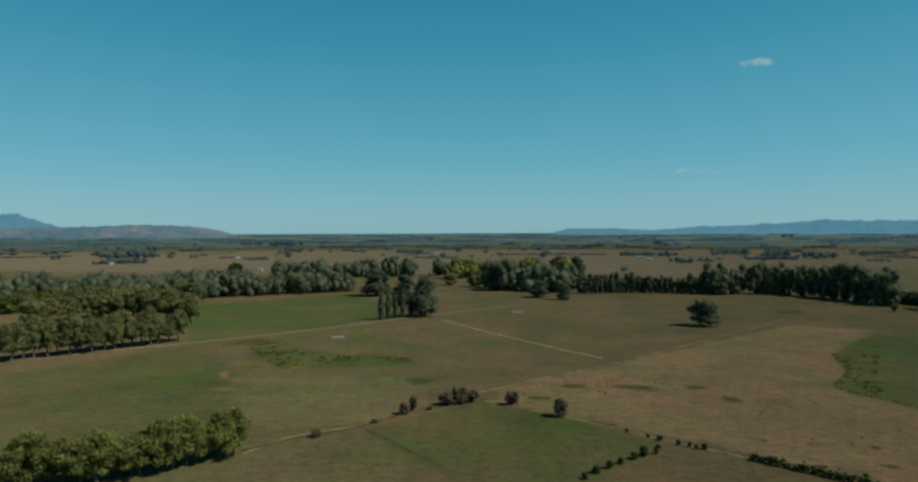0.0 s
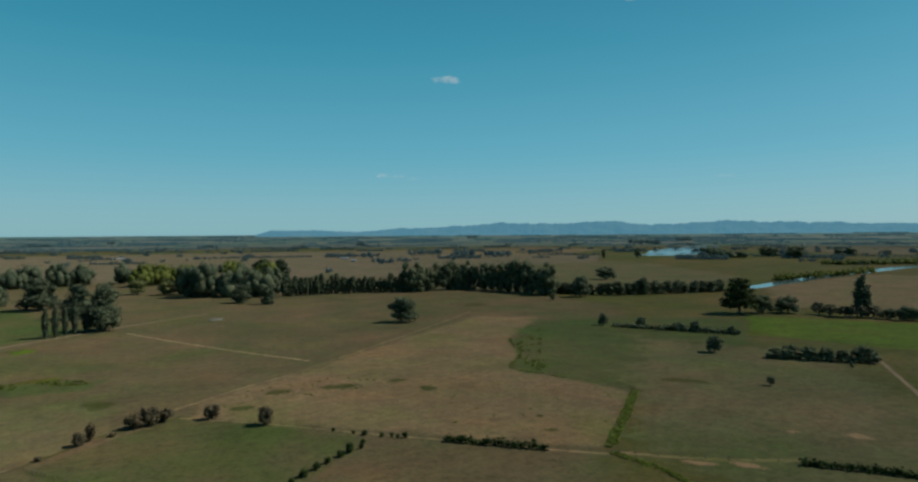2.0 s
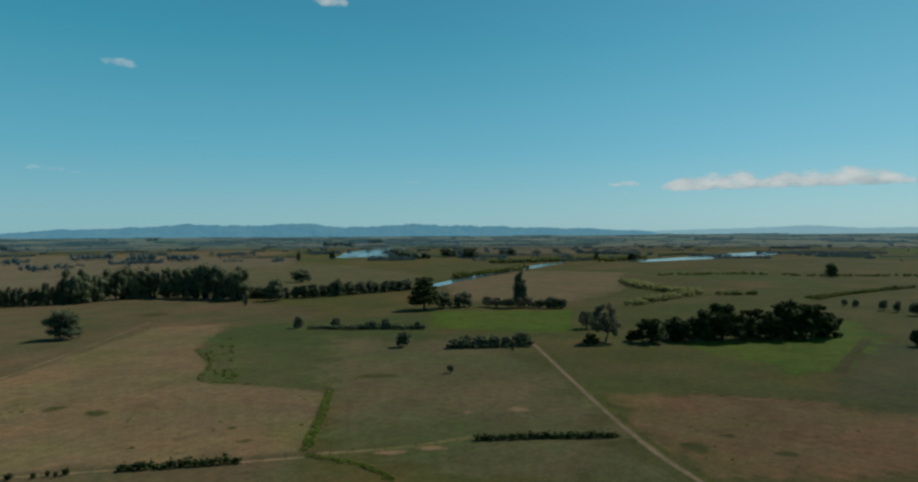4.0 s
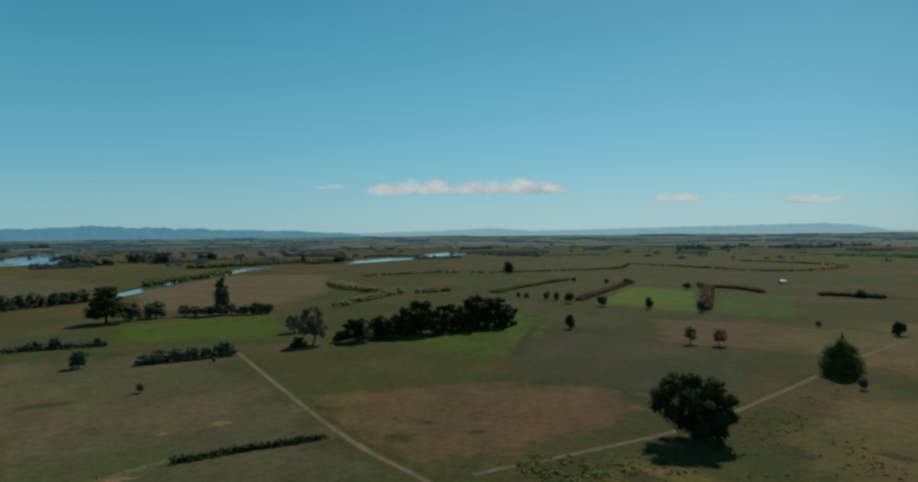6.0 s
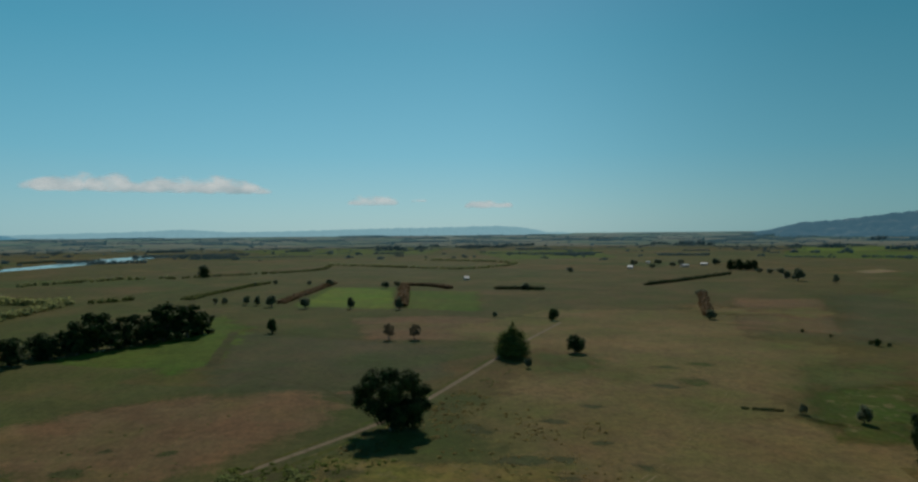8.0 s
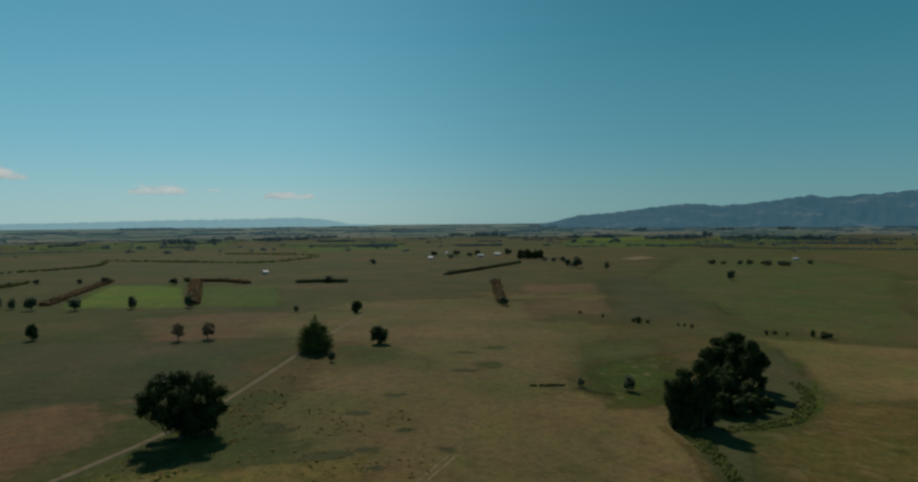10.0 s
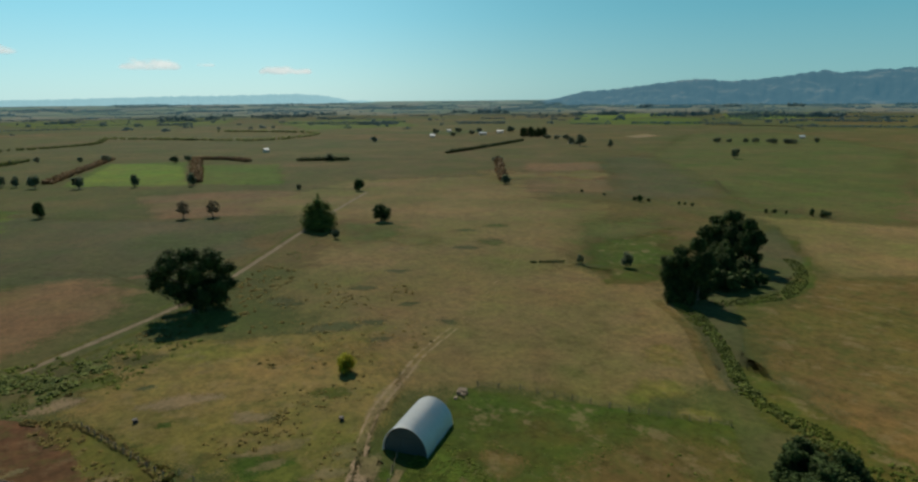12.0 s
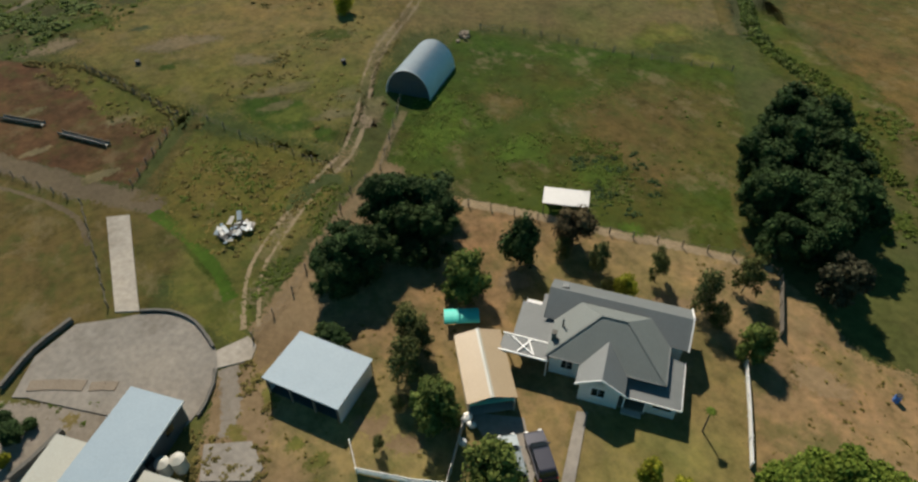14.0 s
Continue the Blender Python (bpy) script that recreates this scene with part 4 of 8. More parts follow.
def build_tree(kind, seed, mat, n, size):
    """A tree of nominal size with its foot at the origin; returns the thing, its height and width."""
    rng = np.random.default_rng(seed)
    spec = {"broad": (14.0, 14.0), "oak": (16.0, 20.0), "willow": (12.0, 9.0), "poplar": (20.0, 4.6), "conifer": (14.0, 10.0), "cedar": (15.0, 15.0),
            "sparse": (5.0, 4.4), "bush": (3.0, 4.0), "grey": (17.0, 12.0), "small": (8.0, 7.0), "belt": (16.0, 10.0), "lumpy": (14.0, 11.5), "airy": (8.0, 6.6)}
    h, w = spec[kind]
    tree = new("bush" if kind == "bush" else "tree")
    bm = bmesh.new()
    droop, core, shell = 0.0, 0.72, 0.55
    if kind == "poplar":
        blobs = [(0.35 * math.sin(k * 2.1), 0.35 * math.cos(k * 1.7), 2.0 + k * 1.55, *(lambda r: (r, r, 1.6))(max(0.7, 2.1 * math.sin(math.pi * (k + 1.6) / 13.5) ** 0.7))) for k in range(12)]
        trunk_top, stem = h * 0.8, 0.3
        droop = 0.4
    elif kind == "conifer":
        blobs = []
        for k in range(7):
            u = k / 6
            r = w / 2 * (1 - u ** 2.3) ** 0.75 + 0.4
            for j in range(max(1, int(6 * (1 - u)))):
                a = j * 2 * math.pi / max(1, int(6 * (1 - u))) + k
                blobs.append((r * 0.55 * math.cos(a), r * 0.55 * math.sin(a), h * (0.14 + 0.78 * u), r * 0.55 + 0.3, r * 0.55 + 0.3, h * 0.09 + 0.5))
        trunk_top, stem = h * 0.9, 0.35
    elif kind == "cedar":
        blobs = []
        for k in range(6):
            u = k / 5
            for j in range(4):
                a = j * 1.57 + k * 0.8
                q = w * 0.3 * (1 - 0.6 * u)
                blobs.append((q * math.cos(a), q * math.sin(a), h * (0.25 + 0.68 * u), w * 0.2 * (1 - 0.45 * u), w * 0.2 * (1 - 0.45 * u), h * 0.055))
        trunk_top, stem = h * 0.85, 0.5
    elif kind == "bush":
        blobs = blob_crown(rng, w, 0.0, h, 13, 0.17, 0.27, 0.0, 0.9)
        trunk_top, stem = h * 0.4, 0.12
    elif kind == "sparse":
        blobs = blob_crown(rng, w, h * 0.08, h, 14, 0.13, 0.2)
        trunk_top, stem, core, shell = h * 0.45, 0.09, 0.0, 0.2
    elif kind == "grey":
        blobs = []
        for k in range(64):
            a, u = k * 2.399 + rng.random(), rng.random() ** 0.8
            q = math.sqrt(1 - u * u * 0.9) * w * 0.42 * (0.65 + 0.35 * rng.random())
            r = w * (0.06 + 0.05 * rng.random())
            blobs.append((q * math.cos(a), q * math.sin(a), h * (0.2 + 0.72 * u), r, r, r * 1.2))
        trunk_top, stem, core, shell = h * 0.42, 0.4, 0.0, 0.1
    elif kind == "willow":
        blobs = blob_crown(rng, w, h * 0.25, h, 30, 0.08, 0.17, 0.3)
        blobs = [(*b[:3], b[3] * 1.05, b[4] * 1.05, b[5] * 1.5) for b in blobs]
        trunk_top, stem, droop, core, shell = h * 0.55, 0.26, 0.9, 0.3, 0.25
    elif kind == "oak":
        # great lobes with open air under the boughs on one side, each of several leafy heads
        blobs = []
        for lx, ly, lz, lr in ((-6.8, 0, 9.6, 3.3), (-4.2, -3.5, 12.0, 3.3), (-4, 3.5, 11.4, 3.5), (-0.5, 0, 12.9, 3.2), (0, -4.5, 10.5, 3.5), (0.5, 4.5, 10.5, 3.5), (4, -2.5, 11.9, 3.3),
                               (4.3, 3, 11.3, 3.4), (7, 0, 9.3, 3.1), (7.2, 1.5, 5.4, 2.7), (5.5, -4, 6.3, 3.1), (5.2, 4, 5.6, 3.1), (2, -5, 4.6, 3.0), (1.5, 4.5, 4.6, 3.1), (-7.9, 1.2, 6.8, 2.0),
                               (-4.6, -4.3, 7.0, 2.7), (-4, 4.5, 6, 2.8), (0, 0, 8, 3.8), (3.5, 0, 2.6, 2.9), (7.6, -1.8, 6.3, 2.4), (0.8, 0, 2.4, 2.6), (-2.4, -2.4, 4.4, 2.7), (-2, 3, 3.6, 2.7), (5.6, -2.5, 3.2, 2.7), (5.2, 3.5, 3.0, 2.7), (1.5, -4.6, 2.8, 2.4)):
            blobs.append((lx, ly, lz, lr * 0.8, lr * 0.8, lr * 0.7))
            for k in range(4):
                v = rng.normal(size=3)
                v = v / np.linalg.norm(v) * lr * 0.62
                blobs.append((lx + v[0], ly + v[1], lz + abs(v[2]) * 0.8, lr * 0.42, lr * 0.42, lr * 0.36))
        trunk_top, stem = h * 0.45, 0.7
    elif kind == "airy":
        blobs = blob_crown(rng, w, h * 0.2, h, 24, 0.1, 0.18, 0.1, 0.95)
        trunk_top, stem, core, shell = h * 0.5, 0.03 * h, 0.0, 0.1
    elif kind == "lumpy":
        # rounded heads of leaf over a dense crown, with dark clefts between them
        blobs = []
        for b in blob_crown(rng, w * 1.12, -h * 0.04, h * 0.95, 20, 0.13, 0.22, 0.1, 0.97):
            blobs.append((*b[:3], b[3] * 0.8, b[4] * 0.8, b[5] * 0.8))
            for k in range(4):
                v = rng.normal(size=3)
                v = v / np.linalg.norm(v) * 0.68
                blobs.append((b[0] + v[0] * b[3], b[1] + v[1] * b[4], b[2] + abs(v[2]) * b[5], b[3] * 0.42, b[4] * 0.42, b[5] * 0.38))
        trunk_top, stem = h * 0.45, 0.035 * h
    elif kind == "small":
        blobs = blob_crown(rng, w, h * 0.12, h, 16, 0.13, 0.24, 0.05, 0.95)
        trunk_top, stem = h * 0.5, 0.035 * h
    elif kind == "belt":
        blobs = [(*b[:3], b[3], b[4], b[5] * 1.4) for b in blob_crown(rng, w, 0, h * 0.95, 19, 0.12, 0.24, 0.25, 0.97)]
        trunk_top, stem = h * 0.5, 0.3
    else:
        blobs = blob_crown(rng, w * 1.12, h * 0.03, h, 22, 0.12, 0.22, 0.0, 0.97)
        trunk_top, stem = h * 0.45, 0.035 * h
    mid = Vector((0.03 * h * rng.normal(), 0.03 * h * rng.normal(), trunk_top * 0.5))
    top = Vector((0.04 * h * rng.normal(), 0.04 * h * rng.normal(), trunk_top))
    limb(bm, (0, 0, -0.15), mid, stem, stem * 0.75, 8)
    limb(bm, mid, top, stem * 0.75, stem * 0.35, 8)
    for b in blobs[:: 1 if kind in ("grey", "sparse") else max(1, len(blobs) // 7)]:
        limb(bm, mid.lerp(top, rng.random()), Vector(b[:3]), stem * 0.35, stem * 0.1, 5)
    part("trunk", bm, M_BARK, tree)
    crown = new("crown", crown_mesh("crown", rng, blobs, n, size, mat, droop, core, shell))
    crown.parent = tree
    return tree, h, w


PROTO = {}
RNG = random.Random(7)


def tree(style, x, y, h, w, group="", label="", z=0.0, turn=None):
    """Plants a tree of a style at a place with a height and a width."""
    kind, variants, mat, n, size, text, cat = STYLES[style]
    v = RNG.randrange(variants)
    turn = RNG.uniform(0, 360) if turn is None else turn
    gz = ground_z(x, y) + z
    if (style, v) not in PROTO:
        ob, ph, pw = build_tree(kind, 7 * sum(map(ord, style)) + 31 * v, mat, n, size)
        PROTO[style, v] = ob, ph, pw
        s = Vector((w / pw, w / pw, h / ph))
        ob.matrix_world = Matrix.LocRotScale((x, y, gz), Euler((0, 0, radians(turn))), s)
    else:
        src, ph, pw = PROTO[style, v]
        s = Vector((w / pw / src.scale.x, w / pw / src.scale.y, h / ph / src.scale.z))
        ob = copy_thing(src, Matrix.LocRotScale((x, y, gz), Euler((0, 0, radians(turn))), s))
        for key in ("group", "label"):
            if key in ob:
                del ob[key]
    return tagged(ob, label or text, cat, group)


STYLES = {
    "oak": ("oak", 1, L_DARK, 24000, 0.42, "large dark spreading oak standing alone in pasture", "tree"),
    "broad": ("broad", 3, L_DARK, 4600, 0.6, "dark green round-headed tree in pasture", "tree"),
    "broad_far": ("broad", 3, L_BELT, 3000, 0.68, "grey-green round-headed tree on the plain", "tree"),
    "drain_grove": ("lumpy", 3, L_DARK, 11000, 0.42, "tall dark tree in a grove beside a drain", "tree"),
    "grove": ("lumpy", 4, L_DARK, 3800, 0.7, "dense dark evergreen tree in a grove", "tree"),
    "mid": ("broad", 3, L_MID, 2600, 0.85, "mid green broadleaf tree", "tree"),
    "willow": ("willow", 4, L_OLIVE, 6500, 0.36, "olive green willow in a row", "tree"),
    "young_willow": ("willow", 3, L_YOUNG, 7500, 0.3, "yellowish green young willow in a close row", "tree"),
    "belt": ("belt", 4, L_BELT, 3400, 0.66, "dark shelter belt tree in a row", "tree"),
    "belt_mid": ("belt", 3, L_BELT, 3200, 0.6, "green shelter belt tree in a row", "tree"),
    "light": ("broad", 2, L_OLIVE, 4200, 0.5, "light olive green round tree", "tree"),
    "poplar": ("poplar", 3, L_BELT, 2600, 0.55, "tall narrow dark poplar", "tree"),
    "conifer": ("conifer", 1, L_MID, 9000, 0.42, "broad pointed conifer beside the lane", "tree"),
    "cedar": ("cedar", 1, L_DARK, 3200, 0.75, "dark layered cedar with flat branches", "tree"),
    "grey": ("grey", 2, L_GREY, 6000, 0.5, "grey half-bare tree with thin foliage", "tree"),
    "small": ("small", 3, L_BELT, 2200, 0.42, "small dark tree in open pasture", "tree"),
    "small_brown": ("airy", 2, L_DUSK, 2000, 0.34, "small dull brown tree in dry grass", "tree"),
    "bush": ("bush", 3, L_DARK, 1300, 0.25, "low dark bush on a fence line", "bush"),
    "bush_brown": ("bush", 3, L_DUSK, 1300, 0.25, "low dull brown-green bush on a fence line", "bush"),
    "garden_dark": ("broad", 3, L_DARK, 3600, 0.85, "dense dark garden tree on bare soil", "tree"),
    "garden_mid": ("broad", 3, L_MID, 3200, 0.8, "green garden tree on bare soil", "tree"),
    "garden_big": ("lumpy", 2, L_DARK, 16000, 0.36, "large dark evergreen tree beside the drive", "tree"),
    "row_big": ("lumpy", 3, L_DARK, 14000, 0.4, "large dark evergreen tree in a shelter row", "tree"),
    "garden_sparse": ("sparse", 3, L_FRUIT, 2600, 0.24, "thin grey-green fruit tree on bare soil", "tree"),
    "garden_yellow": ("bush", 2, L_YELLOW, 1500, 0.3, "bright yellow-green leafy shrub", "shrub"),
    "garden_brown": ("small", 1, L_RUSSET, 3400, 0.3, "dark russet-leaved garden tree by the white shelter", "tree"),
    "yellow_tree": ("bush", 1, L_YELLOW, 2600, 0.2, "small yellow-green tree alone in dry grass", "tree"),
    "garden_bright": ("small", 2, L_BRIGHT, 9000, 0.32, "large bright green leafy tree by the white fence", "tree"),
    "garden_grey": ("small", 1, L_PURPLE, 3000, 0.45, "greyish purple-leaved tree in the shelter row", "tree"),
}


def row(style, points, count, h, w, group, jitter=1.5, label=""):
    """Trees along a line, one by one."""
    line = smooth_line(points, 1.0) if len(points) > 2 else [Vector((*points[0], 0)).lerp(Vector((*points[1], 0)), k / 60) for k in range(61)]
    for k in range(count):
        u = (k + 0.5) / count * (len(line) - 1)
        p = line[int(u)].lerp(line[min(int(u) + 1, len(line) - 1)], u % 1)
        q = RNG.uniform(0.82, 1.15)
        style_k = style if isinstance(style, str) else RNG.choice(style)
        tree(style_k, p.x + RNG.uniform(-jitter, jitter), p.y + RNG.uniform(-jitter, jitter), h * q, w * RNG.uniform(0.9, 1.15), group, label)


def hedge(points, w, h, mat, label, group="", gaps=0.0, seed=3, name="hedge", up=0.4, core=0.62):
    """A clipped or ragged hedge along a line, full of leaves, with a dark inner body."""
    rng = np.random.default_rng(seed)
    if len(points) == 2:
        points = [points[0], ((points[0][0] + points[1][0]) / 2, (points[0][1] + points[1][1]) / 2), points[1]]
    line = smooth_line(points, max(0.7, h * 0.5))
    lanes = max(1, round(w / (h * 1.3)))
    blobs = []
    for i, p in enumerate(line):
        d = (line[min(i + 1, len(line) - 1)] - line[max(i - 1, 0)]).normalized()
        for j in range(lanes):
            if rng.random() < gaps:
                continue
            k = 0.65 + 0.5 * rng.random()
            off = ((j + 0.5) / lanes - 0.5) * w * 0.8 + rng.normal() * w * 0.05
            r = min(w * 0.5, h * (0.45 + 0.25 * rng.random()))
            x, y = p.x - d.y * off, p.y + d.x * off
            blobs.append((x, y, ground_z(x, y) + h * 0.42 * k, r, r, h * 0.52 * k))
    if not blobs:
        return None
    x0, y0 = blobs[0][0], blobs[0][1]
    blobs = [(b[0] - x0, b[1] - y0, *b[2:]) for b in blobs]
    size = max(0.35, min(2.0, h * 0.3))
    n = int(min(12000, max(120, len(blobs) * (24 if core else 70))))
    size *= 1.0 if core else 0.7
    ob = new(name, crown_mesh(name, rng, blobs, n, size, mat, 0.0, core, 0.55 if core else 0.1, up))
    ob.location = (x0, y0, 0)
    return tagged(ob, label, "hedge", group)


def wood(points, count, h, w, mat, label, seed, jitter=2.0, size=0.9, per=900):
    """A long stand of trees too many to count, crown by crown, in one piece."""
    rng = np.random.default_rng(seed)
    line = smooth_line(points, 2.0)
    verts, blobs = [], []
    for k in range(count):
        u = (k + 0.5) / count * (len(line) - 1)
        p = line[int(u)].lerp(line[min(int(u) + 1, len(line) - 1)], u % 1)
        q = 0.78 + 0.4 * rng.random()
        x, y = p.x + rng.normal() * jitter, p.y + rng.normal() * jitter
        for b in blob_crown(rng, w * (1.15 + 0.35 * rng.random()), -h * 0.05, h * q, 12, 0.15, 0.28, 0.2):
            blobs.append((b[0] + x, b[1] + y, b[2], b[3], b[4], b[5] * 1.45))
    ob = new("woodland", crown_mesh("woodland", rng, blobs, count * per, size, mat, 0.1, 0.7))
    return tagged(ob, label, "woodland", "", "stuff")


# --- trees of the plain: willow rows, grove and poplars
row("willow", [(-199.5, 258.1), (-164.2, 282.7), (-135.9, 312.9)], 20, 15.2, 12.5, "willows along the dusty lane")
row(("willow", "light"), [(-250.5, 367.8), (-218.3, 408.5), (-154.7, 372.2)], 14, 16.5, 18, "second row of willows")
row(("willow", "mid"), [(-310.1, 411.3), (-261.7, 458.4), (-187.6, 466.9)], 14, 15.0, 18, "third row of willows")
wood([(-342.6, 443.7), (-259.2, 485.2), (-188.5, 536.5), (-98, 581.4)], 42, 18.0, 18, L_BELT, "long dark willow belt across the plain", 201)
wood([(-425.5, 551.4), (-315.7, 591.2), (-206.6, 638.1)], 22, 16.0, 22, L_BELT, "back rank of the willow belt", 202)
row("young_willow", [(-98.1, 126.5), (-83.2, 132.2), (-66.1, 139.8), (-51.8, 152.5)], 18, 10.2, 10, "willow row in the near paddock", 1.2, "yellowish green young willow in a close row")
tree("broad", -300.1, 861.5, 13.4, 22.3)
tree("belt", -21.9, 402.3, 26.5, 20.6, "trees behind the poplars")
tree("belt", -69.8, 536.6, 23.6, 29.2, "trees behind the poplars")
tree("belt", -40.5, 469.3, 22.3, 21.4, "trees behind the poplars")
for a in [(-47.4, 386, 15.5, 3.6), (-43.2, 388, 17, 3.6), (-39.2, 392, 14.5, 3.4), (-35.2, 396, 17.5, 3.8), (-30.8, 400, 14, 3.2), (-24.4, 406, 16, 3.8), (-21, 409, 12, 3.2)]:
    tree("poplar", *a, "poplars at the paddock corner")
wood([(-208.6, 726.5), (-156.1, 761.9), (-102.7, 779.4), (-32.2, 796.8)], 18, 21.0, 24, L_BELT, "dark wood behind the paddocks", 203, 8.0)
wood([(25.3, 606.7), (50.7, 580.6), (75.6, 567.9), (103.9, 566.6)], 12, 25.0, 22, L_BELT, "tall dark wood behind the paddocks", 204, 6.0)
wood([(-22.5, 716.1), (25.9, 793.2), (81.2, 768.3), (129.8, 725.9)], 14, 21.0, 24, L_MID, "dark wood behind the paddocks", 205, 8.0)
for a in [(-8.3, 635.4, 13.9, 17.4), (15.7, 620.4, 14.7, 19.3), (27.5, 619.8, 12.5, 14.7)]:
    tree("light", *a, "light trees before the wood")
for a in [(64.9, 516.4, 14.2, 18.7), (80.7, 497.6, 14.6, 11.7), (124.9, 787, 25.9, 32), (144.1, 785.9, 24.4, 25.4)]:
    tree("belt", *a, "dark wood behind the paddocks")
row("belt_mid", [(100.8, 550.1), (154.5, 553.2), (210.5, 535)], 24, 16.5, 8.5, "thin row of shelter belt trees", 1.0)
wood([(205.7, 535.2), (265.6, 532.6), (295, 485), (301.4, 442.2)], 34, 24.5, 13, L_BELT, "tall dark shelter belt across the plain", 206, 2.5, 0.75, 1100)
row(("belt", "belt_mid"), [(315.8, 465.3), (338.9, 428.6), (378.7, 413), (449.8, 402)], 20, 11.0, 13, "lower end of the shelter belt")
tree("broad_far", 315.1, 423.4, 17.4, 16.4, "lower end of the shelter belt")
tree("broad_far", 371.4, 412.5, 15.2, 10.1, "lower end of the shelter belt")
tree("small", 280.2, 412.2, 5.5, 5.4)
tree("broad_far", 135.1, 355.1, 15.2, 17.4, "", "round mid-green tree standing alone in pasture")
tree("bush_brown", 15.9, 193.8, 4.6, 5.3, "fence line bushes")
tree("bush_brown", 28.4, 180.6, 5.5, 5.9, "fence line bushes")
for a in [(-3.6, 193.4, 4.6, 5.7), (0, 194.7, 5.7, 6.1), (3.8, 196.7, 4.3, 5), (-16, 183.6, 3.7, 4), (-13.6, 187.2, 4.8, 3.4), (-36.7, 163.3, 2.3, 3.2), (-23.4, 175.7, 1.3, 2.2), (-8.7, 188.4, 1.4, 2.4)]:
    tree("bush_brown", *a, "fence line bushes")
# --- cedar corner and hedges
tree("cedar", 336.6, 287.2, 22.5, 27)
tree("broad_far", 351.8, 282.5, 12.1, 15)
tree("broad_far", 365.5, 274.7, 11.4, 16.5)
tree("poplar", 386.5, 241.3, 25, 9.5, "pair of poplars by the hedge")
tree("poplar", 388.8, 239.2, 18.9, 5.2, "pair of poplars by the hedge")
row(("broad_far", "grey"), [(372.2, 263.7), (380.8, 242), (389.3, 234.2)], 5, 7.5, 12, "scrub by the poplars")
row("broad_far", [(387.7, 227), (396.5, 210.4)], 4, 7.5, 9, "scrub by the poplars")
tree("broad_far", 229.8, 288.6, 6.8, 6.1, "hedge trees")
tree("broad_far", 243.5, 273.1, 6, 6.7, "hedge trees")
for a in [(253.4, 254.8, 4.6, 8.5), (256.2, 246.3, 5.8, 6.4), (266, 231.6, 4.5, 3.8)]:
    tree("broad_far", *a, "hedge trees")
hedge([(231.3, 280.9), (243.8, 257.5)], 4.0, 3.0, L_BELT, "low ragged dark hedge between paddocks")
hedge([(246.3, 258.2), (266.5, 228.3)], 4.5, 3.4, L_BELT, "ragged dark hedge between paddocks", seed=5)
tree("broad_far", 219.5, 200.3, 7.5, 7.4, "", "small round dark tree alone in pasture")
for a in [(231.7, 179.6, 4.2, 6.6), (236, 175.9, 5.8, 7.6), (239.8, 170.6, 5.7, 7.5), (244.4, 166.5, 5.7, 7), (247.4, 162, 5.2, 5.9)]:
    tree("broad_far", *a, "trees of the thick hedge")
tree("broad_far", 254.2, 157.9, 6.7, 9.3, "trees of the thick hedge")
hedge([(228.6, 180.4), (240.9, 167.7), (254.9, 153.5)], 6.0, 4.2, L_BELT, "thick ragged hedge below small trees", seed=6)
tree("small", 239.2, 152.9, 2.2, 2.1)
tree("small", 188.5, 148.1, 3.4, 3.3, "", "small thin wind-bent tree alone in pasture")
tree("grey", 285.6, 130.2, 19.1, 17.1, "", "tall grey half-bare tree at the lane")
tree("grey", 319.7, 156.7, 10.1, 11.3, "", "low grey thin tree at the lane")
tree("grove", 273.5, 131.6, 6, 8.7)
# --- dark grove
for a in [(294.6, 120.6, 5.9, 7), (297, 111.7, 12.4, 17), (308.8, 100.8, 11.2, 15.2), (316.7, 93.3, 16.1, 17.9), (323.3, 87, 19.4, 22.1), (331.9, 78.2, 15.7, 16.8), (339, 69.1, 15.4, 17.2), (346.7, 62.8, 19.6, 22.5), (354.4, 53, 18.1, 20.7), (365.3, 47.2, 12, 15.4)]:
    tree("grove", *a, "dark grove")
for a in [(316, 107.3, 11.5, 12.7), (329.3, 94, 15, 13.4), (347.7, 77.2, 14.6, 14.4), (368.6, 60.1, 16.1, 17.2)]:
    tree("grove", *a, "dark grove")
# --- near hedges
hedge([(130.6, 94), (140.7, 83.2), (153.7, 66.9)], 2.4, 2.0, L_DARK, "low dense dark hedge beside the lane", seed=8)
hedge([(66.7, 145.5), (71.4, 141.5)], 2.2, 2.0, L_DARK, "short clipped dark hedge", "clipped hedges", seed=9)
hedge([(72.1, 140.4), (74.7, 138.2)], 2.2, 2.0, L_DARK, "short clipped dark hedge", "clipped hedges", seed=10)
hedge([(76, 137.1), (85, 128.9)], 2.2, 2.2, L_DARK, "long clipped dark hedge", "clipped hedges", seed=11)
for a in [(50, 159.7, 1.4, 1.9), (53.5, 156.2, 1.3, 1.3), (55.7, 154.9, 1.4, 1.2), (56.6, 153, 1.3, 1.2), (58.7, 152.9, 1.7, 1.8), (43.5, 166.4, 1.1, 1.1), (47.7, 162.2, 1, 1.1)]:
    tree("bush", *a, "bushes along the near fence")
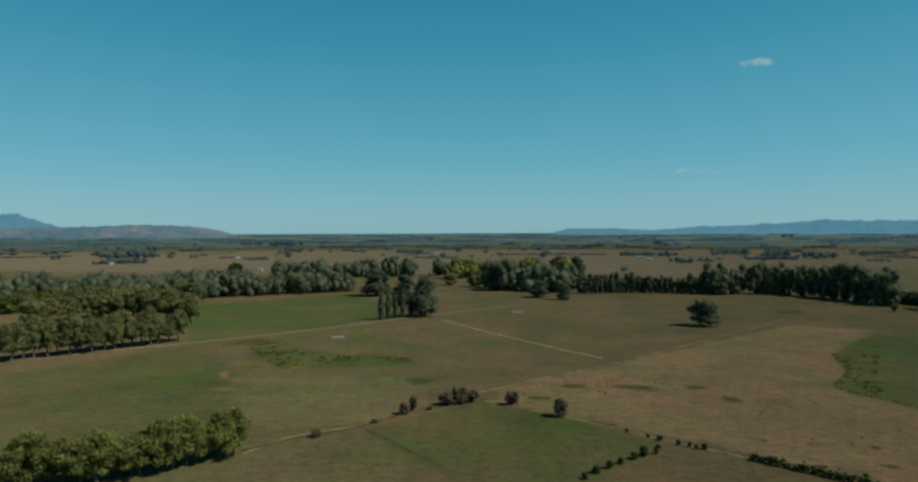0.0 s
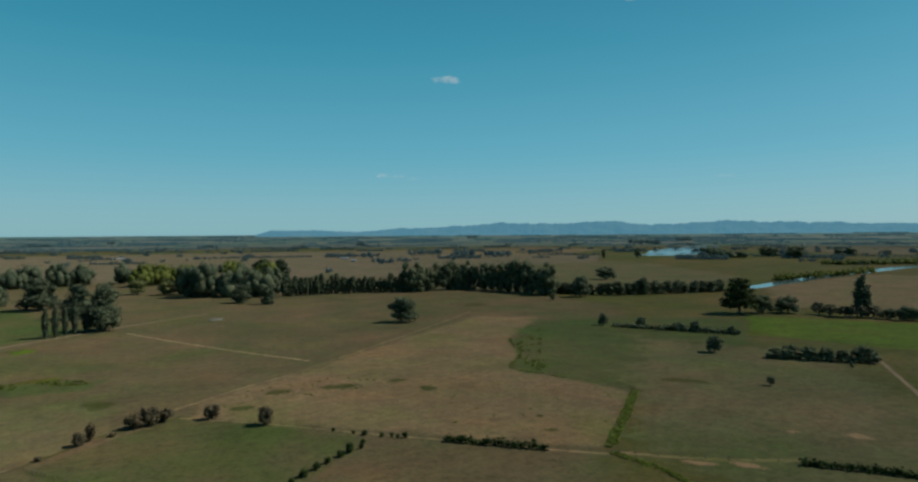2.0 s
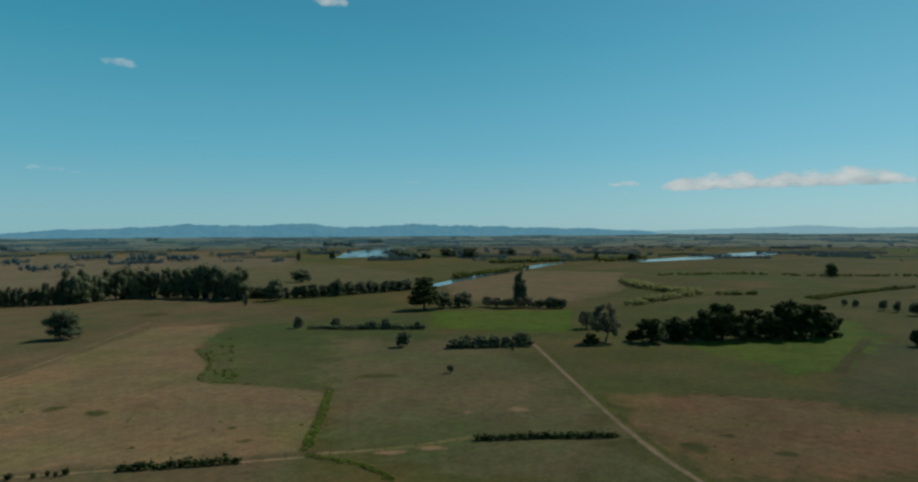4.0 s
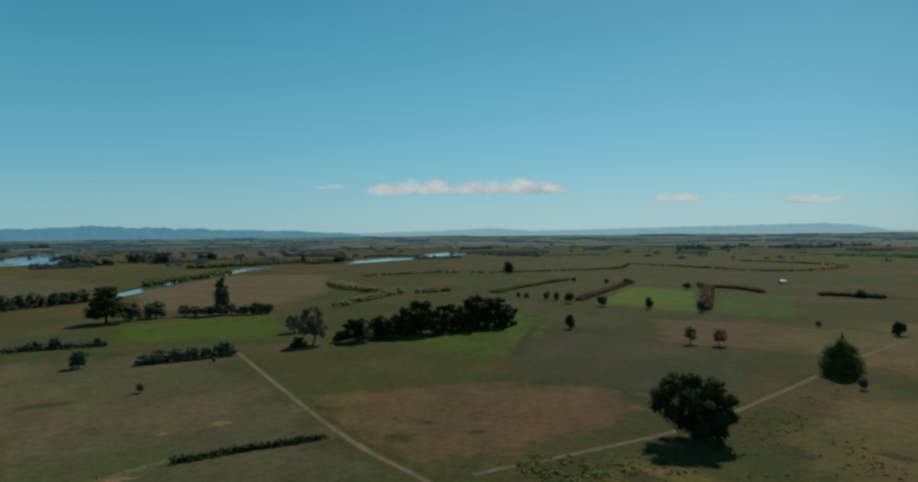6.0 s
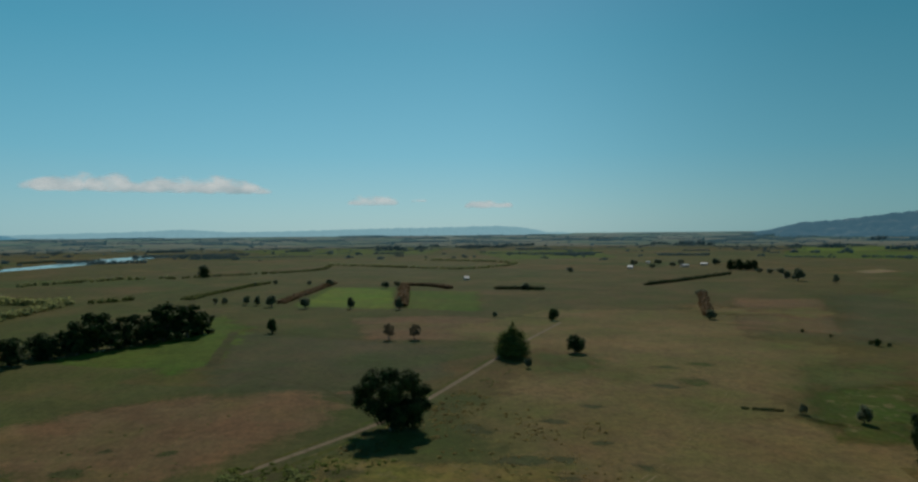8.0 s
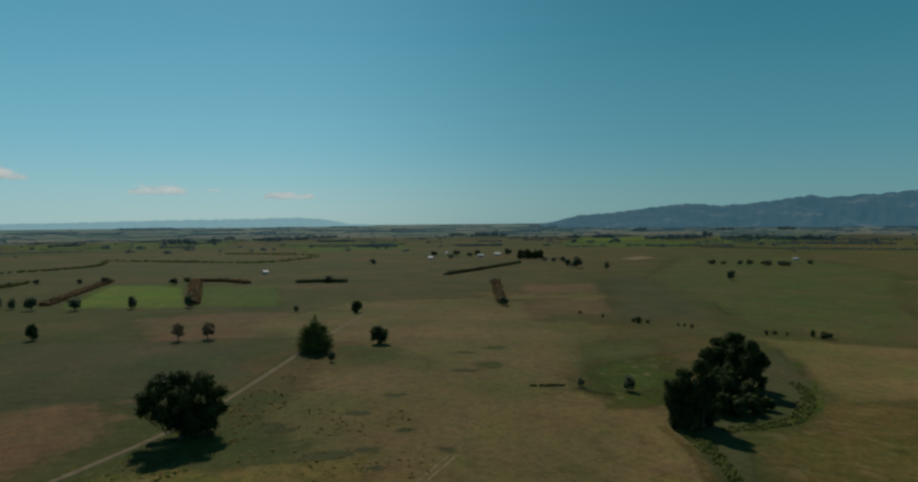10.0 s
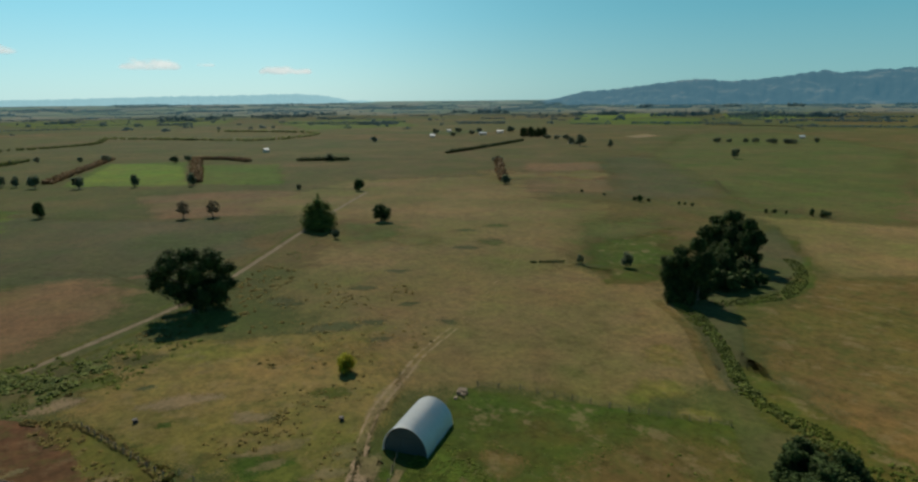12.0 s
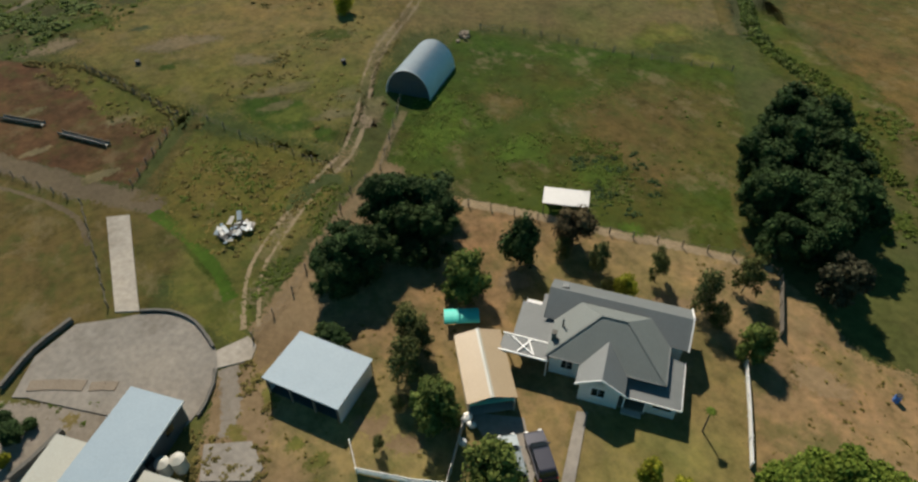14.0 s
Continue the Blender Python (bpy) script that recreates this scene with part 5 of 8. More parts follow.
for a in [(40, 146.4, 1.5, 1.9), (42.8, 148.1, 1.6, 1.7), (46.1, 150, 1.3, 1.5), (26.5, 134.9, 1.5, 1.9), (29.7, 138.1, 1.8, 2.5), (33.1, 140.9, 1.8, 2.3), (36.2, 143.7, 1.6, 2.1), (40, 147, 1.6, 1.8), (43, 149.3, 2.2, 2.4), (47.8, 153.8, 1.1, 1.6)]:
    tree("bush", *a, "bushes along the near fence")
# --- pasture trees toward the sun
tree("oak", 168.2, -24.6, 17.8, 21.6, "", "", 0, -98.3)
tree("conifer", 254.1, -88.6, 15.1, 12.5)
tree("broad", 255.4, -117.6, 8, 8.7)
tree("small", 232.1, -87.5, 4.1, 3.4, "", "small dark conical shrub")
tree("broad", 355, -149.8, 7.4, 6.3)
tree("small", 381.5, -121.6, 3.3, 4.3)
tree("broad", 355.6, 11.2, 8, 5)
for a in [(314.7, -45.5, 8.5, 8.3), (311.2, -57.7, 8, 9)]:
    tree("small_brown", *a, "two small brown trees")
for a in [(504.5, 33.8, 7.9, 6.8), (499.5, 25.7, 7.5, 6.1), (485.8, 15.3, 9.3, 8.8), (467.7, -8.3, 8.4, 8.9), (455.9, -38.9, 8.1, 7.2), (519.2, 57.6, 5.6, 4.6), (518.8, 50.9, 5.2, 5.4), (439.9, -70.6, 8.5, 7.4), (620.8, -87.4, 6.5, 10.2), (627, -99.8, 6.6, 8.4), (704.6, 17.5, 5.1, 6.9), (682.4, -16, 5, 6), (669.4, -35.8, 6.7, 11.2), (696.2, 38, 4.4, 3.8)]:
    tree("small", *a, "trees round the green paddocks")
tree("broad", 849.3, 106.2, 14.2, 12.8)
hedge([(455.6, -75.4), (636, -108.8)], 9, 4.5, L_RUST, "rusty brown hedge running between paddocks", seed=21)
hedge([(507.8, 8.5), (696, -42.5)], 8, 3.5, L_RUST, "rusty brown hedge running between paddocks", seed=22)
hedge([(641.6, -112), (628.6, -131.6), (590, -144.7)], 10, 3.8, L_RUST, "rusty brown hedge along a paddock", seed=23)
hedge([(458.3, -323.9), (339.5, -244.4)], 9, 5.5, L_RUST, "short thick rusty hedge with dark trees at its ends", seed=24)
tree("small", 449.3, -318.1, 6, 11.8, "ends of the rusty hedge")
tree("small", 329.1, -238.7, 5.9, 8, "ends of the rusty hedge")
hedge([(571.6, -183.5), (563.7, -206.4), (547.9, -219.3)], 12, 3.5, L_DARK, "low dark scrub line", seed=25)
tree("small", 555.8, -207.4, 6.5, 11.8)
hedge([(559.5, -333.5), (595.3, -396.5), (667.8, -510.8)], 7, 4.0, L_DARK, "straight dark clipped shelter hedge", seed=26)
hedge([(561.6, 81.7), (640.8, 60.6), (723.5, 34.5)], 7, 2.6, L_MID, "low hedge along a paddock", gaps=0.25, seed=27)
# old river course hedges
hedge([(644.2, 268.9), (595.4, 234), (565.1, 194.7), (565.3, 173)], 22, 5.5, L_OLIVE, "willow scrub along an old stream course", gaps=0.30, seed=31)
hedge([(554, 169.6), (503.4, 173.5), (468.8, 179.8), (438.5, 181.1)], 16, 5.0, L_OLIVE, "willow scrub along an old stream course", gaps=0.40, seed=32)
hedge([(769.8, 280), (837.5, 224.1), (860.6, 149.1)], 14, 5.0, L_OLIVE, "willow scrub along an old stream course", gaps=0.62, seed=33)
hedge([(847.6, 146.8), (898, 55.8), (970, -36.6), (1098.8, -61.2)], 10, 3.5, L_MID, "low scrub along an old stream course", gaps=0.62, seed=34)
hedge([(1120.2, -62.4), (979.1, -175.8), (913.8, -243.3), (970.9, -324.9), (1056.7, -371.6), (1142.7, -343.5), (1250.2, -257.3)], 12, 4.5, L_OLIVE, "willow scrub along an old stream loop", gaps=0.62, seed=35)
hedge([(554.2, 153.8), (577.4, 127.3)], 12, 4.0, L_MID, "low scrub by the stream course", gaps=0.40, seed=36)
hedge([(566.1, 87.6), (643.6, 57.8), (725.6, 25.3)], 8, 3.0, L_MID, "low scrub along a paddock", gaps=0.62, seed=37)
# river bank willows
hedge([(594.3, 458.2), (694.7, 474.4), (796.6, 487)], 16, 8.0, L_MID, "willows along the river bank", gaps=0.4, seed=38)
hedge([(937.3, 639.8), (1003.3, 603), (1121.7, 572.8), (1165.3, 537.4)], 40, 9.0, L_MID, "willows along the river bank", gaps=0.35, seed=39)
hedge([(1095, 499.6), (1186.8, 500.7), (1265.5, 496.8)], 36, 8.0, L_MID, "willows along the river bank", gaps=0.45, seed=40)
hedge([(1461.6, 524), (1575.8, 481.4)], 30, 5.0, L_FAR_LIGHT, "willows along the far river bank", gaps=0.3, seed=41)
hedge([(1339.5, 1251.4), (1116, 996.9), (1030.3, 880.1)], 50, 16.0, L_FAR_LIGHT, "willows at the river bend", gaps=0.0, seed=42)
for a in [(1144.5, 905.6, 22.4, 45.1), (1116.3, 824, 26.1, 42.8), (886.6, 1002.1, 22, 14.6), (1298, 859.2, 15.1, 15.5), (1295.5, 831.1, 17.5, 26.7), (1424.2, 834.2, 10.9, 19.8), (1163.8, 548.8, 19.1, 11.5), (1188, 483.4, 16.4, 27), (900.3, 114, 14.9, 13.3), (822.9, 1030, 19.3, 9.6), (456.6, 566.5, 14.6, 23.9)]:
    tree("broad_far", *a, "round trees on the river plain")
# --- right-hand pasture
tree("small", 138.9, -148.1, 4.9, 4.6, "", "small dark tree casting a long shadow")
tree("small", 150.9, -139.3, 2.9, 2.8)
hedge([(160.4, -126.8), (154.3, -136.2)], 1.2, 0.9, L_DARK, "remnant of a low dead hedge", gaps=0.2, seed=51)
for a in [(233.7, -252.6, 2.4, 2.8), (229.6, -252.2, 3.8, 3.8), (227.2, -256.1, 1.8, 2.2), (272.9, -251.9, 2, 2.2), (256.6, -253.3, 1.6, 2.1), (211.9, -261, 1.7, 1.6), (209.2, -262.2, 1.7, 1.5), (205.2, -262.4, 1.7, 2.3), (172.6, -272.6, 2.3, 1.8), (170.6, -276, 2, 2.6), (166.1, -278.2, 1.8, 1.3), (157, -283, 3.7, 2.5), (152.1, -283.7, 3.4, 6)]:
    tree("bush", *a, "bushes along the far fence")
for a in [(744, -571, 14.5, 15), (738, -578, 15.5, 17), (731.5, -585, 15.2, 17), (725, -592, 14.6, 15)]:
    tree("grove", *a, "", "dense dark clump of trees on the plain")
for a in [(349.6, -499.1, 9.9, 8.8), (513.6, -513.4, 8.9, 8.4), (552.9, -504.7, 13.2, 16.6), (581.1, -516.1, 8.3, 9.3), (770.9, -349.3, 7.7, 7.7), (495.2, -671.1, 6.2, 13.5), (480.6, -673.8, 5.4, 8.4), (470, -688.6, 5.4, 8.3), (463.4, -697.8, 6, 10.5), (440.1, -696.6, 6.5, 16.8), (429.6, -711.4, 5.8, 22.1), (417.4, -745, 6.5, 7.6), (985.4, -1839.6, 12.6, 23.3)]:
    tree("small", *a, "scattered trees on the far plain")
for a in [(679.2, -562.2, 6, 12), (664, -566, 5.5, 10), (647.5, -567.7, 7.5, 11), (620, -552, 6, 8), (896, -512, 9, 14), (905, -560, 10, 16), (880, -585, 9, 14), (846, -548, 8, 12), (822, -500, 7, 12), (870, -640, 10, 18)]:
    tree("small", *a, "trees round the far farmstead", "low dark tree beside a far farmstead")
# grove of the drain
for a in [(108, -134.2, 15.7, 9.4), (103.2, -136, 18.7, 9.5)]:
    tree("drain_grove", *a, "grove beside the drain")
for a in [(130.1, -178.9, 15.6, 12), (124.5, -180.3, 18.3, 14.4), (115.8, -176.3, 17.2, 9.8), (109.3, -155.1, 10.1, 7.2)]:
    tree("drain_grove", *a, "grove beside the drain")
for a in [(106.5, -131.5, 6.5, 6.4), (104.2, -138.5, 7, 6.6), (112.6, -146.5, 7.4, 7), (110.4, -152.6, 8, 7.6), (116.6, -166, 9, 8.4), (108.5, -163, 7, 6.6), (122, -172, 9, 8)]:
    tree("garden_dark", *a, "grove beside the drain", "low dark leafy tree under the grove")
for a in [(107.8, -150, 6.9, 6.7), (104.3, -152.3, 5.9, 6.5), (103.9, -158, 5.6, 7), (103.4, -164, 4, 5.1), (118, -158.6, 3.5, 3.4)]:
    tree("bush", *a, "grove beside the drain", "dark leafy shrub under the grove")
tree("yellow_tree", 111.7, -42.9, 4, 4.4)


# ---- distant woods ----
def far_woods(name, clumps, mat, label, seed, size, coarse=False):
    rng = np.random.default_rng(seed)
    blobs = []
    for x, y, h, w in clumps:
        u = Vector((-y, x, 0)).normalized()
        n = max(2, int(w / (max(7.0, h) if coarse else max(4.0, h * 0.3))))
        for k in range(n):
            q = ((k + 0.5) / n - 0.5) * w * 0.9 + rng.normal() * h * 0.12
            s = 0.5 + 0.55 * rng.random()
            off = rng.normal() * h * 0.35
            bx, by = x + u.x * q - u.y * off, y + u.y * q + u.x * off
            r = h * (0.3 + 0.25 * rng.random()) * (1.6 if coarse else 1.0)
            blobs.append((bx, by, ground_z(bx, by) + h * 0.45 * s, r, r, h * 0.52 * s))
    ob = new(name, crown_mesh(name, rng, blobs, len(blobs) * (5 if coarse else 26), size, mat, 0.0, 0.85 if coarse else 0.55))
    return tagged(ob, label, "woodland", "", "stuff")


CLUMPS = [(-1045.1, 1636.9, 17.9, 35.3), (-1122.1, 1841.9, 13.5, 17.2), (-695.6, 1345.2, 28.3, 115.7), (-890.1, 1866.8, 27.3, 27.7), (-891.6, 1576.8, 17.3, 25.1), (-802.3, 1913.5, 15.7, 74.1), (-579.2, 1396.3, 10.2, 21.2), (-630, 1401.6, 10.2, 16.3),
          (-896.5, 2773, 30.4, 81.9), (-711.2, 2648.4, 33.9, 144.8), (-461, 1808.4, 16.5, 38.4), (-663, 3170.1, 23.1, 56.7), (-443.1, 3368.4, 18.5, 122), (-159.4, 3559, 26, 32.5), (222, 865.7, 11.1, 9.2),
          (423.9, 1322.9, 20.5, 25.3), (372.5, 1070.9, 14.7, 37), (426.3, 1109.3, 12.2, 28.4), (609.4, 1441.7, 23.7, 92.2), (641.9, 1299.7, 20.2, 59.6), (674.5, 1209, 22.1, 61.7), (918.7, 1405.3, 6.4, 150.4),
          (489, 2319.2, 27.5, 70.4), (804.2, 2583.6, 30.7, 45), (400.8, 2240.9, 14.3, 40.3), (212.6, 2709.6, 19.8, 74), (1895.1, 3700.5, 23.6, 75.2)]
CLUMPS2 = [(1181.9, 915, 19.9, 41.4), (1146.2, 844, 23.9, 43.8), (1324.2, 864.3, 16.5, 39.3), (1405.1, 829.7, 11.2, 18.3), (1075.6, 612.2, 9.5, 33.4), (1062.3, 556.1, 9.1, 37), (1105.5, 541.7, 8.2, 27.8), (972.6, 623.5, 8, 57.1), (1481.2, 1265.1, 15.7, 41.3),
           (1840.2, 2041.7, 35.1, 150.2), (2399.8, 2387.4, 30.7, 73.3), (1352.2, 1571, 18.9, 18.9), (991.7, 708.3, 8.6, 31), (2523.4, 1517.4, 10.1, 118.9), (2607.4, 1352, 9.8, 293.1),
           (2049.7, -22.2, 14.9, 62.9), (1986.9, -313.5, 28.5, 51.7), (2067.3, -280.7, 22.3, 36.1), (2193.2, -432.4, 25.4, 37.5), (1725.4, -96.3, 15.6, 12.3), (2222.8, -658.9, 17.7, 200.3), (2564.7, -561.5, 13.7, 43.5), (2461.1, -886.3, 17.3, 136.8), (3453.2, -1760.7, 14.9, 151.3), (1102.5, -571.1, 7.6, 6.4), (797.3, -361.8, 7.6, 7.2),
           (2332.1, -1450, 20, 74.8), (2121.3, -1469.8, 25.7, 139), (1634.1, -1484.9, 17.5, 33.9), (1557, -1547.2, 22.9, 54.7), (1215.4, -1252.4, 15.1, 14.3), (2234.9, -2438.5, 22.7, 37.3), (1298.5, -1571.3, 20.6, 78.8), (1257.1, -1606.9, 23.7, 30.8), (1209.8, -1735.7, 13.7, 75.7), (1000.9, -1670.2, 16.6, 218.9), (1081, -554.6, 6.7, 11.1), (701.4, -599.6, 4.9, 12.8)]
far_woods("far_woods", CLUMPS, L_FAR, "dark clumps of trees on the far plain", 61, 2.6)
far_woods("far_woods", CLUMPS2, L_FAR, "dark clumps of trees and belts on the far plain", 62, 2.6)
scatter = random.Random(12)
belts = []
nearer = []
for k in range(190):
    az = radians(scatter.uniform(-85, 40))
    r = scatter.uniform(1250, 2900)
    h = scatter.uniform(5, 12)
    nearer.append((-math.sin(az) * r, math.cos(az) * r, h, h * scatter.uniform(0.9, 2.2) if k % 3 else scatter.uniform(30, 120)))
for k in range(900):
    az = radians(scatter.uniform(-162, 42))
    r = scatter.uniform(1300, 2600) if k % 7 == 0 else scatter.uniform(2500, 4600)
    h = scatter.uniform(4, 11)
    w = h * scatter.uniform(1, 2.5) if scatter.random() < 0.55 else scatter.uniform(40, 330)
    (belts if r > 2600 else nearer).append((-math.sin(az) * r, math.cos(az) * r, h if w < 60 else h * 0.7, w))
for k in range(170):
    az = radians(scatter.uniform(-161, -78))
    r = scatter.uniform(1350, 2700)
    h = scatter.uniform(4, 9)
    nearer.append((-math.sin(az) * r, math.cos(az) * r, h, h * scatter.uniform(0.9, 2.4) if k % 5 else scatter.uniform(40, 130)))
for k in range(420):
    az = radians(scatter.uniform(-162, 42))
    r = scatter.uniform(3300, 4850)
    belts.append((-math.sin(az) * r, math.cos(az) * r, scatter.uniform(5, 11), scatter.uniform(60, 380)))
BELOW_HILLS = [(1576, -1427, 15.5, 35), (1578, -1527, 12, 24), (1555, -1545, 22, 68), (1177, -1219, 21, 15), (1283, -1495, 24, 94), (1259, -1602, 18.6, 33), (1279, -1674, 17, 27), (1400, -1878, 34, 34), (1167, -1680, 16.8, 64),
               (1158, -1774, 19.3, 70), (1052, -1698, 21.9, 55), (966, -1626, 22.4, 52), (909, -1610, 27, 51), (882, -1635, 22, 51), (2287, -2524, 30, 50), (2029, -2845, 19, 96), (1772, -2957, 28, 76), (771, -1249, 10.7, 19)]
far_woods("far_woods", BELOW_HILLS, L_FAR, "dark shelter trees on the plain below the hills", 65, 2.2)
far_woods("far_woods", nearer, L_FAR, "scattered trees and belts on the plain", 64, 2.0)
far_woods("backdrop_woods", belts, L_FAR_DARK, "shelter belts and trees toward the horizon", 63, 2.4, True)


# ---- farmyard materials ----
def metal_sheet(name, c1, c2, ribs=0.0, rough=0.45, metallic=0.0, axis=0, stain=0.25):
    m, nt, b = material(name)
    tex = nt.nodes.new("ShaderNodeTexCoord")
    n1, n2 = noise_tex(nt, tex.outputs["Object"], 0.5, 5), noise_tex(nt, tex.outputs["Object"], 6.0, 3)
    c = mix(nt, n1, c1, c2)
    c = mix(nt, stain, c, ramp(nt, n2, (0.3, (0.6, 0.57, 0.52)), (0.7, (1.1, 1.1, 1.1))), "MULTIPLY")
    nt.links.new(c, b.inputs["Base Color"])
    b.inputs["Roughness"].default_value = rough
    b.inputs["Metallic"].default_value = metallic
    if ribs:
        w = node(nt, "TexWave", Scale=ribs)
        w.bands_direction = "XYZ"[axis]
        nt.links.new(tex.outputs["Object"], w.inputs["Vector"])
        bump(nt, b, w.outputs["Fac"], 0.35, 0.03)
    return m


M_ROOF_GREY = metal_sheet("slate_grey_roof_sheet", (0.098, 0.112, 0.106), (0.125, 0.138, 0.13), 3.0, 0.7)
M_ROOF_PALE = metal_sheet("pale_grey_roof_sheet", (0.088, 0.098, 0.098), (0.12, 0.13, 0.13), 3.0, 0.6)
M_ROOF_BLUE = metal_sheet("pale_blue_grey_shed_roof", (0.175, 0.235, 0.28), (0.213, 0.275, 0.32), 2.2, 0.65)
M_ROOF_CREAM = metal_sheet("cream_shed_roof", (0.29, 0.29, 0.25), (0.35, 0.345, 0.3), 2.2)
M_ROOF_TAN = metal_sheet("tan_garage_roof", (0.25, 0.185, 0.105), (0.3, 0.225, 0.135), 2.6)
M_ROOF_WHITE = metal_sheet("white_shelter_roof", (0.36, 0.36, 0.35), (0.42, 0.42, 0.41), 2.2)
M_GALV = metal_sheet("weathered_galvanised_iron", (0.42, 0.46, 0.48), (0.54, 0.57, 0.58), 0.0, 0.5, 0.15)
M_TEAL = metal_sheet("teal_painted_sheet", (0.02, 0.2, 0.2), (0.03, 0.25, 0.24), 2.0)
M_TURQ = metal_sheet("turquoise_cover", (0.03, 0.4, 0.33), (0.05, 0.5, 0.42), 0.0, 0.6)
M_DARK_WALL = metal_sheet("dark_iron_wall", (0.03, 0.04, 0.045), (0.05, 0.06, 0.065), 2.0, 0.6)
M_WHITE = metal_sheet("white_paint", (0.62, 0.62, 0.6), (0.72, 0.72, 0.7), 0.0, 0.5, 0.0, 0, 0.15)
M_BOARD = metal_sheet("white_weatherboard", (0.5, 0.5, 0.48), (0.58, 0.58, 0.56), 3.2, 0.6, 0.0, 2, 0.2)
M_TIMBER = metal_sheet("weathered_timber", (0.1, 0.085, 0.065), (0.17, 0.145, 0.115), 0.0, 0.9, 0.0, 0, 0.6)
M_STONE = metal_sheet("dark_weathered_concrete_wall", (0.065, 0.062, 0.054), (0.115, 0.108, 0.095), 0.0, 0.95, 0.0, 0, 0.8)
M_CEMENT_OLD = metal_sheet("stained_old_concrete", (0.13, 0.105, 0.078), (0.2, 0.165, 0.125), 0.0, 0.95, 0.0, 0, 0.8)
M_CEMENT = metal_sheet("pale_cement", (0.32, 0.3, 0.27), (0.42, 0.4, 0.36), 0.0, 0.9, 0.0, 0, 0.6)
M_RUBBER = metal_sheet("black_rubber", (0.015, 0.015, 0.015), (0.025, 0.025, 0.025), 0.0, 0.8)
M_CHROME = metal_sheet("bright_metal", (0.5, 0.5, 0.5), (0.6, 0.6, 0.6), 0.0, 0.25, 0.9)
M_LAMP = metal_sheet("headlight_lens", (0.6, 0.6, 0.58), (0.7, 0.7, 0.68), 0.0, 0.15)
M_RED_LENS = metal_sheet("red_lens", (0.3, 0.01, 0.01), (0.35, 0.02, 0.02), 0.0, 0.2)
M_BARREL = metal_sheet("blue_plastic", (0.02, 0.12, 0.4), (0.03, 0.16, 0.45), 0.0, 0.4)


def glass_material():
    m, nt, b = material("dark_window_glass")
    b.inputs["Base Color"].default_value = (0.01, 0.014, 0.018, 1)
    b.inputs["Roughness"].default_value = 0.06
    b.inputs["Coat Weight"].default_value = 0.4
    return m


def car_paint(name, colour):
    m, nt, b = material(name)
    n = noise_tex(nt, coords(nt), 3.0, 3)
    nt.links.new(mix(nt, n, colour, tuple(c * 1.2 for c in colour)), b.inputs["Base Color"])
    b.inputs["Metallic"].default_value = 0.3
    b.inputs["Roughness"].default_value = 0.35
    b.inputs["Coat Weight"].default_value = 0.25
    return m


M_GLASS = glass_material()
M_CAR_DARK = car_paint("dark_blue_black_paint", (0.012, 0.013, 0.024))
M_CAR_GREY = car_paint("blue_grey_paint", (0.1, 0.125, 0.135))


# ---- shape helpers ----
def box(bm, x0, x1, y0, y1, z0, z1):
    vs = [bm.verts.new(p) for p in ((x0, y0, z0), (x1, y0, z0), (x1, y1, z0), (x0, y1, z0), (x0, y0, z1), (x1, y0, z1), (x1, y1, z1), (x0, y1, z1))]
    for f in ((0, 3, 2, 1), (4, 5, 6, 7), (0, 1, 5, 4), (1, 2, 6, 5), (2, 3, 7, 6), (3, 0, 4, 7)):
        bm.faces.new([vs[i] for i in f])


def sheet(bm, pts, thick):
    """A flat sheet through the points, with a thickness downward."""
    top = [bm.verts.new(p) for p in pts]
    low = [bm.verts.new((p[0], p[1], p[2] - thick)) for p in pts]
    bm.faces.new(top)
    bm.faces.new(low[::-1])
    n = len(pts)
    for i in range(n):
        bm.faces.new((top[i], low[i], low[(i + 1) % n], top[(i + 1) % n]))


def rail(bm, p, q, w, h):
    """A bar between two points."""
    p, q = Vector(p), Vector(q)
    d = (q - p).normalized()
    s = d.cross(Vector((0, 0, 1)))
    s = (s.normalized() if s.length > 1e-3 else Vector((1, 0, 0))) * w / 2
    u = d.cross(s).normalized() * h / 2
    vs = [bm.verts.new(c + a * s + b * u) for c in (p, q) for a, b in ((-1, -1), (1, -1), (1, 1), (-1, 1))]
    for f in ((0, 1, 2, 3), (7, 6, 5, 4), (0, 4, 5, 1), (1, 5, 6, 2), (2, 6, 7, 3), (3, 7, 4, 0)):
        bm.faces.new([vs[i] for i in f])


def drum(bm, x, y, z0, z1, r0, r1=None, sides=20, cap=0.0):
    r1 = r0 if r1 is None else r1
    rings = []
    for z, r in ((z0, r0), (z1, r1)) + (((z1 + cap, r1 * 0.12),) if cap else ()):
        rings.append([bm.verts.new((x + r * math.cos(k * 2 * math.pi / sides), y + r * math.sin(k * 2 * math.pi / sides), z)) for k in range(sides)])
    for a, b in zip(rings, rings[1:]):
        for k in range(sides):
            bm.faces.new((a[k], a[(k + 1) % sides], b[(k + 1) % sides], b[k]))
    bm.faces.new(rings[-1])
    bm.faces.new(rings[0][::-1])


def made(name, parent, mat, fn, *args, label="", smooth=False):
    bm = bmesh.new()
    fn(bm, *args)
    bmesh.ops.recalc_face_normals(bm, faces=bm.faces)
    return part(name, bm, mat, parent, label, smooth)


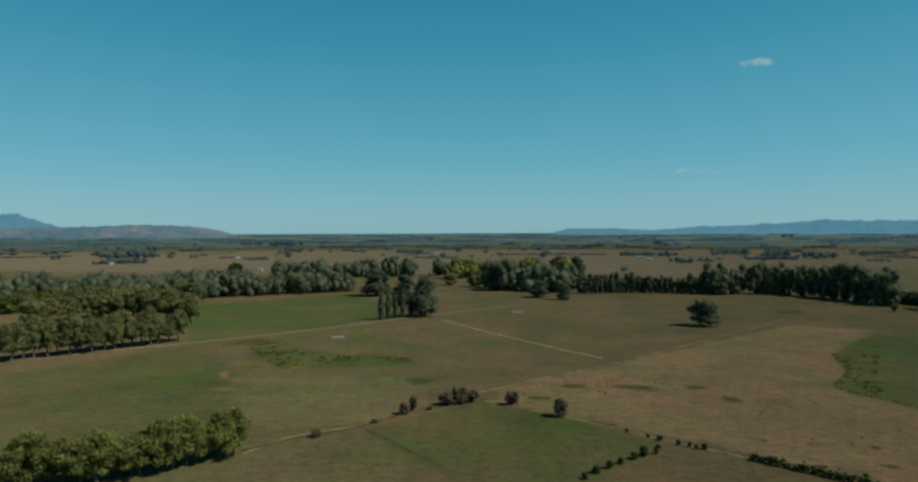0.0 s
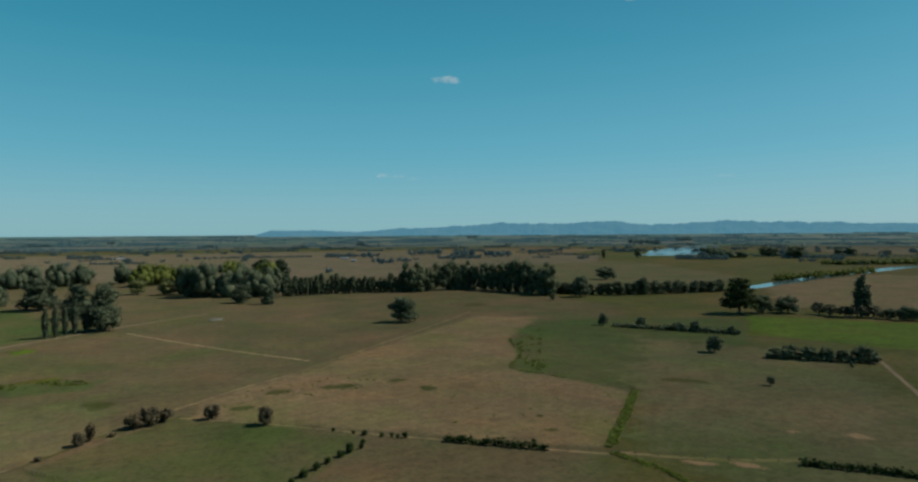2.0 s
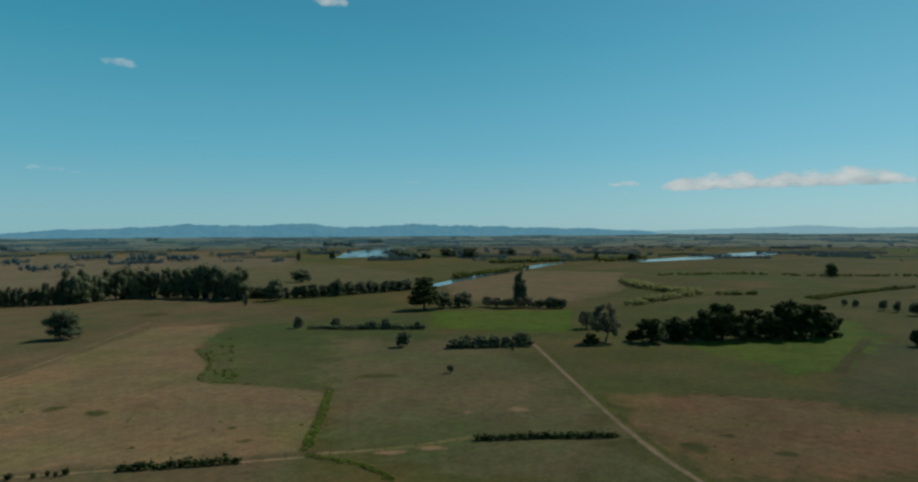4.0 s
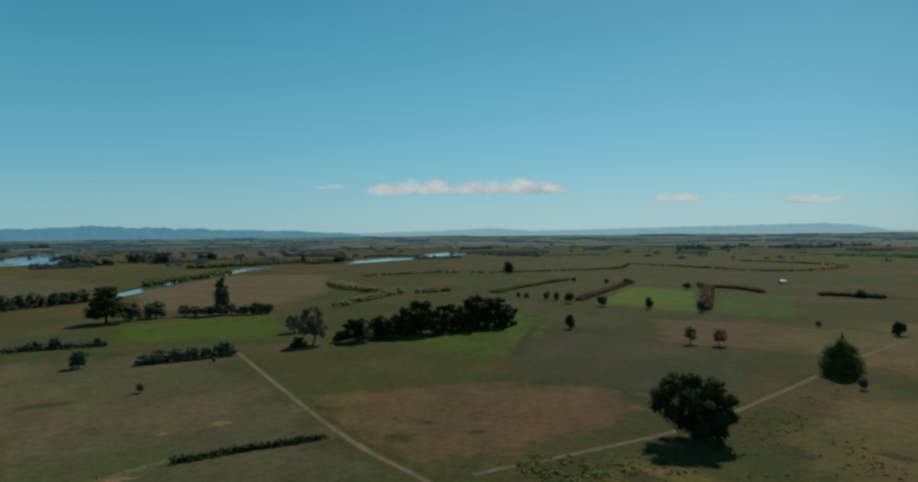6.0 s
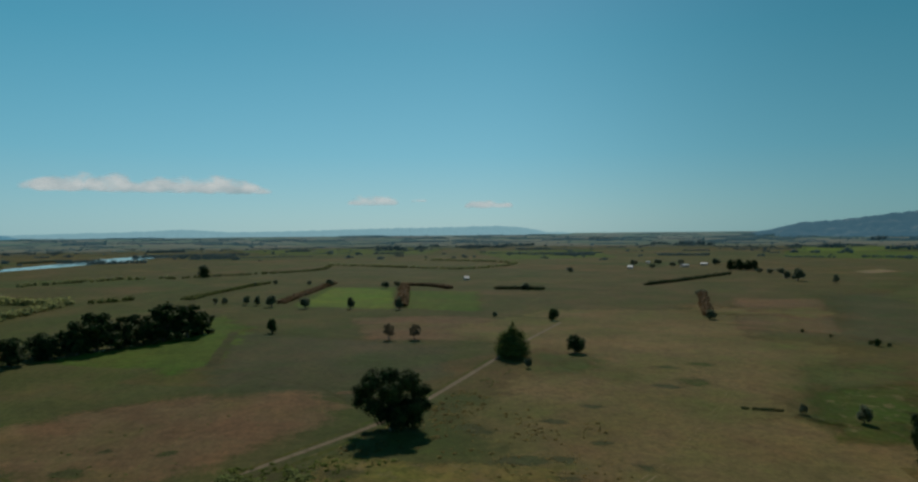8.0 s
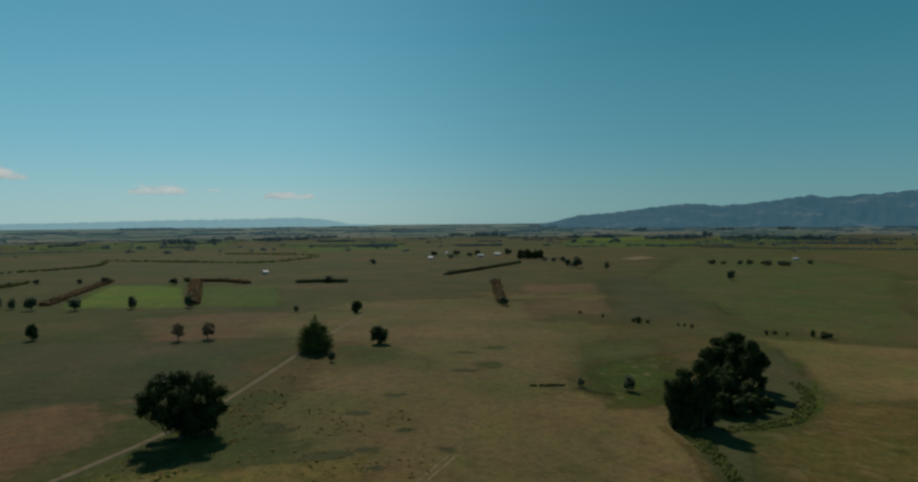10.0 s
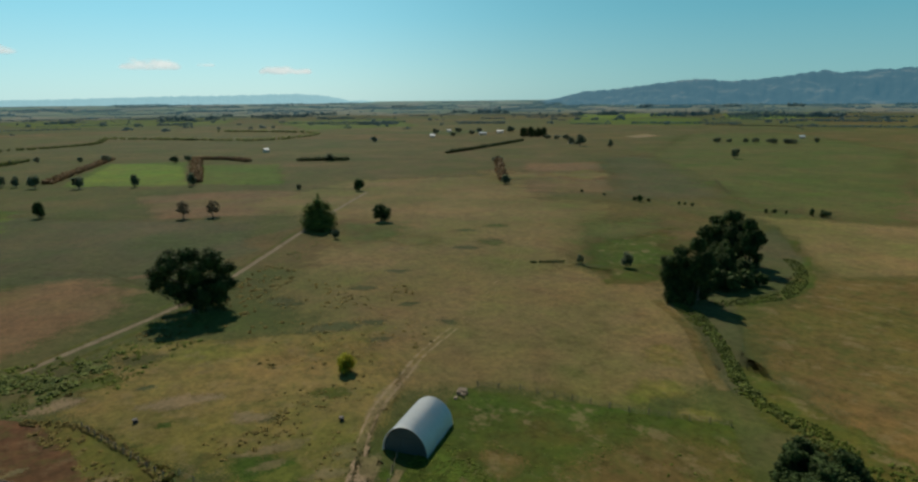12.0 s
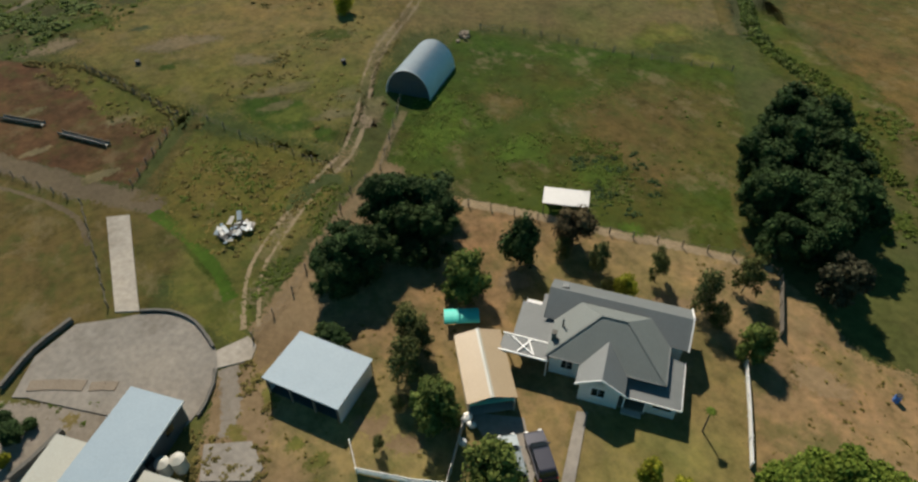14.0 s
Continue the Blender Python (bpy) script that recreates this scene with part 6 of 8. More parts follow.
def window(parent, x, y, z0, z1, wide, name="window", cross=True, axis="x"):
    """A framed sash window on a wall that faces -y (axis x) or +x (axis y)."""
    f = 0.07

    def place(bm, a0, a1, d0, d1, b0, b1):
        if axis == "x":
            box(bm, x + a0, x + a1, y - d1, y - d0, b0, b1)
        else:
            box(bm, y + d0, y + d1, x + a0, x + a1, b0, b1)
    win = made(name, parent, M_WHITE, lambda bm: [place(bm, -wide / 2, wide / 2, 0.0, 0.05, z0 - f, z0), place(bm, -wide / 2, wide / 2, 0.0, 0.05, z1, z1 + f),
                                                 place(bm, -wide / 2 - f, -wide / 2, 0.0, 0.05, z0 - f, z1 + f), place(bm, wide / 2, wide / 2 + f, 0.0, 0.05, z0 - f, z1 + f)], label="white window frame")
    xs, zs = ((-wide / 2, 0, wide / 2), (z0, (z0 + z1) / 2, z1)) if cross else ((-wide / 2, wide / 2), (z0, z1))
    for a0, a1 in zip(xs, xs[1:]):
        for b0, b1 in zip(zs, zs[1:]):
            made("pane", win, M_GLASS, lambda bm: place(bm, a0 + 0.03, a1 - 0.03, 0.004, 0.025, b0 + 0.03, b1 - 0.03))
    made("sill", win, M_WHITE, lambda bm: place(bm, -wide / 2 - 0.1, wide / 2 + 0.1, 0.0, 0.12, z0 - f - 0.05, z0 - f))
    return win


# ---- yard ground ----
field("yard_ground", [(45.1, -2.5), (48.9, -9.9), (56.7, -19), (64.7, -26.1), (52.9, -33.5), (41.2, -42.9), (29.1, -54.6), (23.1, -56.3), (11.1, -53.2), (7.7, -56.2), (-1.5, -43.5), (27.5, 3.5), (38, 0.1)], M_SOIL, 0.05, 2.0, "bare brown soil round the farmhouse", "soil", 90)
field("yard_ground", [(65.1, -28.1), (76.5, -37.8), (94.1, -58.2), (70.3, -77.2), (58, -87.5), (47.4, -78), (38.6, -65.5), (28, -57.3), (28.5, -52.9), (41.2, -42.9), (53.1, -33.6)], M_RANK, 0.05, 2.0, "rank green grass behind the farmhouse", "grass", 80)
field("yard_ground", [(61.6, -55.4), (63.1, -75.6), (52.9, -81.7), (38.2, -66.1), (42, -53.2), (50.8, -56)], M_BROWN, 0.062, 8.0, "dry worn grass in the back paddock", "grass")
field("yard_ground", [(22.2, -25.4), (15.8, -33.4), (23, -42.4), (17.3, -43.3), (7.5, -32.5), (16, -18.8)], M_LAWN, 0.062, 1.0, "mown tan lawn beside the farmhouse", "lawn")
field("yard_ground", [(35.1, -26.7), (37.5, -29.9), (35.8, -34.2), (33.6, -31.3), (32.8, -26.6)], M_LAWN, 0.062, 0.8, "yellowish lawn patch behind the farmhouse", "lawn")
field("yard_ground", [(130.9, 19.4), (119.2, 7.2), (115.2, 2.2), (91.8, -7.1), (78.3, 2.2), (95.6, 17.2)], M_YARD, 0.055, 1.2, "reddish trampled feed yard", "soil")
field("yard_ground", [(106.5, 3.5), (108.2, -0.8), (92.7, -7.2), (88.8, -3.5), (99.7, 2.3)], M_ROUGH, 0.065, 3.0, "weedy green corner of the feed yard", "grass")
field("yard_ground", [(123, 6.4), (152, -7.1), (130.8, -58.5), (100.5, -43.7), (81.2, -30.3), (69.9, -24.2), (91.1, -9.9)], M_ROUGH, 0.05, 8.0, "mixed dry and green turf before the barn", "grass")
field("yard_ground", [(138, -5), (128, -34), (108.1, -54.9), (87.3, -37.2), (72, -25), (80.1, -18.7), (90.5, -12.4), (94, -8.6), (119.8, 3.2)], M_BUFF, 0.053, 9.0, "buff dry turf between the feed yard and the barn", "grass")
field("yard_ground", [(90, -14), (94, -19), (86, -25), (79, -23), (80, -18.5)], M_RANK, 0.06, 4.0, "green hollow in buff turf", "grass")
field("yard_ground", [(74.6, 1.2), (87.6, -8.1), (66.4, -23.5), (57.7, -13.4), (51.9, -5), (44.6, -2), (49.4, 0.2), (52.9, 2.9)], M_ROUGH, 0.05, 3.0, "rough mixed grass beside the concrete pad", "grass")
field("yard_ground", [(71.3, 1.2), (70.9, -1.5), (54.6, -3.9), (52.4, -2.6), (56, -1.7)], M_RANK, 0.062, 1.0, "bright green wet strip in rough grass", "grass")
field("yard_ground", [(78.9, -33.3), (72.2, -37.7), (71.2, -45.2), (62.3, -42.4), (58.8, -33.8), (65.3, -30.4)], M_RANK, 0.062, 3.0, "bright green weeds beside the hut", "grass")
field("yard_ground", [(100.3, 20.5), (78.6, 5.5), (64.8, -2.1), (53.6, 6.9), (52.9, 19.4), (53.2, 22.3)], M_BROWN, 0.045, 3.0, "dry brown paddock beside the drive", "grass")
field("yard_ground", [(47.2, -3.4), (61.9, -21.4), (66.7, -28), (62.6, -29.5), (49.9, -16.7), (42.8, -7.5), (41.2, -2.1)], M_BANK, 0.063, 1.5, "bare clay strip beside the wheel ruts", "soil")
field("yard_ground", [(43.3, 1.3), (42.9, -2), (35.4, -1.7), (30.4, 1.6), (33.2, 6.2)], M_BANK, 0.064, 1.5, "gravelly yard between the sheds", "soil")
lane([(98.3, 20.5), (88.1, 12.7), (80.5, 7.3), (74, 1.4), (72, -0.3)], 4.6, M_MUD, "grey-brown dry mud lane past the feed yard", 0.068, (0.0,), 2.0, 0.3, 0.9)
lane([(74.6, 2.3), (79.7, -2.1), (86, -6.4), (91.7, -10.5), (95.3, -14.2)], 3.6, M_BROWN, "trodden brown strip beside the feed yard", 0.068, (0.0,), 2.0, 0.6, 0.7)
lane([(90.3, 19.5), (82.4, 13.3), (75.5, 9.4), (69.3, 9)], 0.9, M_MUD, "narrow earth strip along a fence", 0.068, (0.0,), 2.0, 0.4, 0.7)
lane([(52.8, -32.6), (46.7, -38.1), (39.3, -44), (31.6, -50.6), (24.4, -55.9)], 2.2, M_DUST, "pale bare strip along the back fence", 0.068, (0.0,), 2.0, 0.4, 0.85)
lane([(46.4, -75.3), (39.4, -66.6), (29.9, -58.1), (23.9, -53.4)], 2.8, M_BROWN, "bare stock path beside the shelter trees", 0.068, (0.0,), 2.0, 0.5, 0.8)
lane([(57.4, -71.3), (50.9, -61), (44.7, -53.4)], 0.9, M_BROWN, "faint worn foot track in the back paddock", 0.068, (0.0,), 2.0, 0.5, 0.6)
lane([(108, -56), (95.6, -42.4), (84.4, -34.2), (77.4, -30.1), (70.2, -24.4), (60.5, -11.9), (50.3, -4.4)], 4.2, M_WORN, "worn ground along the ruts", 0.0695, (0.0,), 2.0, 0.5, 0.5)
lane([(84.4, -34.2), (77.4, -30.1), (70.2, -24.4), (65.9, -18.3), (60.5, -11.9), (55.5, -6.9), (50.3, -4.4), (47.2, -3.4)], 0.95, M_DUST, "two pale wheel ruts in the grass", 0.07, (-0.8, 0.8), 1.5, 0.6, 0.62)
lane([(191.5, -149.9), (166.6, -124.6), (143.5, -100.3), (126.3, -80.4), (112.1, -60)], 0.7, M_DUST, "faint wheel ruts running out into pasture", 0.07, (-0.8, 0.8), 2.0, 0.5, 0.26)
lane([(122, -74), (112.1, -60), (104.1, -51.5), (95.6, -42.4), (87.1, -35.8), (84.4, -34.2)], 0.9, M_DUST, "two faint wheel ruts in the grass", 0.07, (-0.8, 0.8), 2.0, 0.5, 0.5)
lane([(75.5, -36.3), (68.7, -29.9), (63.6, -25.6), (59.9, -21.3), (55.9, -16.4)], 2.0, M_WORN, "worn brown strip beside the ruts", 0.069, (0.0,), 2.0, 0.4, 0.75)


lane([(71.5, 1.1), (67.2, -0.6), (61.2, -2.1), (56.4, -2.8), (52.1, -2.8)], 2.4, M_LUSH, "curved strip of green grass beside the pad", 0.07, (0.0,), 1.5, 0.3, 0.9)
lane([(74.6, -29.4), (76.6, -30.6), (79.0, -32.4), (81, -33.6)], 3.2, M_DUST, "bare dusty patch where the ruts meet", 0.071, (0.0,), 1.0, 0.5, 0.7)


def slab(name, poly, z, mat, label, category):
    bm = bmesh.new()
    sheet(bm, [(x, y, z) for x, y in poly], 0.12)
    me = bpy.data.meshes.new(name)
    bm.to_mesh(me)
    bm.free()
    me.materials.append(mat)
    return tagged(new(name, me), label, category, "", "structure")


PAD = (47.0, 9.2)


def pad_edge():
    """The round pad, cut straight where it breaks off into dirt beside the long shed."""
    p, q = (Vector(v) for v in [(51.2, 18.5), (38.1, 5)])
    d = (q - p).normalized()
    side = Vector((-d.y, d.x))
    if (Vector(PAD) - p).dot(side) < 0:
        side = -side
    out = []
    for k in range(48):
        v = Vector((PAD[0] + 8.7 * math.cos(k * math.pi / 24), PAD[1] + 8.7 * math.sin(k * math.pi / 24)))
        h = (v - p).dot(side)
        if h < 0 and out and (v - side * h - Vector(out[-1])).length < 0.05:
            continue
        v = v - side * min(0.0, h)
        out.append((v.x, v.y))
    return out


slab("paving", pad_edge(), 0.13, M_CONCRETE, "round weathered concrete pad", "concrete pad")
slab("paving", [(73.5, 6.2), (72.4, 3.7), (55.6, 6), (56.8, 8.2)], 0.137, M_CONCRETE_PALE, "straight pale concrete ramp", "concrete ramp")
slab("paving", [(50.9, 18.5), (54.9, 16.1), (57.2, 12), (55, 6.3), (51.4, 9), (46.2, 9.2), (46.4, 12.5), (49.1, 15.7)], 0.125, M_CONCRETE, "cracked concrete apron", "concrete pad")
field("yard_ground", [(51.9, 21.4), (49, 16.7), (47.4, 12.4), (46, 9.2), (41.7, 12.8), (39.1, 17.7), (41.7, 21.9)], M_GRIT, 0.066, 1.2, "dusty broken concrete beside the long shed", "soil")
lane([(43.6, 0.2), (41.4, 0.6), (38.6, 1.4), (36.2, 2.4)], 2.2, M_GRIT, "broken grey concrete path through weeds", 0.069, (0.0,), 1.0, 0.5, 0.9)
slab("paving", [(46.1, 1.1), (46.2, -2.8), (44.6, -3.1), (43.2, -2.1), (44, 1.1)], 0.125, M_CONCRETE_PALE, "small pale concrete slab", "concrete slab")
slab("paving", [(36.5, 4.4), (34.6, 0.7), (31.6, 0.7), (31, 1.9), (33.3, 5.7)], 0.125, M_CONCRETE, "broken concrete slab", "concrete slab")
slab("pavement", [(21.8, -25.7), (21.2, -26.5), (15.3, -19.8), (16, -18.9)], 0.12, M_CONCRETE, "straight concrete garden path", "path")
slab("paving", [(26.9, -17.2), (23.8, -21.2), (19.3, -19.2), (16.8, -16.5), (17.8, -14.9), (22.7, -16.9)], 0.11, M_CONCRETE, "concrete apron before the garage", "driveway")


def low_wall(points, h, w, label, mat=M_STONE):
    line = smooth_line(points, 1.2)
    wall = thing("garden_wall", line[0].x, line[0].y, 0, 0, label, "wall")
    o = line[0]

    def body(bm):
        for p, q in zip(line, line[1:]):
            a, b = p - o, q - o
            ext = (b - a).normalized() * 0.03
            rail(bm, (a.x - ext.x, a.y - ext.y, h / 2), (b.x + ext.x, b.y + ext.y, h / 2), w, h)
    made("wall_body", wall, mat, body)

    def caps(bm):
        for p, q in zip(line, line[1:]):
            a, b = p - o, q - o
            rail(bm, (a.x, a.y, h + 0.04), (b.x, b.y, h + 0.04), w + 0.08, 0.08)
    made("wall_cap", wall, mat, caps)


low_wall([(52.4, 19.2), (55.7, 16), (57.8, 12.2)], 0.6, 0.3, "dark curved stone-and-concrete retaining wall")
low_wall([(55.4, 5.9), (53.8, 3.3), (50.8, 1.3), (46.6, 0.6)], 0.36, 0.2, "curved low concrete wall round the pad")
low_wall([(43.9, 1.3), (42.4, 1.8), (40.6, 3.1), (39.6, 4.1)], 0.28, 0.22, "low dark kerb round the concrete pad")
low_wall([(54.3, 11.3), (50.9, 10.6), (47.7, 9.4), (46, 9.3)], 0.03, 0.14, "low broken concrete kerb across the pad", M_CEMENT_OLD)
low_wall([(51.4, 17), (50.1, 14.6), (48.6, 12.4)], 0.12, 1.1, "low brown ruined concrete footing", M_CEMENT_OLD)
low_wall([(48.2, 12.0), (47.6, 10.8), (46.9, 9.8)], 0.12, 0.9, "low brown ruined concrete footing", M_CEMENT_OLD)
low_wall([(44.3, 14.8), (42.6, 17.4), (41.7, 19.3)], 0.7, 0.3, "low rough concrete wall beside the shed")


def garden_fence(points, h, mat, label, spacing=2.0, rails=3, boards=False, name="fence", group=""):
    """Posts, each its own part, with rails or wires between them."""
    o = Vector((*points[0], 0))
    f = thing(name, o.x, o.y, 0, 0, label, "fence", group)
    pts = [Vector((*p, 0)) - o for p in points]
    posts = [pts[0]]
    for a, b in zip(pts, pts[1:]):
        n = max(1, round((b - a).length / spacing))
        posts += [a.lerp(b, k / n) for k in range(1, n + 1)]
    bm = bmesh.new()
    box(bm, -0.06, 0.06, -0.06, 0.06, -0.2, h + 0.05)
    first = part("post", bm, mat, f)
    first.location = posts[0]
    for p in posts[1:]:
        c = new("post", first.data)
        c.parent, c.location = f, p
        c.rotation_euler = (RNG.uniform(-0.03, 0.03), RNG.uniform(-0.03, 0.03), RNG.uniform(0, 1))
    for k in range(rails):
        z = h * (k + 0.7) / rails
        hh = h / rails * 0.86 if boards else 0.02
        for a, b in zip(pts, pts[1:]):
            made("rail" if boards else "wire", f, mat, rail, (a.x, a.y, z), (b.x, b.y, z), 0.04 if boards else 0.012, hh)
    return f


garden_fence([(17.1, -42.8), (13.2, -38.7), (9.7, -34.8)], 1.0, M_WHITE, "white painted board fence beside the lawn", 2.2, 2, True)
garden_fence([(29.7, -6.6), (27, -6), (23.8, -9.4), (21.9, -11.8)], 0.9, M_WHITE, "low white painted board fence", 2.0, 2, True)
garden_fence([(21.8, -11.8), (25.8, -15.9)], 1.3, M_CEMENT, "grey close-boarded timber garden fence", 1.6, 3, True)
garden_fence([(22.8, -55.1), (17.7, -48.7)], 1.2, M_TIMBER, "grey timber post-and-rail fence", 2.0, 3, True)
garden_fence([(92.4, -60.9), (86.9, -66.6), (78.7, -72), (70, -76.9), (57.7, -87.2)], 1.1, M_TIMBER, "old post-and-wire fence behind the yard", 3.4, 4)
garden_fence([(51.8, -32.8), (40.6, -42.4), (28.2, -53.7), (23.5, -55.8)], 1.1, M_TIMBER, "old post-and-wire fence behind the garden", 3.0, 4)
garden_fence([(81.5, -39.5), (64.3, -26.8), (61.9, -21.4), (49.5, -8.8), (45.6, -3.1)], 1.1, M_TIMBER, "old post-and-wire fence along the ruts", 3.4, 4)
garden_fence([(114.8, 2.2), (91.8, -7.1), (78.3, 2.2)], 1.1, M_TIMBER, "weathered post-and-wire stockyard fence", 2.2, 4)
hedge([(122.2, 10.6), (114.8, 2.2), (103.5, -2.9), (91.8, -7.1)], 2.4, 0.42, L_WEED, "gold-green weeds along the stockyard fence", "", 0.35, 91, "weed_strip", 1.8, 0.0)
garden_fence([(93.1, 18), (77.7, 8.4), (66.7, 8.5), (58, 8.7)], 1.1, M_TIMBER, "post-and-wire fence beside the ramp", 2.6, 4)
garden_fence([(91.5, -9.1), (79, -14.8), (65.2, -23)], 1.0, M_TIMBER, "old post-and-wire fence in rough grass", 3.2, 3)

# ---- farmhouse ----
def farmhouse():
    h = thing("farmhouse", 22, -30, 0, -139.7, "white weatherboard farmhouse with grey hipped iron roof", "house")
    made("wall", h, M_BOARD, box, -6.1, 4.1, 0.2, 8.0, 0, 2.98, label="white weatherboard walls")
    e = 3.02

    def hip(bm, x0, x1, y0, y1, z, top):
        d = (y1 - y0) / 2
        c = [bm.verts.new(p) for p in ((x0, y0, z), (x1, y0, z), (x1, y1, z), (x0, y1, z))]
        r0, r1 = bm.verts.new((x0 + d, y0 + d, top)), bm.verts.new((x1 - d, y0 + d, top))
        for f in ((c[0], c[1], r1, r0), (c[1], c[2], r1), (c[2], c[3], r0, r1), (c[3], c[0], r0), (c[3], c[2], c[1], c[0])):
            bm.faces.new(f)
    roof = made("roof", h, M_ROOF_GREY, hip, -6.5, 4.5, -0.25, 8.3, e, 5.35)
    made("gutter", roof, M_ROOF_PALE, lambda bm: [box(bm, -6.58, 4.58, -0.35, -0.26, e - 0.1, e), box(bm, 4.51, 4.6, -0.25, 4.2, e - 0.1, e), box(bm, -6.6, -6.51, -0.25, 8.2, e - 0.1, e)])
    for a, b in (((-6.5, -0.25, e), (-2.23, 4.02, 5.35)), ((4.5, -0.25, e), (0.23, 4.02, 5.35)), ((-2.23, 4.02, 5.35), (0.23, 4.02, 5.35))):
        made("ridge_cap", roof, M_ROOF_GREY, rail, (a[0], a[1], a[2] + 0.03), (b[0], b[1], b[2] + 0.03), 0.16, 0.05)
    # rear wing
    wing = made("wing_wall", h, M_BOARD, box, -7.4, 5.75, 4.7, 9.1, 0, 2.94)
    made("wing_gable", wing, M_BOARD, lambda bm: sheet(bm, [(5.75, 4.7, 2.94), (5.75, 9.1, 2.94), (5.75, 6.9, 4.45)], 0.01))
    rw = made("wing_roof", h, M_ROOF_PALE, lambda bm: [sheet(bm, [(-7.7, 4.2, 3.0), (6.15, 4.2, 3.0), (6.15, 6.9, 4.6), (-7.7, 6.9, 4.6)], 0.06), sheet(bm, [(6.15, 9.6, 3.0), (-7.7, 9.6, 3.0), (-7.7, 6.9, 4.6), (6.15, 6.9, 4.6)], 0.06)], label="pale grey iron roof")
    for y in (4.15, 9.65):
        made("bargeboard", rw, M_WHITE, rail, (6.2, y, 2.97), (6.2, 6.9, 4.6), 0.1, 0.3, label="white bargeboard")
    # left lean-to
    made("lean_to_wall", h, M_BOARD, box, -9.8, -6.1, 2.0, 6.6, 0, 2.4)
    lean = made("lean_to_roof", h, M_ROOF_PALE, lambda bm: sheet(bm, [(-10.1, 1.6, 2.45), (-6.52, 1.6, 2.45), (-6.52, 7.3, 2.96), (-8.2, 7.3, 2.96), (-8.2, 5.8, 2.84), (-10.1, 5.8, 2.84)], 0.06), label="pale grey lean-to roof")
    made("fascia", lean, M_WHITE, box, -10.14, -6.5, 1.55, 1.6, 2.3, 2.46)
    # front gable
    made("gable_wall", h, M_BOARD, lambda bm: [box(bm, -2.9, 0.75, -2.0, 0.2, 0, 2.98), sheet(bm, [(-2.9, -2.0, 2.98), (0.75, -2.0, 2.98), (-1.07, -2.0, 4.1)], 0.01)])
    gr = made("gable_roof", h, M_ROOF_PALE, lambda bm: [sheet(bm, [(-3.3, -2.4, 2.9), (-1.07, -2.4, 4.3), (-1.07, 2.2, 4.3), (-3.3, 0.0, 2.9)], 0.06), sheet(bm, [(1.15, -2.4, 2.9), (1.15, 0.0, 2.9), (-1.07, 2.2, 4.3), (-1.07, -2.4, 4.3)], 0.06)], label="pale grey gable roof")
    for x in (-3.34, 1.19):
        made("bargeboard", gr, M_WHITE, rail, (x, -2.44, 2.82), (-1.07, -2.44, 4.24), 0.07, 0.22, label="white bargeboard")
    window(h, -1.15, -2.0, 1.15, 2.35, 1.25)
    window(h, -4.45, 0.2, 1.1, 2.3, 1.1)
    # verandah and sunroom
    made("sunroom_wall", h, M_BOARD, box, 3.25, 5.85, -1.5, 3.4, 0, 1.98)
    ver = made("verandah_roof", h, M_ROOF_PALE, lambda bm: [sheet(bm, [(1.16, -1.85, 2.05), (6.15, -1.85, 2.05), (4.12, 0.19, 2.36), (1.16, 0.19, 2.36)], 0.06), sheet(bm, [(6.15, -1.85, 2.05), (6.15, 3.6, 2.05), (4.12, 3.6, 2.36), (4.12, 0.19, 2.36)], 0.06)], label="pale grey verandah roof")
    made("fascia", ver, M_WHITE, lambda bm: [box(bm, 1.16, 6.2, -1.92, -1.86, 1.9, 2.07), box(bm, 6.16, 6.22, -1.86, 3.6, 1.9, 2.07)])
    for x in (1.25, 3.15):
        made("verandah_post", h, M_WHITE, box, x - 0.06, x + 0.06, -1.8, -1.68, 0, 2.0)
    made("verandah_floor", h, M_TIMBER, box, 0.76, 3.24, -1.8, 0.19, 0.02, 0.3)
    door = made("door", h, M_DARK_WALL, box, 1.7, 2.55, 0.14, 0.196, 0.31, 2.2, label="dark front door")
    made("door_handle", door, M_CHROME, box, 1.76, 1.8, 0.08, 0.138, 1.3, 1.36)
    window(h, 4.6, -1.5, 1.0, 1.7, 1.7, cross=False)
    window(h, 0.4, 5.85, 1.0, 1.7, 2.2, cross=False, axis="y")
    # chimney and flue
    made("chimney", h, M_STONE, lambda bm: [box(bm, -6.35, -5.95, 1.5, 1.95, 2.5, 4.1), box(bm, -6.4, -5.9, 1.45, 2.0, 4.1, 4.2)], label="dark brick chimney")
    made("flue", h, M_DARK_WALL, lambda bm: drum(bm, -5.6, 3.2, 3.2, 4.6, 0.09, sides=12))
    made("vent", h, M_ROOF_PALE, lambda bm: box(bm, -6.6, -6.0, 7.5, 8.1, 3.8, 4.4))
    made("doorstep", h, M_CEMENT, box, 1.2, 3.0, -2.4, -1.82, 0, 0.16)


farmhouse()


def spot(turn, x, y):
    """The place of a point given in the yard's turned grid."""
    p = pose(22, -30, 0, 0, 0, turn) @ Vector((x, y, 0))
    return p.x, p.y


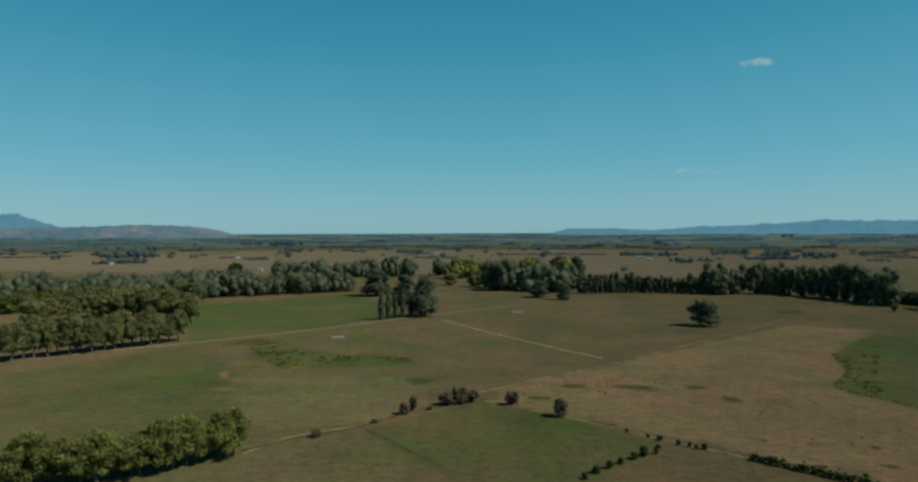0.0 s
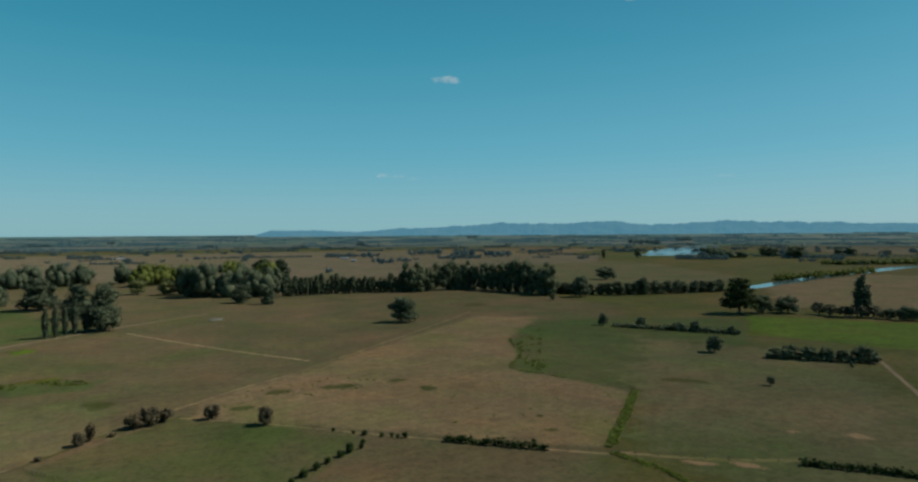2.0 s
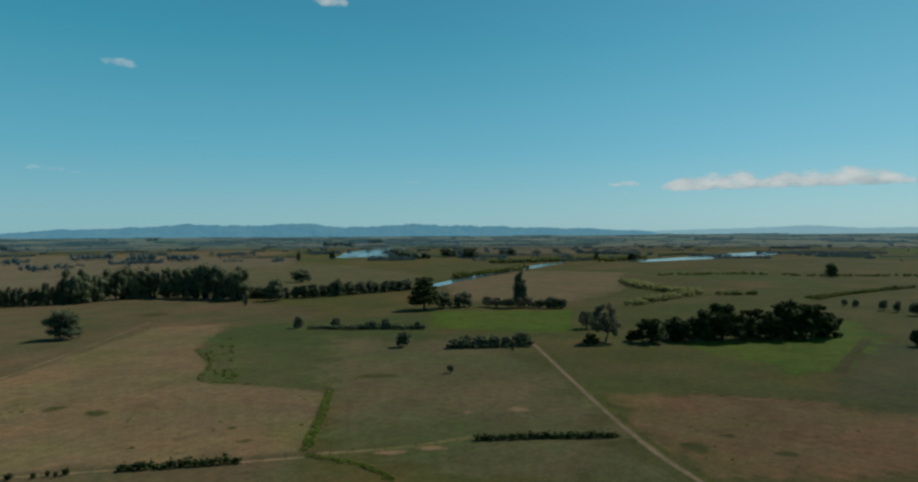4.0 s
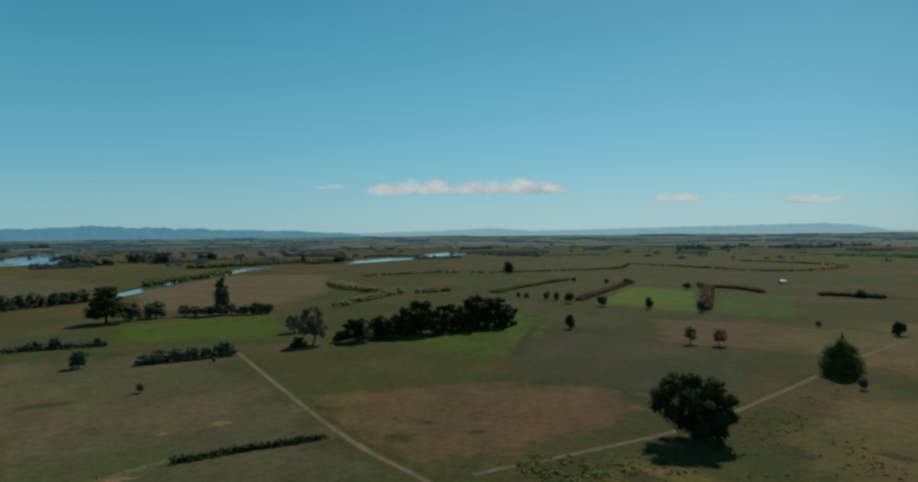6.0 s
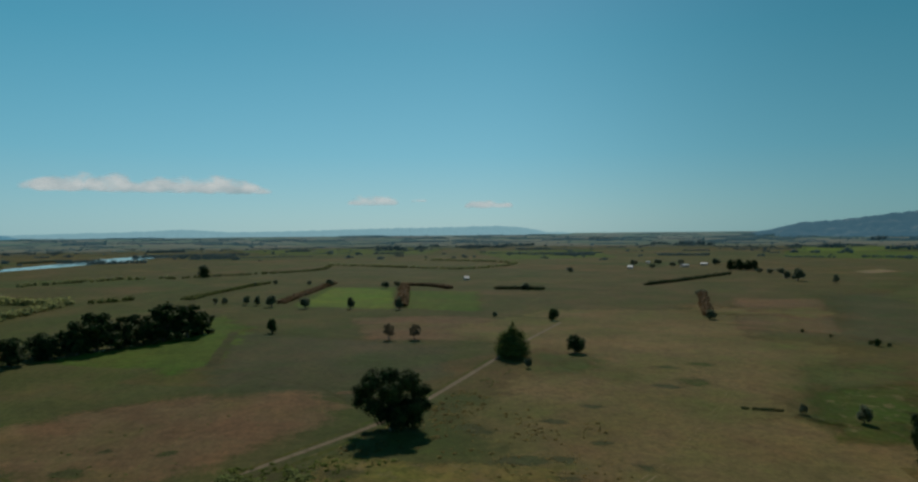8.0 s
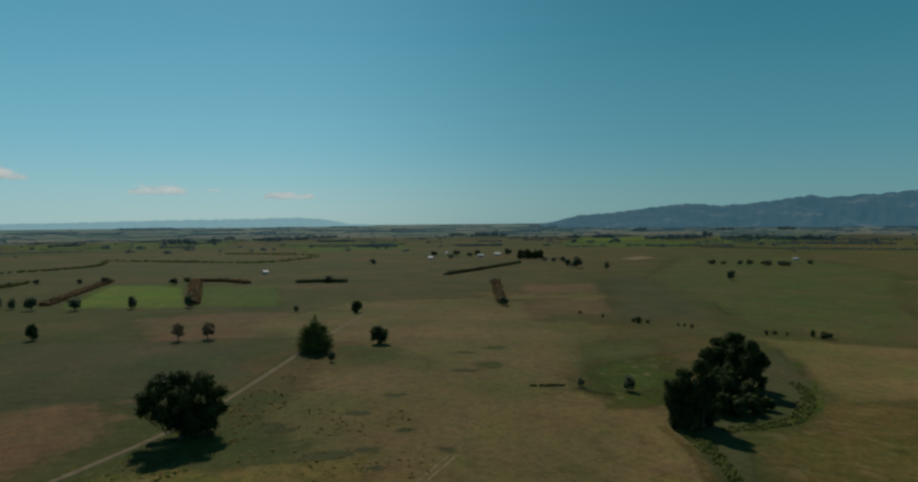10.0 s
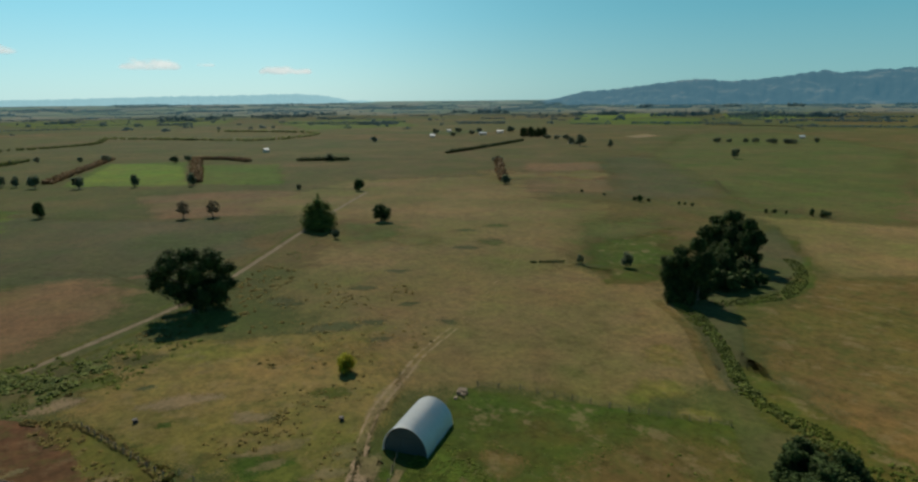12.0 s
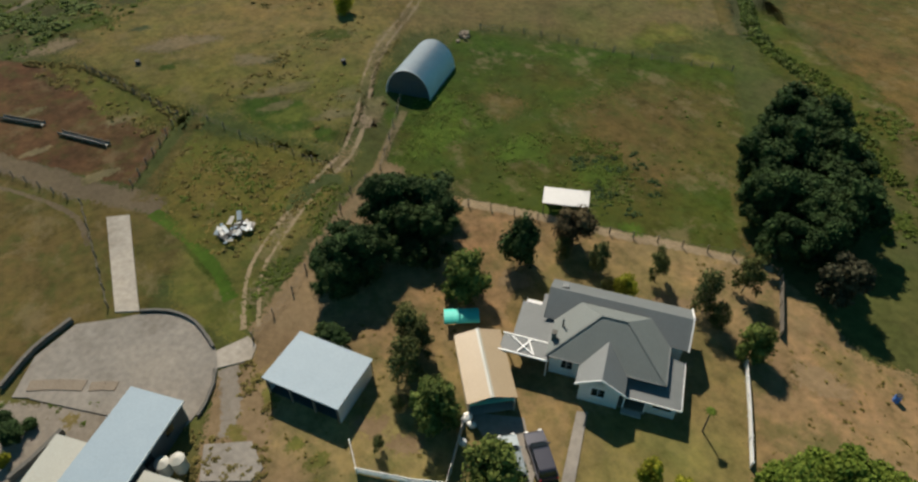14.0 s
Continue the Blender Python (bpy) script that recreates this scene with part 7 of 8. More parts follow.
def pergola():
    p = thing("pergola", *spot(-139.7, -8.5, 0.5), 0, -139.7, "white timber pergola with grey roof sheet", "pergola")
    for x in (-2.1, 2.2):
        for y in (-0.9, 0.95):
            made("post", p, M_WHITE, box, x - 0.06, x + 0.06, y - 0.06, y + 0.06, 0, 2.35)
    for y in (-1.0, 1.05):
        made("beam", p, M_WHITE, box, -2.5, 2.4, y - 0.06, y + 0.06, 2.36, 2.54)
    made("roof_sheet", p, M_ROOF_PALE, lambda bm: sheet(bm, [(-2.45, -0.9, 2.42), (2.3, -0.9, 2.42), (2.3, 0.95, 2.5), (-2.45, 0.95, 2.5)], 0.04))
    for a, b in (((-1.6, 0.8), (0.7, -0.7)), ((0.0, 0.9), (0.9, -0.8)), ((-0.7, -0.85), (0.3, 0.9))):
        made("batten", p, M_WHITE, rail, (a[0], a[1], 2.6), (b[0], b[1], 2.58), 0.12, 0.06)


pergola()


def garage():
    g = thing("garage", *spot(-112.7, -11.65, 2.95), 0, -112.7, "tan-roofed garage with teal front and open door", "garage")
    x, y = 2.15, 3.8
    made("wall", g, M_CEMENT, lambda bm: [box(bm, -x, -x + 0.12, -y, y, 0, 2.3), box(bm, x - 0.12, x, -y, y, 0, 2.3), box(bm, -x, x, y - 0.12, y - 0.002, 0, 2.3)])
    made("front_panel", g, M_TEAL, lambda bm: [sheet(bm, [(-x, -y + 0.05, 2.3), (x, -y + 0.05, 2.3), (0, -y + 0.05, 2.86)], 0.02), box(bm, -x + 0.121, x - 0.121, -y, -y + 0.1, 1.75, 2.3)], label="teal painted front panel")
    made("back_gable", g, M_CEMENT, lambda bm: sheet(bm, [(-x, y - 0.06, 2.3), (x, y - 0.06, 2.3), (0, y - 0.06, 2.86)], 0.02))
    r = made("roof", g, M_ROOF_TAN, lambda bm: [sheet(bm, [(-x - 0.17, -y - 0.1, 2.33), (0, -y - 0.1, 2.98), (0, y + 0.1, 2.98), (-x - 0.17, y + 0.1, 2.33)], 0.05), sheet(bm, [(0, -y - 0.1, 2.98), (x + 0.17, -y - 0.1, 2.33), (x + 0.17, y + 0.1, 2.33), (0, y + 0.1, 2.98)], 0.05)], label="tan iron roof")
    made("ridge_cap", r, M_ROOF_CREAM, lambda bm: [sheet(bm, [(-0.2, -y - 0.12, 2.95), (0, -y - 0.12, 3.02), (0, y + 0.12, 3.02), (-0.2, y + 0.12, 2.95)], 0.03), sheet(bm, [(0, -y - 0.12, 3.02), (0.2, -y - 0.12, 2.95), (0.2, y + 0.12, 2.95), (0, y + 0.12, 3.02)], 0.03)], label="cream ridge cap")
    made("floor", g, M_CEMENT, box, -x + 0.13, x - 0.13, -y + 0.1, y - 0.14, 0.12, 0.16)


garage()


def car(x, y, turn, paint, label):
    """A station wagon: rounded body, cabin with glass, wheels, lamps."""
    c = thing("car", x, y, 0.11, turn, label, "car", "cars by the garage")

    def shell(bm, outline, half, inset):
        n = len(outline)
        rings = []
        for s in (-1, 1):
            rings.append([bm.verts.new((s * (half - inset * (p[1] > 1.0)), p[0], p[1])) for p in outline])
        bm.faces.new(rings[0][::-1])
        bm.faces.new(rings[1])
        for k in range(n):
            bm.faces.new((rings[0][k], rings[0][(k + 1) % n], rings[1][(k + 1) % n], rings[1][k]))
        bmesh.ops.recalc_face_normals(bm, faces=bm.faces)
        bmesh.ops.bevel(bm, geom=[e for e in bm.edges], offset=0.06, segments=2, affect="EDGES", clamp_overlap=True)
    made("body", c, paint, lambda bm: shell(bm, [(-2.3, 0.35), (2.3, 0.35), (2.33, 0.72), (2.1, 0.88), (1.0, 0.98), (-2.25, 1.0), (-2.33, 0.7)], 0.9, 0.0))
    made("cabin", c, M_GLASS, lambda bm: shell(bm, [(-2.2, 0.94), (1.05, 0.94), (0.35, 1.42), (-1.95, 1.45)], 0.84, 0.13), label="dark glass cabin")
    made("roof", c, paint, lambda bm: shell(bm, [(-1.92, 1.42), (0.3, 1.4), (0.1, 1.5), (-1.75, 1.53)], 0.72, 0.0))
    for s in (-1, 1):
        for yy in (-1.4, 1.42):
            def tyre(bm):
                drum(bm, 0, 0, -0.11, 0.11, 0.33, sides=18)
                bmesh.ops.rotate(bm, verts=bm.verts, cent=(0, 0, 0), matrix=Matrix.Rotation(math.pi / 2, 3, "Y"))
                bmesh.ops.translate(bm, verts=bm.verts, vec=(s * 0.82, yy, 0.33))

            def rim(bm):
                drum(bm, 0, 0, -0.02, 0.02, 0.2, sides=14)
                bmesh.ops.rotate(bm, verts=bm.verts, cent=(0, 0, 0), matrix=Matrix.Rotation(math.pi / 2, 3, "Y"))
                bmesh.ops.translate(bm, verts=bm.verts, vec=(s * 0.935, yy, 0.33))
            wheel = made("wheel", c, M_RUBBER, tyre, label="black tyre")
            made("rim", wheel, M_CHROME, rim)
        made("headlight", c, M_LAMP, box, s * 0.62 - 0.16, s * 0.62 + 0.16, 2.22, 2.345, 0.66, 0.8)
        made("tail_light", c, M_RED_LENS, box, s * 0.74 - 0.1, s * 0.74 + 0.1, -2.36, -2.25, 0.72, 0.92)
        made("wing_mirror", c, paint, box, s * 0.97 - 0.09, s * 0.97 + 0.09, 0.72, 0.84, 0.95, 1.08)
    made("windscreen", c, M_GLASS, lambda bm: sheet(bm, [(-0.62, 1.08, 1.0), (0.62, 1.08, 1.0), (0.56, 0.42, 1.43), (-0.56, 0.42, 1.43)], 0.02))


car(*spot(-112.7, -8.35, -5.9), -112.7 + 3, M_CAR_DARK, "dark blue-black station wagon parked on the drive")
car(*spot(-112.7, -10.85, -5.9), -112.7 + 2, M_CAR_GREY, "blue-grey car parked before the garage")


def cover_shelter():
    s = thing("shade_shelter", *spot(-112.7, -12.7, 10.1), 0, -112.7 - 6, "small shelter under a turquoise cover", "shelter")

    def arch(bm):
        n = 8
        pts = [(-0.95 * math.cos(math.pi * k / n), 1.2 + 0.42 * math.sin(math.pi * k / n)) for k in range(n + 1)]
        for (a, za), (b, zb) in zip(pts, pts[1:]):
            sheet(bm, [(-1.8, a, za), (1.8, a, za), (1.8, b, zb), (-1.8, b, zb)], 0.03)
    made("cover", s, M_TURQ, arch, label="turquoise cover")
    for x in (-1.7, 1.7):
        for y in (-0.85, 0.85):
            made("post", s, M_CHROME, box, x - 0.03, x + 0.03, y - 0.03, y + 0.03, 0, 1.26)


cover_shelter()


def open_shed():
    s = thing("implement_shed", *spot(-146, -25.3, -10.7), 0, -146, "open-fronted implement shed with pale blue-grey roof", "shed")
    # the yard grid is turned about the farmhouse corner
    x, y = 4.1, 3.05
    made("roof", s, M_ROOF_BLUE, lambda bm: sheet(bm, [(-x, -y, 2.62), (x, -y, 2.62), (x, y, 2.4), (-x, y, 2.4)], 0.07), label="pale blue-grey iron roof")
    made("back_wall", s, M_DARK_WALL, box, -x + 0.1, x - 0.1, y - 0.25, y - 0.15, 0, 2.3)
    for sx in (-1, 1):
        made("side_wall", s, M_GALV, lambda bm: box(bm, sx * (x - 0.15) - 0.04, sx * (x - 0.15) + 0.04, -y + 0.2, y - 0.26, 0, 2.28), label="galvanised side wall")
    for k in range(4):
        px = -x + 0.3 + k * (2 * x - 0.6) / 3
        made("post", s, M_TIMBER, box, px - 0.08, px + 0.08, -y + 0.1, -y + 0.26, 0, 2.5)
    made("fascia", s, M_ROOF_BLUE, box, -x, x, -y - 0.03, -y - 0.002, 2.46, 2.62)
    # near-black floor colour stands in for the deep shade under the roof
    made("floor", s, M_DARK_WALL, box, -x + 0.2, x - 0.2, -y + 0.3, y - 0.3, 0.07, 0.09, label="floor darkened to stand for the shed's inner shade")


open_shed()


def long_shed():
    s = thing("milking_shed", *spot(-137.5, -39.1, -20.4), 0, -137.5, "long iron shed with pale blue-grey roof", "shed")
    x, y = 2.7, 6.9
    made("roof", s, M_ROOF_BLUE, lambda bm: sheet(bm, [(-x, -y, 3.0), (x, -y, 2.9), (x, y, 2.9), (-x, y, 3.0)], 0.08), label="pale blue-grey iron roof")
    made("wall", s, M_CEMENT, lambda bm: [box(bm, -x + 0.2, x - 0.2, -y + 0.2, -y + 0.3, 0, 2.8), box(bm, -x + 0.2, -x + 0.3, -y + 0.3, y - 0.3, 0, 2.85), box(bm, -x + 0.2, x - 0.2, y - 0.3, y - 0.2, 0, 2.8)])
    made("side_wall", s, M_DARK_WALL, box, x - 0.3, x - 0.2, -y + 0.3, y - 0.3, 0, 2.78)
    made("fascia", s, M_GALV, box, x + 0.002, x + 0.03, -y, y, 2.7, 2.92)
    for sy in (-5.0, -2.0, 1.0, 4.0):
        made("window", s, M_GLASS, box, x - 0.19, x - 0.16, sy, sy + 1.0, 1.4, 2.2)


long_shed()


def lean_shed(x, y, turn, w, d, h, label):
    s = thing("lean_shed", x, y, 0, turn, label, "shed", "small cream sheds")
    made("roof", s, M_ROOF_CREAM, lambda bm: sheet(bm, [(-w / 2, -d / 2, h - 0.3), (w / 2, -d / 2, h - 0.3), (w / 2, d / 2, h), (-w / 2, d / 2, h)], 0.06), label="cream iron roof")
    for nm, b in (("front_wall", (-w / 2 + 0.1, w / 2 - 0.1, -d / 2 + 0.1, -d / 2 + 0.18)), ("back_wall", (-w / 2 + 0.1, w / 2 - 0.1, d / 2 - 0.18, d / 2 - 0.1))):
        made(nm, s, M_GALV, box, *b, 0, h - 0.38)
    for sx in (-1, 1):
        made("side_wall", s, M_GALV, box, sx * (w / 2 - 0.14) - 0.04, sx * (w / 2 - 0.14) + 0.04, -d / 2 + 0.181, d / 2 - 0.181, 0, h - 0.38)


lean_shed(*spot(-137.5, -43.6, -21.4), -137.5, 3.4, 4.6, 2.5, "low cream-roofed lean-to shed beside the long shed")
lean_shed(*spot(-137.5, -34.2, -21.9), -137.5, 3.6, 4.0, 2.5, "small cream-roofed shed beside the tanks")


def tank(x, y, r, h, label):
    t = thing("water_tank", x, y, 0, 0, label, "water tank", "cream water tanks")
    made("tank_body", t, M_ROOF_CREAM, lambda bm: drum(bm, 0, 0, 0, h, r, sides=24), smooth=False)
    made("tank_lid", t, M_ROOF_CREAM, lambda bm: drum(bm, 0, 0, h + 0.002, h + 0.06, r * 1.04, sides=24, cap=0.22))


tank(*(35.7, 7.8), 0.62, 1.5, "round cream plastic water tank")
tank(*(35.3, 6.6), 0.62, 1.6, "round cream plastic water tank")


def arch_hut():
    """A half-round corrugated iron barn."""
    h = thing("arch_barn", 82.4, -43.2, 0, -51.7, "half-round corrugated iron barn with dark end wall", "barn")
    r, half = 3.65, 5.5

    def skin(bm):
        n, m = 28, 111
        grid = []
        for j in range(m):
            x = -half + 2 * half * j / (m - 1)
            rr = r + (0.035 if j % 2 else -0.035)
            grid.append([(bm.verts.new((x, -rr * math.cos(math.pi * k / n), 1.18 * rr * math.sin(math.pi * k / n)))) for k in range(n + 1)])
        for a, b in zip(grid, grid[1:]):
            for k in range(n):
                bm.faces.new((a[k], b[k], b[k + 1], a[k + 1]))
    made("roof_skin", h, M_GALV, skin, label="weathered corrugated iron skin")
    for s in (-1, 1):
        def end(bm):
            n = 24
            vs = [(-3.5 * math.cos(math.pi * k / n), 1.18 * 3.5 * math.sin(math.pi * k / n)) for k in range(n + 1)]
            for x in (s * (half - 0.25), s * (half - 0.33)):
                bm.faces.new([bm.verts.new((x, a, b)) for a, b in vs])
        made("end_wall", h, M_DARK_WALL, end, label="dark iron end wall")
    for k in range(3):
        made("door_leaf", h, M_DARK_WALL, box, -half + 0.16, -half + 0.24, -2.1 + k * 1.42, -0.72 + k * 1.42, 0.02, 2.5)
    for s in (-1, 1):
        made("footing", h, M_CEMENT, box, -half, half, s * r - 0.1, s * r + 0.1, -0.05, 0.12)
    made("end_rim", h, M_GALV, lambda bm: [rail(bm, (-half - 0.01, -3.7 * math.cos(math.pi * k / 20), 4.36 * math.sin(math.pi * k / 20)), (-half - 0.01, -3.7 * math.cos(math.pi * (k + 1) / 20), 4.36 * math.sin(math.pi * (k + 1) / 20)), 0.1, 0.08) for k in range(20)])


arch_hut()


def white_shelter():
    s = thing("stock_shelter", 44.9, -42.6, 0, -132.2, "small stock shelter with white iron roof", "shelter")
    made("roof", s, M_ROOF_WHITE, lambda bm: sheet(bm, [(-2.8, -1.35, 1.8), (2.8, -1.35, 1.8), (2.8, 1.35, 2.2), (-2.8, 1.35, 2.2)], 0.06), label="white iron roof")
    for x in (-2.6, 0, 2.6):
        for y in (-1.2, 1.2):
            made("post", s, M_TIMBER, box, x - 0.06, x + 0.06, y - 0.06, y + 0.06, 0, 1.74 + (y > 0) * 0.36)
    made("back_wall", s, M_TIMBER, box, -2.6, 2.6, 1.27, 1.31, 0.1, 1.9)


white_shelter()

# ---- garden trees ----
for a in [(53.3, -22.9, 8.2, 8.6), (51.2, -27.2, 8.0, 8.4), (48.0, -25.2, 6.6, 6.4), (50.2, -22.6, 6.6, 6.6)]:
    tree("garden_big", *a, "large evergreens by the drive")
for a in [(48.4, -15.6, 7.8, 8.4), (46.8, -13.4, 6.4, 6.2), (48.2, -18.0, 6.6, 6.2)]:
    tree("garden_big", *a, "large evergreens by the drive")
for a in [(40.6, -9.9, 2.8, 3.6), (46.4, -22.2, 3.4, 3.6), (41.9, -9.4, 2.1, 2.1), (44.9, -23.8, 2, 2.3)]:
    tree("garden_dark", *a, "garden trees")
tree("garden_dark", 40, -32.3, 7.5, 4.4, "garden trees")
for a in [(39.2, -24.2, 6.6, 5.7), (27.6, -14.6, 5.8, 5.2), (20, -15.4, 5.6, 5.4)]:
    tree("garden_mid", *a, "garden trees")
tree("garden_mid", 17.6, -44.1, 4.7, 3.6, "", "round green tree beside the white fence")
tree("garden_brown", 39.3, -39.1, 5.8, 5.8, "garden trees")
for a in [(34.2, -38.5, 5.2, 2.9), (30.1, -43.4, 5, 3.1), (24.1, -44.3, 6.3, 3.7), (23.9, -50.1, 5.4, 4.1), (22, -44, 3.9, 2.6), (31.6, -37.7, 2.6, 1.9), (38.4, -37.1, 2.7, 2.7), (30.6, -11.8, 2.3, 1.6), (36.5, -16.6, 5.9, 4.5), (33.2, -14.3, 5.9, 4.2), (34.9, -16.2, 5.1, 3.5), (27.8, -8.6, 2.5, 1.5)]:
    tree("garden_sparse", *a, "thin fruit trees")
for a in [(29.8, -38.5, 3.9, 3.3), (13.3, -26.4, 3.8, 2.8), (11.2, -28, 2.4, 2.3)]:
    tree("garden_yellow", *a, "yellow-green shrubs", "bright yellow-green garden shrub")
for a in [(6, -33.5, 7.2, 6.5), (4.6, -37.1, 7.4, 7.2), (2.3, -39.2, 6.4, 5.7), (5.9, -31, 6.4, 4.7)]:
    tree("garden_bright", *a, "bright leafy trees by the fence")
for a in [(45.9, 18.7, 2, 2.6), (48.3, 19.2, 1.4, 1.9), (46.5, 17.2, 1.2, 1.5)]:
    tree("garden_dark", *a, "scrub behind the long shed", "low dark scrub beside a broken wall")
tree("garden_yellow", 43.8, 19.4, 1.5, 1.4, "", "low yellow-green shrub beside a broken wall")

for a in [(41.2, -78, 8.5, 9.7), (37, -79.4, 9, 8.5), (35, -69, 9.6, 9.6), (30.2, -72.1, 9.3, 9.8), (28.7, -62.9, 8.5, 8.2), (24.3, -66.1, 9.5, 9), (34.8, -74.1, 9.6, 8.9), (27.2, -72.5, 7.6, 6.9), (32.6, -63.9, 7.2, 6.6), (25, -62.2, 8.2, 7.2), (36.5, -68.4, 8.8, 7.6), (30.8, -60.6, 7.6, 6.4), (25.6, -57.6, 6.8, 6.0), (22.4, -60.4, 8, 7.2)]:
    tree("row_big", *a, "dark shelter trees beside the drain")
tree("garden_grey", 17.5, -57.2, 7, 5.9)


def palm():
    x, y = (14.3, -34)
    p = thing("young_palm", x, y, 0, 0, "thin young palm on the lawn", "palm")
    made("trunk", p, M_BARK, lambda bm: limb(bm, (0, 0, -0.1), (0.05, 0.05, 3.3), 0.09, 0.06, 8))
    for k in range(9):
        a = k * 0.7

        def frond(bm):
            prev = None
            for j in range(6):
                u = j / 5
                c = Vector((math.cos(a) * 0.62 * u + 0.05, math.sin(a) * 0.62 * u + 0.05, 3.3 + 0.4 * u - 0.55 * u * u))
                s = Vector((-math.sin(a), math.cos(a), 0)) * 0.14 * math.sin(math.pi * min(0.95, u + 0.12))
                cur = (bm.verts.new(c - s), bm.verts.new(c + Vector((0, 0, 0.05))), bm.verts.new(c + s))
                if prev:
                    bm.faces.new((prev[0], cur[0], cur[1], prev[1]))
                    bm.faces.new((prev[1], cur[1], cur[2], prev[2]))
                prev = cur
        made("frond", p, L_BRIGHT, frond)


palm()


# ---- smaller things of the plain ----
def patches(spots, mat, label, z=0.075, category="weeds"):
    """Small uneven patches of rushes, thistles or bare earth."""
    for x, y, a, b in spots:
        r = Vector((x, y, 0)).normalized()
        s = Vector((-r.y, r.x, 0))
        poly = []
        for k in range(14):
            u = k * 2 * math.pi / 14
            q = 0.75 + 0.5 * noise.noise(Vector((x * 0.1 + math.cos(u), y * 0.1 + math.sin(u), 0)))
            p = Vector((x, y, 0)) + s * a * q * math.cos(u) + r * b * q * math.sin(u)
            poly.append((p.x, p.y))
        field("grass_patch", poly, mat, z, max(0.8, min(a, b) * 1.1), label, category, 24)


patches([(58.2, 215.3, 7.6, 4.8), (79.5, 214.3, 4, 3.5), (84.3, 198.7, 3.8, 3.6), (100, 153.8, 1.5, 1.8), (95.4, 141.1, 2.3, 1.8), (38.4, 216.2, 5.3, 3.7), (24.6, 201.6, 4, 2.8), (167.8, 167.4, 9.7, 4.9)], M_DARK, "dark thistle patch in dry turf")
patches([(-99.6, 307, 12.7, 12.2), (-84.8, 276.9, 7.6, 7.1), (-86.7, 222.9, 7.2, 5.6), (-136.1, 196.8, 5.5, 5), (-74.2, 186.2, 5.1, 4.6)], M_DARK, "dark rush patch in the paddock")
patches([(-61.1, 251.9, 12.7, 5.2), (-36.2, 273.2, 11.3, 5.3), (-81.2, 250.1, 5.8, 4.6)], M_RANK, "green wet patch in the paddock")
patches([(-52.2, 346.8, 6.4, 12.9)], M_LUSH, "bright green wet patch in the paddock")
patches([(-13.5, 226, 5.2, 6.3), (212.9, 415.5, 11.2, 12)], M_DARK, "dark pile-like patch of rushes")
patches([(-86.7, 236.7, 2.2, 7.4), (-79.5, 214.4, 3.9, 3.5)], M_RED, "bare reddish clay slip")
patches([(214.1, 43.9, 15.7, 5.8), (185.5, 75, 7.7, 3.2), (197.9, 44.2, 7.3, 3.5), (213.3, -16.6, 5.8, 2.8)], M_RED, "bare reddish patch in dry turf")
patches([(157.5, 48.1, 4.3, 4.6), (165.8, 29.6, 3, 2.5), (141.3, -9.6, 5.8, 4.3), (171.4, 44.6, 2.4, 2.4), (143.8, 6, 5.3, 3.3)], M_DARK, "dark weedy patch in the paddock")
patches([(164, -69.1, 4.9, 2.8), (137.1, -51.9, 4.7, 3.4), (136, -60.1, 4.1, 2.3), (175.7, -85.6, 5.4, 2.7), (164.8, -46.1, 4.6, 3.5), (141.8, -145.7, 10.5, 5.5), (191.4, -121, 8.2, 4.5), (217.4, -137.4, 5.8, 3.5)], M_OLIVE, "tussocky patch in the pasture")
patches([(138.5, -48.6, 4.2, 2.9), (136.2, -59.7, 3.6, 2.2), (124.6, -55.8, 4, 2.2), (101.2, -24.7, 3.1, 1.8), (125.8, -8.4, 2.3, 1.2), (126.1, -75.2, 3.6, 3.4), (161, -47.3, 4.7, 2.1), (192.9, -133.3, 5.4, 4), (143.9, -73.3, 3.1, 2)], M_OLIVE, "rank tussock patch in pasture")
patches([(79.7, -33.6, 2.2, 2.6), (80.4, -26.4, 4.8, 1.9), (87.1, -20.5, 3.6, 1.7)], M_WORN, "worn bare patch beside the ruts")
patches([(73.6, -86.8, 4.9, 7.8), (84.2, -101.9, 4.9, 8.4), (84, -42, 2.9, 2.4), (83.2, -22, 5.2, 2.5), (73.8, -15.8, 6.2, 3.3), (63.2, -85.6, 4.5, 3.4)], M_ROUGH, "greener patch in pasture")
patches([(96.9, -85.5, 10, 10.1), (105.1, -111, 7.1, 11.1), (214.6, -110.4, 15.6, 12.6), (369.1, -274.4, 32.5, 35.7), (340.3, -313.5, 22, 31.9)], M_STRAW, "dry tan patch in pasture")
patches([(234.7, -110.3, 9.5, 10.8), (194.5, -134.4, 6.6, 6.1), (219.3, -154.5, 6.1, 6.4)], M_SOFT, "fresh green patch in pasture")
patches([(72.6, -11.1, 4.7, 3.9), (65.8, -15, 3.4, 3), (65.7, -19.8, 2.3, 1.9)], M_GREEN, "rank weedy patch in rough grass")
patches([(59.2, -71.8, 5.4, 5.4), (54.5, -58.2, 3.3, 3.7), (48.1, -65.6, 3.3, 4.4), (68.9, -49.9, 4, 4.2)], M_BROWN, "dry worn patch in the back paddock")
